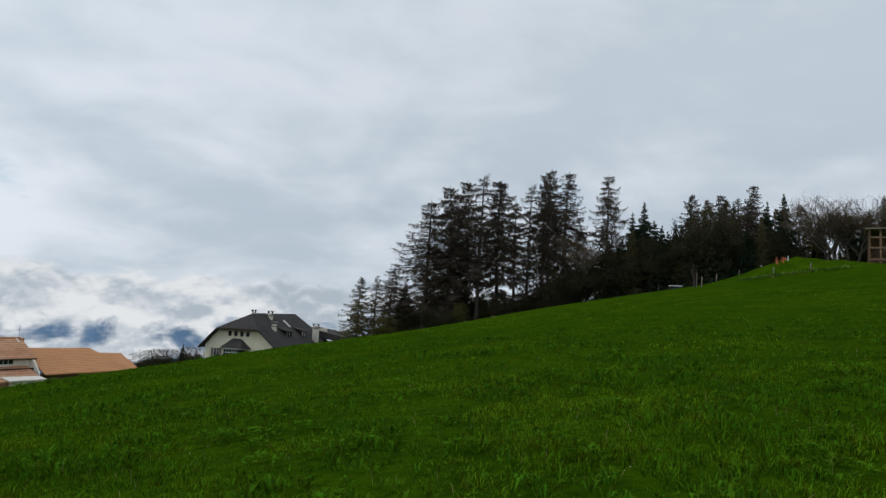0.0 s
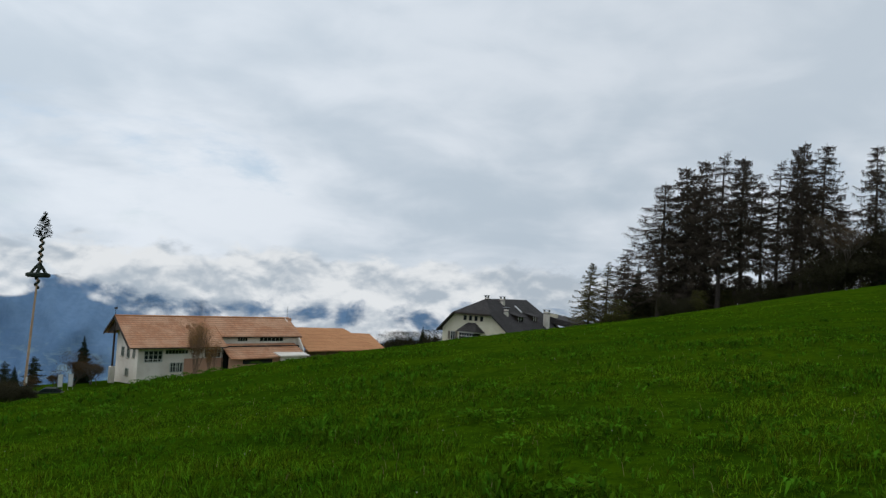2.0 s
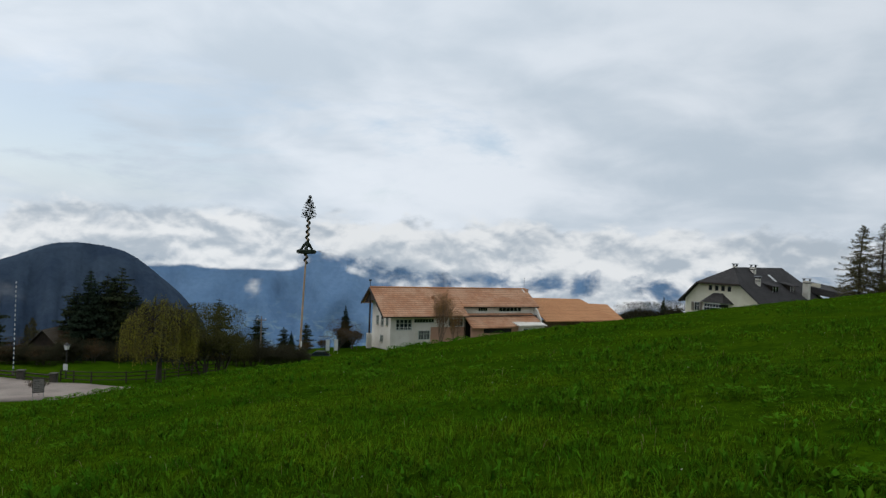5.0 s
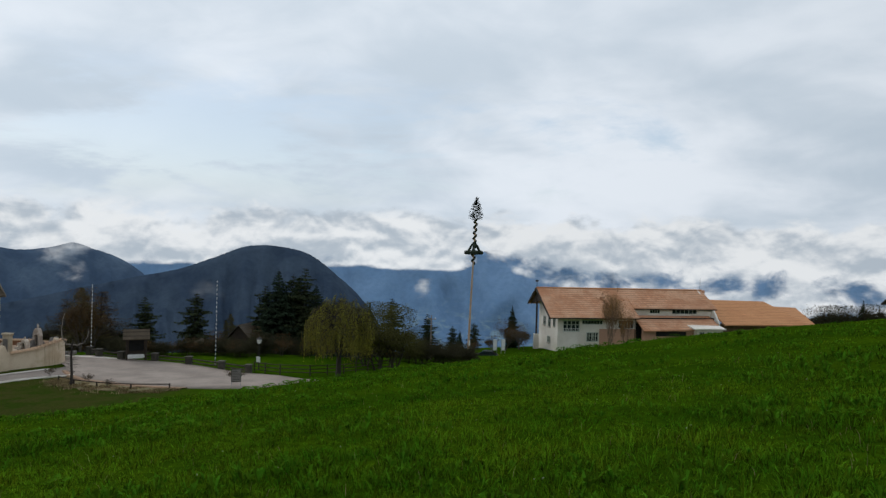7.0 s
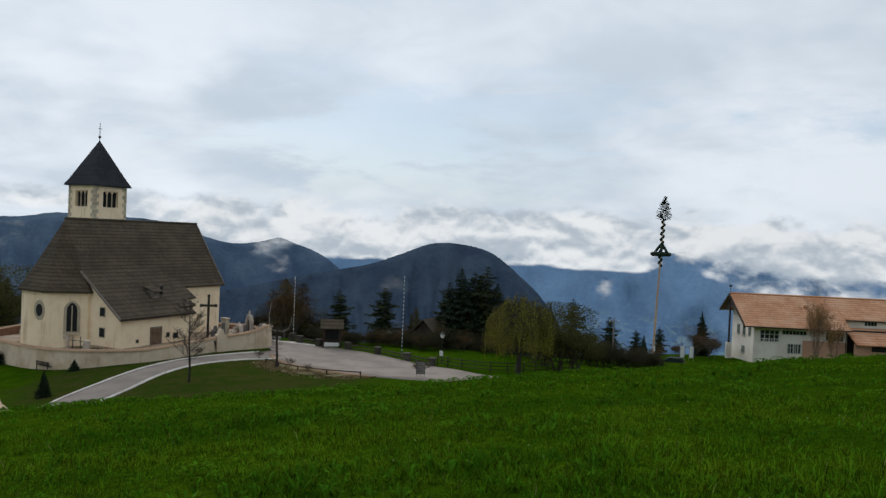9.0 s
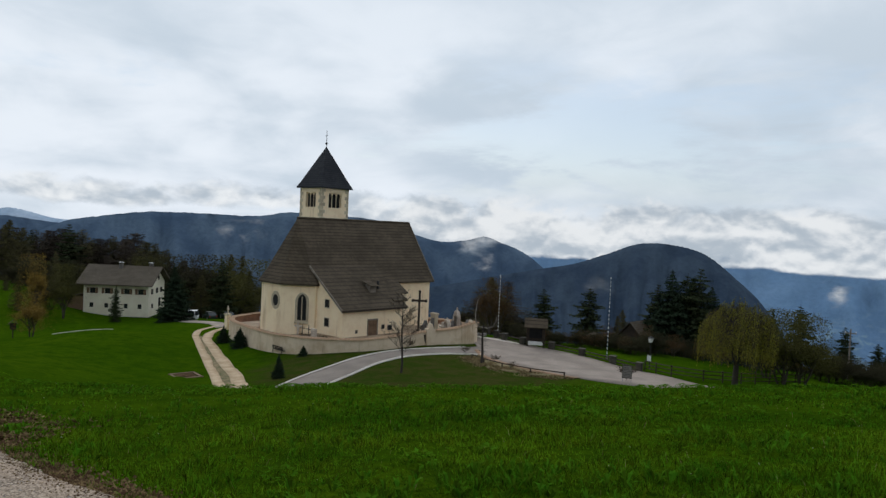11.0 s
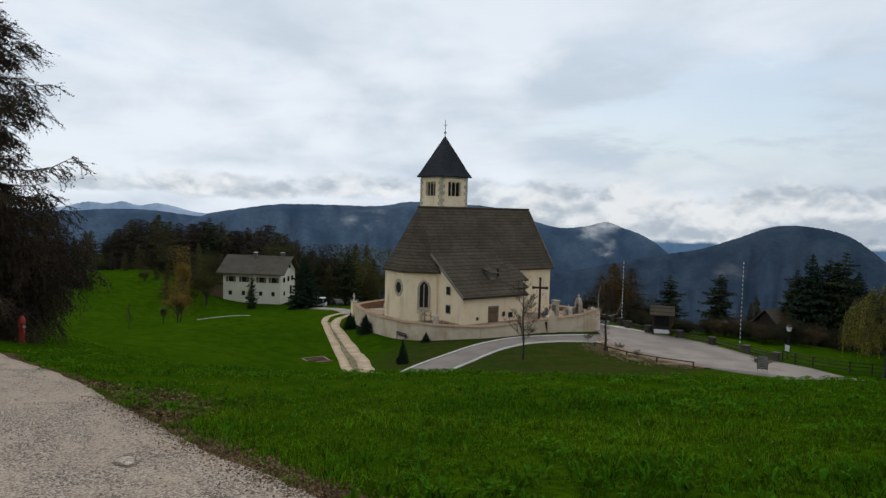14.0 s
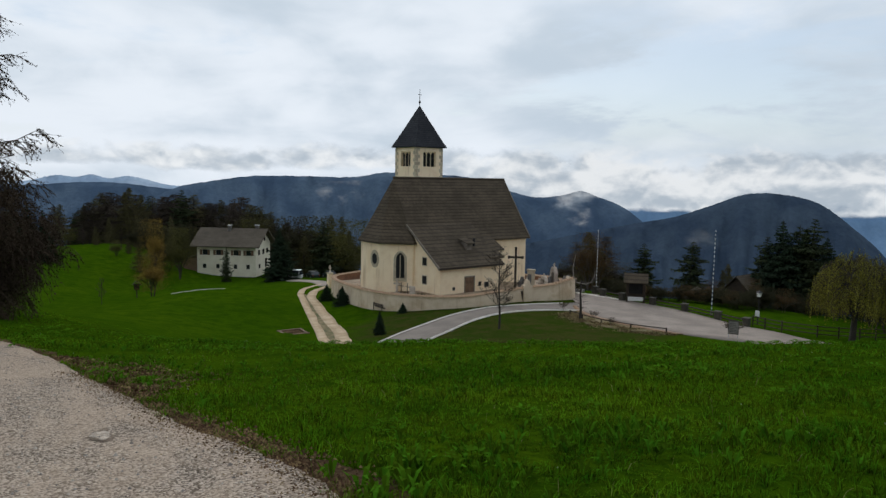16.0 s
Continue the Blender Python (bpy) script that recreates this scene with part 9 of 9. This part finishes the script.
def strew_stones():
    random.seed(8)
    tw = Twigs()
    made = 0
    while made < 1500:
        x = random.uniform(-22, -2.5)
        y = random.uniform(-8, 2)
        if not bool(inside_track(np.array([x]), np.array([y]), -0.08)[0]):
            continue
        if noise.noise((x * 0.5, y * 0.9, 3.0)) < random.uniform(-0.6, 0.25):
            continue
        made += 1
        c = Vector((x, y, ground_at(x, y) + 0.04))
        s = random.uniform(0.006, 0.02) * (1.6 if random.random() < 0.06 else 1)
        n = len(tw.v)
        tw.v += [tuple(c + Vector((math.cos(k * 1.2566 + s * 90) * s * random.uniform(0.7, 1.2), math.sin(k * 1.2566 + s * 90) * s * random.uniform(0.7, 1.2), -0.006))) for k in range(5)]
        tw.v.append(tuple(c + Vector((0, 0, s * random.uniform(0.5, 0.9)))))
        tw.f += [(n + k, n + (k + 1) % 5, n + 5) for k in range(5)]
    tagged(new("loose_stones", make_mesh("loose_stones", tw.v, tw.f, surface("loose_stone", (0.36, 0.32, 0.28), (0.22, 0.19, 0.165), 0.9, 2.0, 20.0, 0.3, vary=0.4, island=True))), "loose pale stones strewn over the gravel track", "stones", kind="stuff")


def strew_litter():
    """Brown leaves and twigs on a bare patch beside the track, and earth clods along its edge."""
    random.seed(18)
    tw = Twigs()
    for k in range(5200):
        u = random.random()
        x = -15.8 + 5.4 * u + random.gauss(0, 0.25)
        edge = float(np.interp(x, [p[0] for p in TRACK_R], [p[1] for p in TRACK_R]))
        y = edge + 0.1 + abs(random.gauss(0, 0.5)) * (0.4 + math.sin(u * 3.14)) * 1.1
        if noise.noise((x * 1.3, y * 1.3, 5.0)) < random.uniform(-0.5, 0.2):
            continue
        z = ground_at(x, y) + float(roughness_at([x], [y], np.array([math.hypot(x, y)]))[0])
        tw.tuft(Vector((x, y, z + random.uniform(0.015, 0.07))), random.uniform(0.02, 0.045), 0.35)
    for k in range(6500):
        x = random.uniform(-13.0, -2.6)
        edge = float(np.interp(x, [p[0] for p in TRACK_R], [p[1] for p in TRACK_R]))
        y = edge + random.gauss(0.02, 0.20)
        z = ground_at(x, y) + 0.03
        s = random.uniform(0.006, 0.022)
        c = Vector((x, y, z + s * 0.3))
        n = len(tw.v)
        tw.v += [tuple(c + Vector((math.cos(q * 1.5708) * s * random.uniform(0.7, 1.3), math.sin(q * 1.5708) * s * random.uniform(0.7, 1.3), -s * 0.6))) for q in range(4)]
        tw.v.append(tuple(c + Vector((0, 0, s * random.uniform(0.4, 0.8)))))
        tw.f += [(n + q, n + (q + 1) % 4, n + 4) for q in range(4)]
    tagged(new("leaf_litter", make_mesh("leaf_litter", tw.v, tw.f, M_litter)), "brown leaf litter and earth clods along the track edge", "litter", kind="stuff")


def dry_bank():
    """Bleached tufts on the scrubby bank below the forecourt."""
    rng = np.random.default_rng(21)
    x = rng.uniform(-67.5, -52.5, 16000)
    y = np.interp(x, (-68, -64, -61, -58, -55, -52), (39.6, 38.6, 38.2, 38.6, 39.8, 41.4)) + rng.normal(0, 0.8, 16000)
    top = np.interp(x, (-68.1, -65.0, -62.6, -59.5, -56.8, -52.8), (40.6, 40.0, 40.0, 40.2, 40.6, 41.8))
    clump = np.array([noise.noise((p * 0.7, q * 0.7, 12.0)) for p, q in zip(x, y)]) + 0.5 * np.exp(-((x + 66.0) / 1.3) ** 2)
    keep = (y < top) & (clump > rng.uniform(-0.25, 0.3, 16000))
    x, y = x[keep], y[keep]
    blades("dry_grass", x, y, np.hypot(x, y), rng.uniform(0.10, 0.32, len(x)), rng.uniform(0.03, 0.06, len(x)), M_dry, "bleached dry grass tufts on the bank below the forecourt", rng, 1.2)


grow_grass()
grow_weeds()
strew_litter()
dry_bank()
strew_stones()
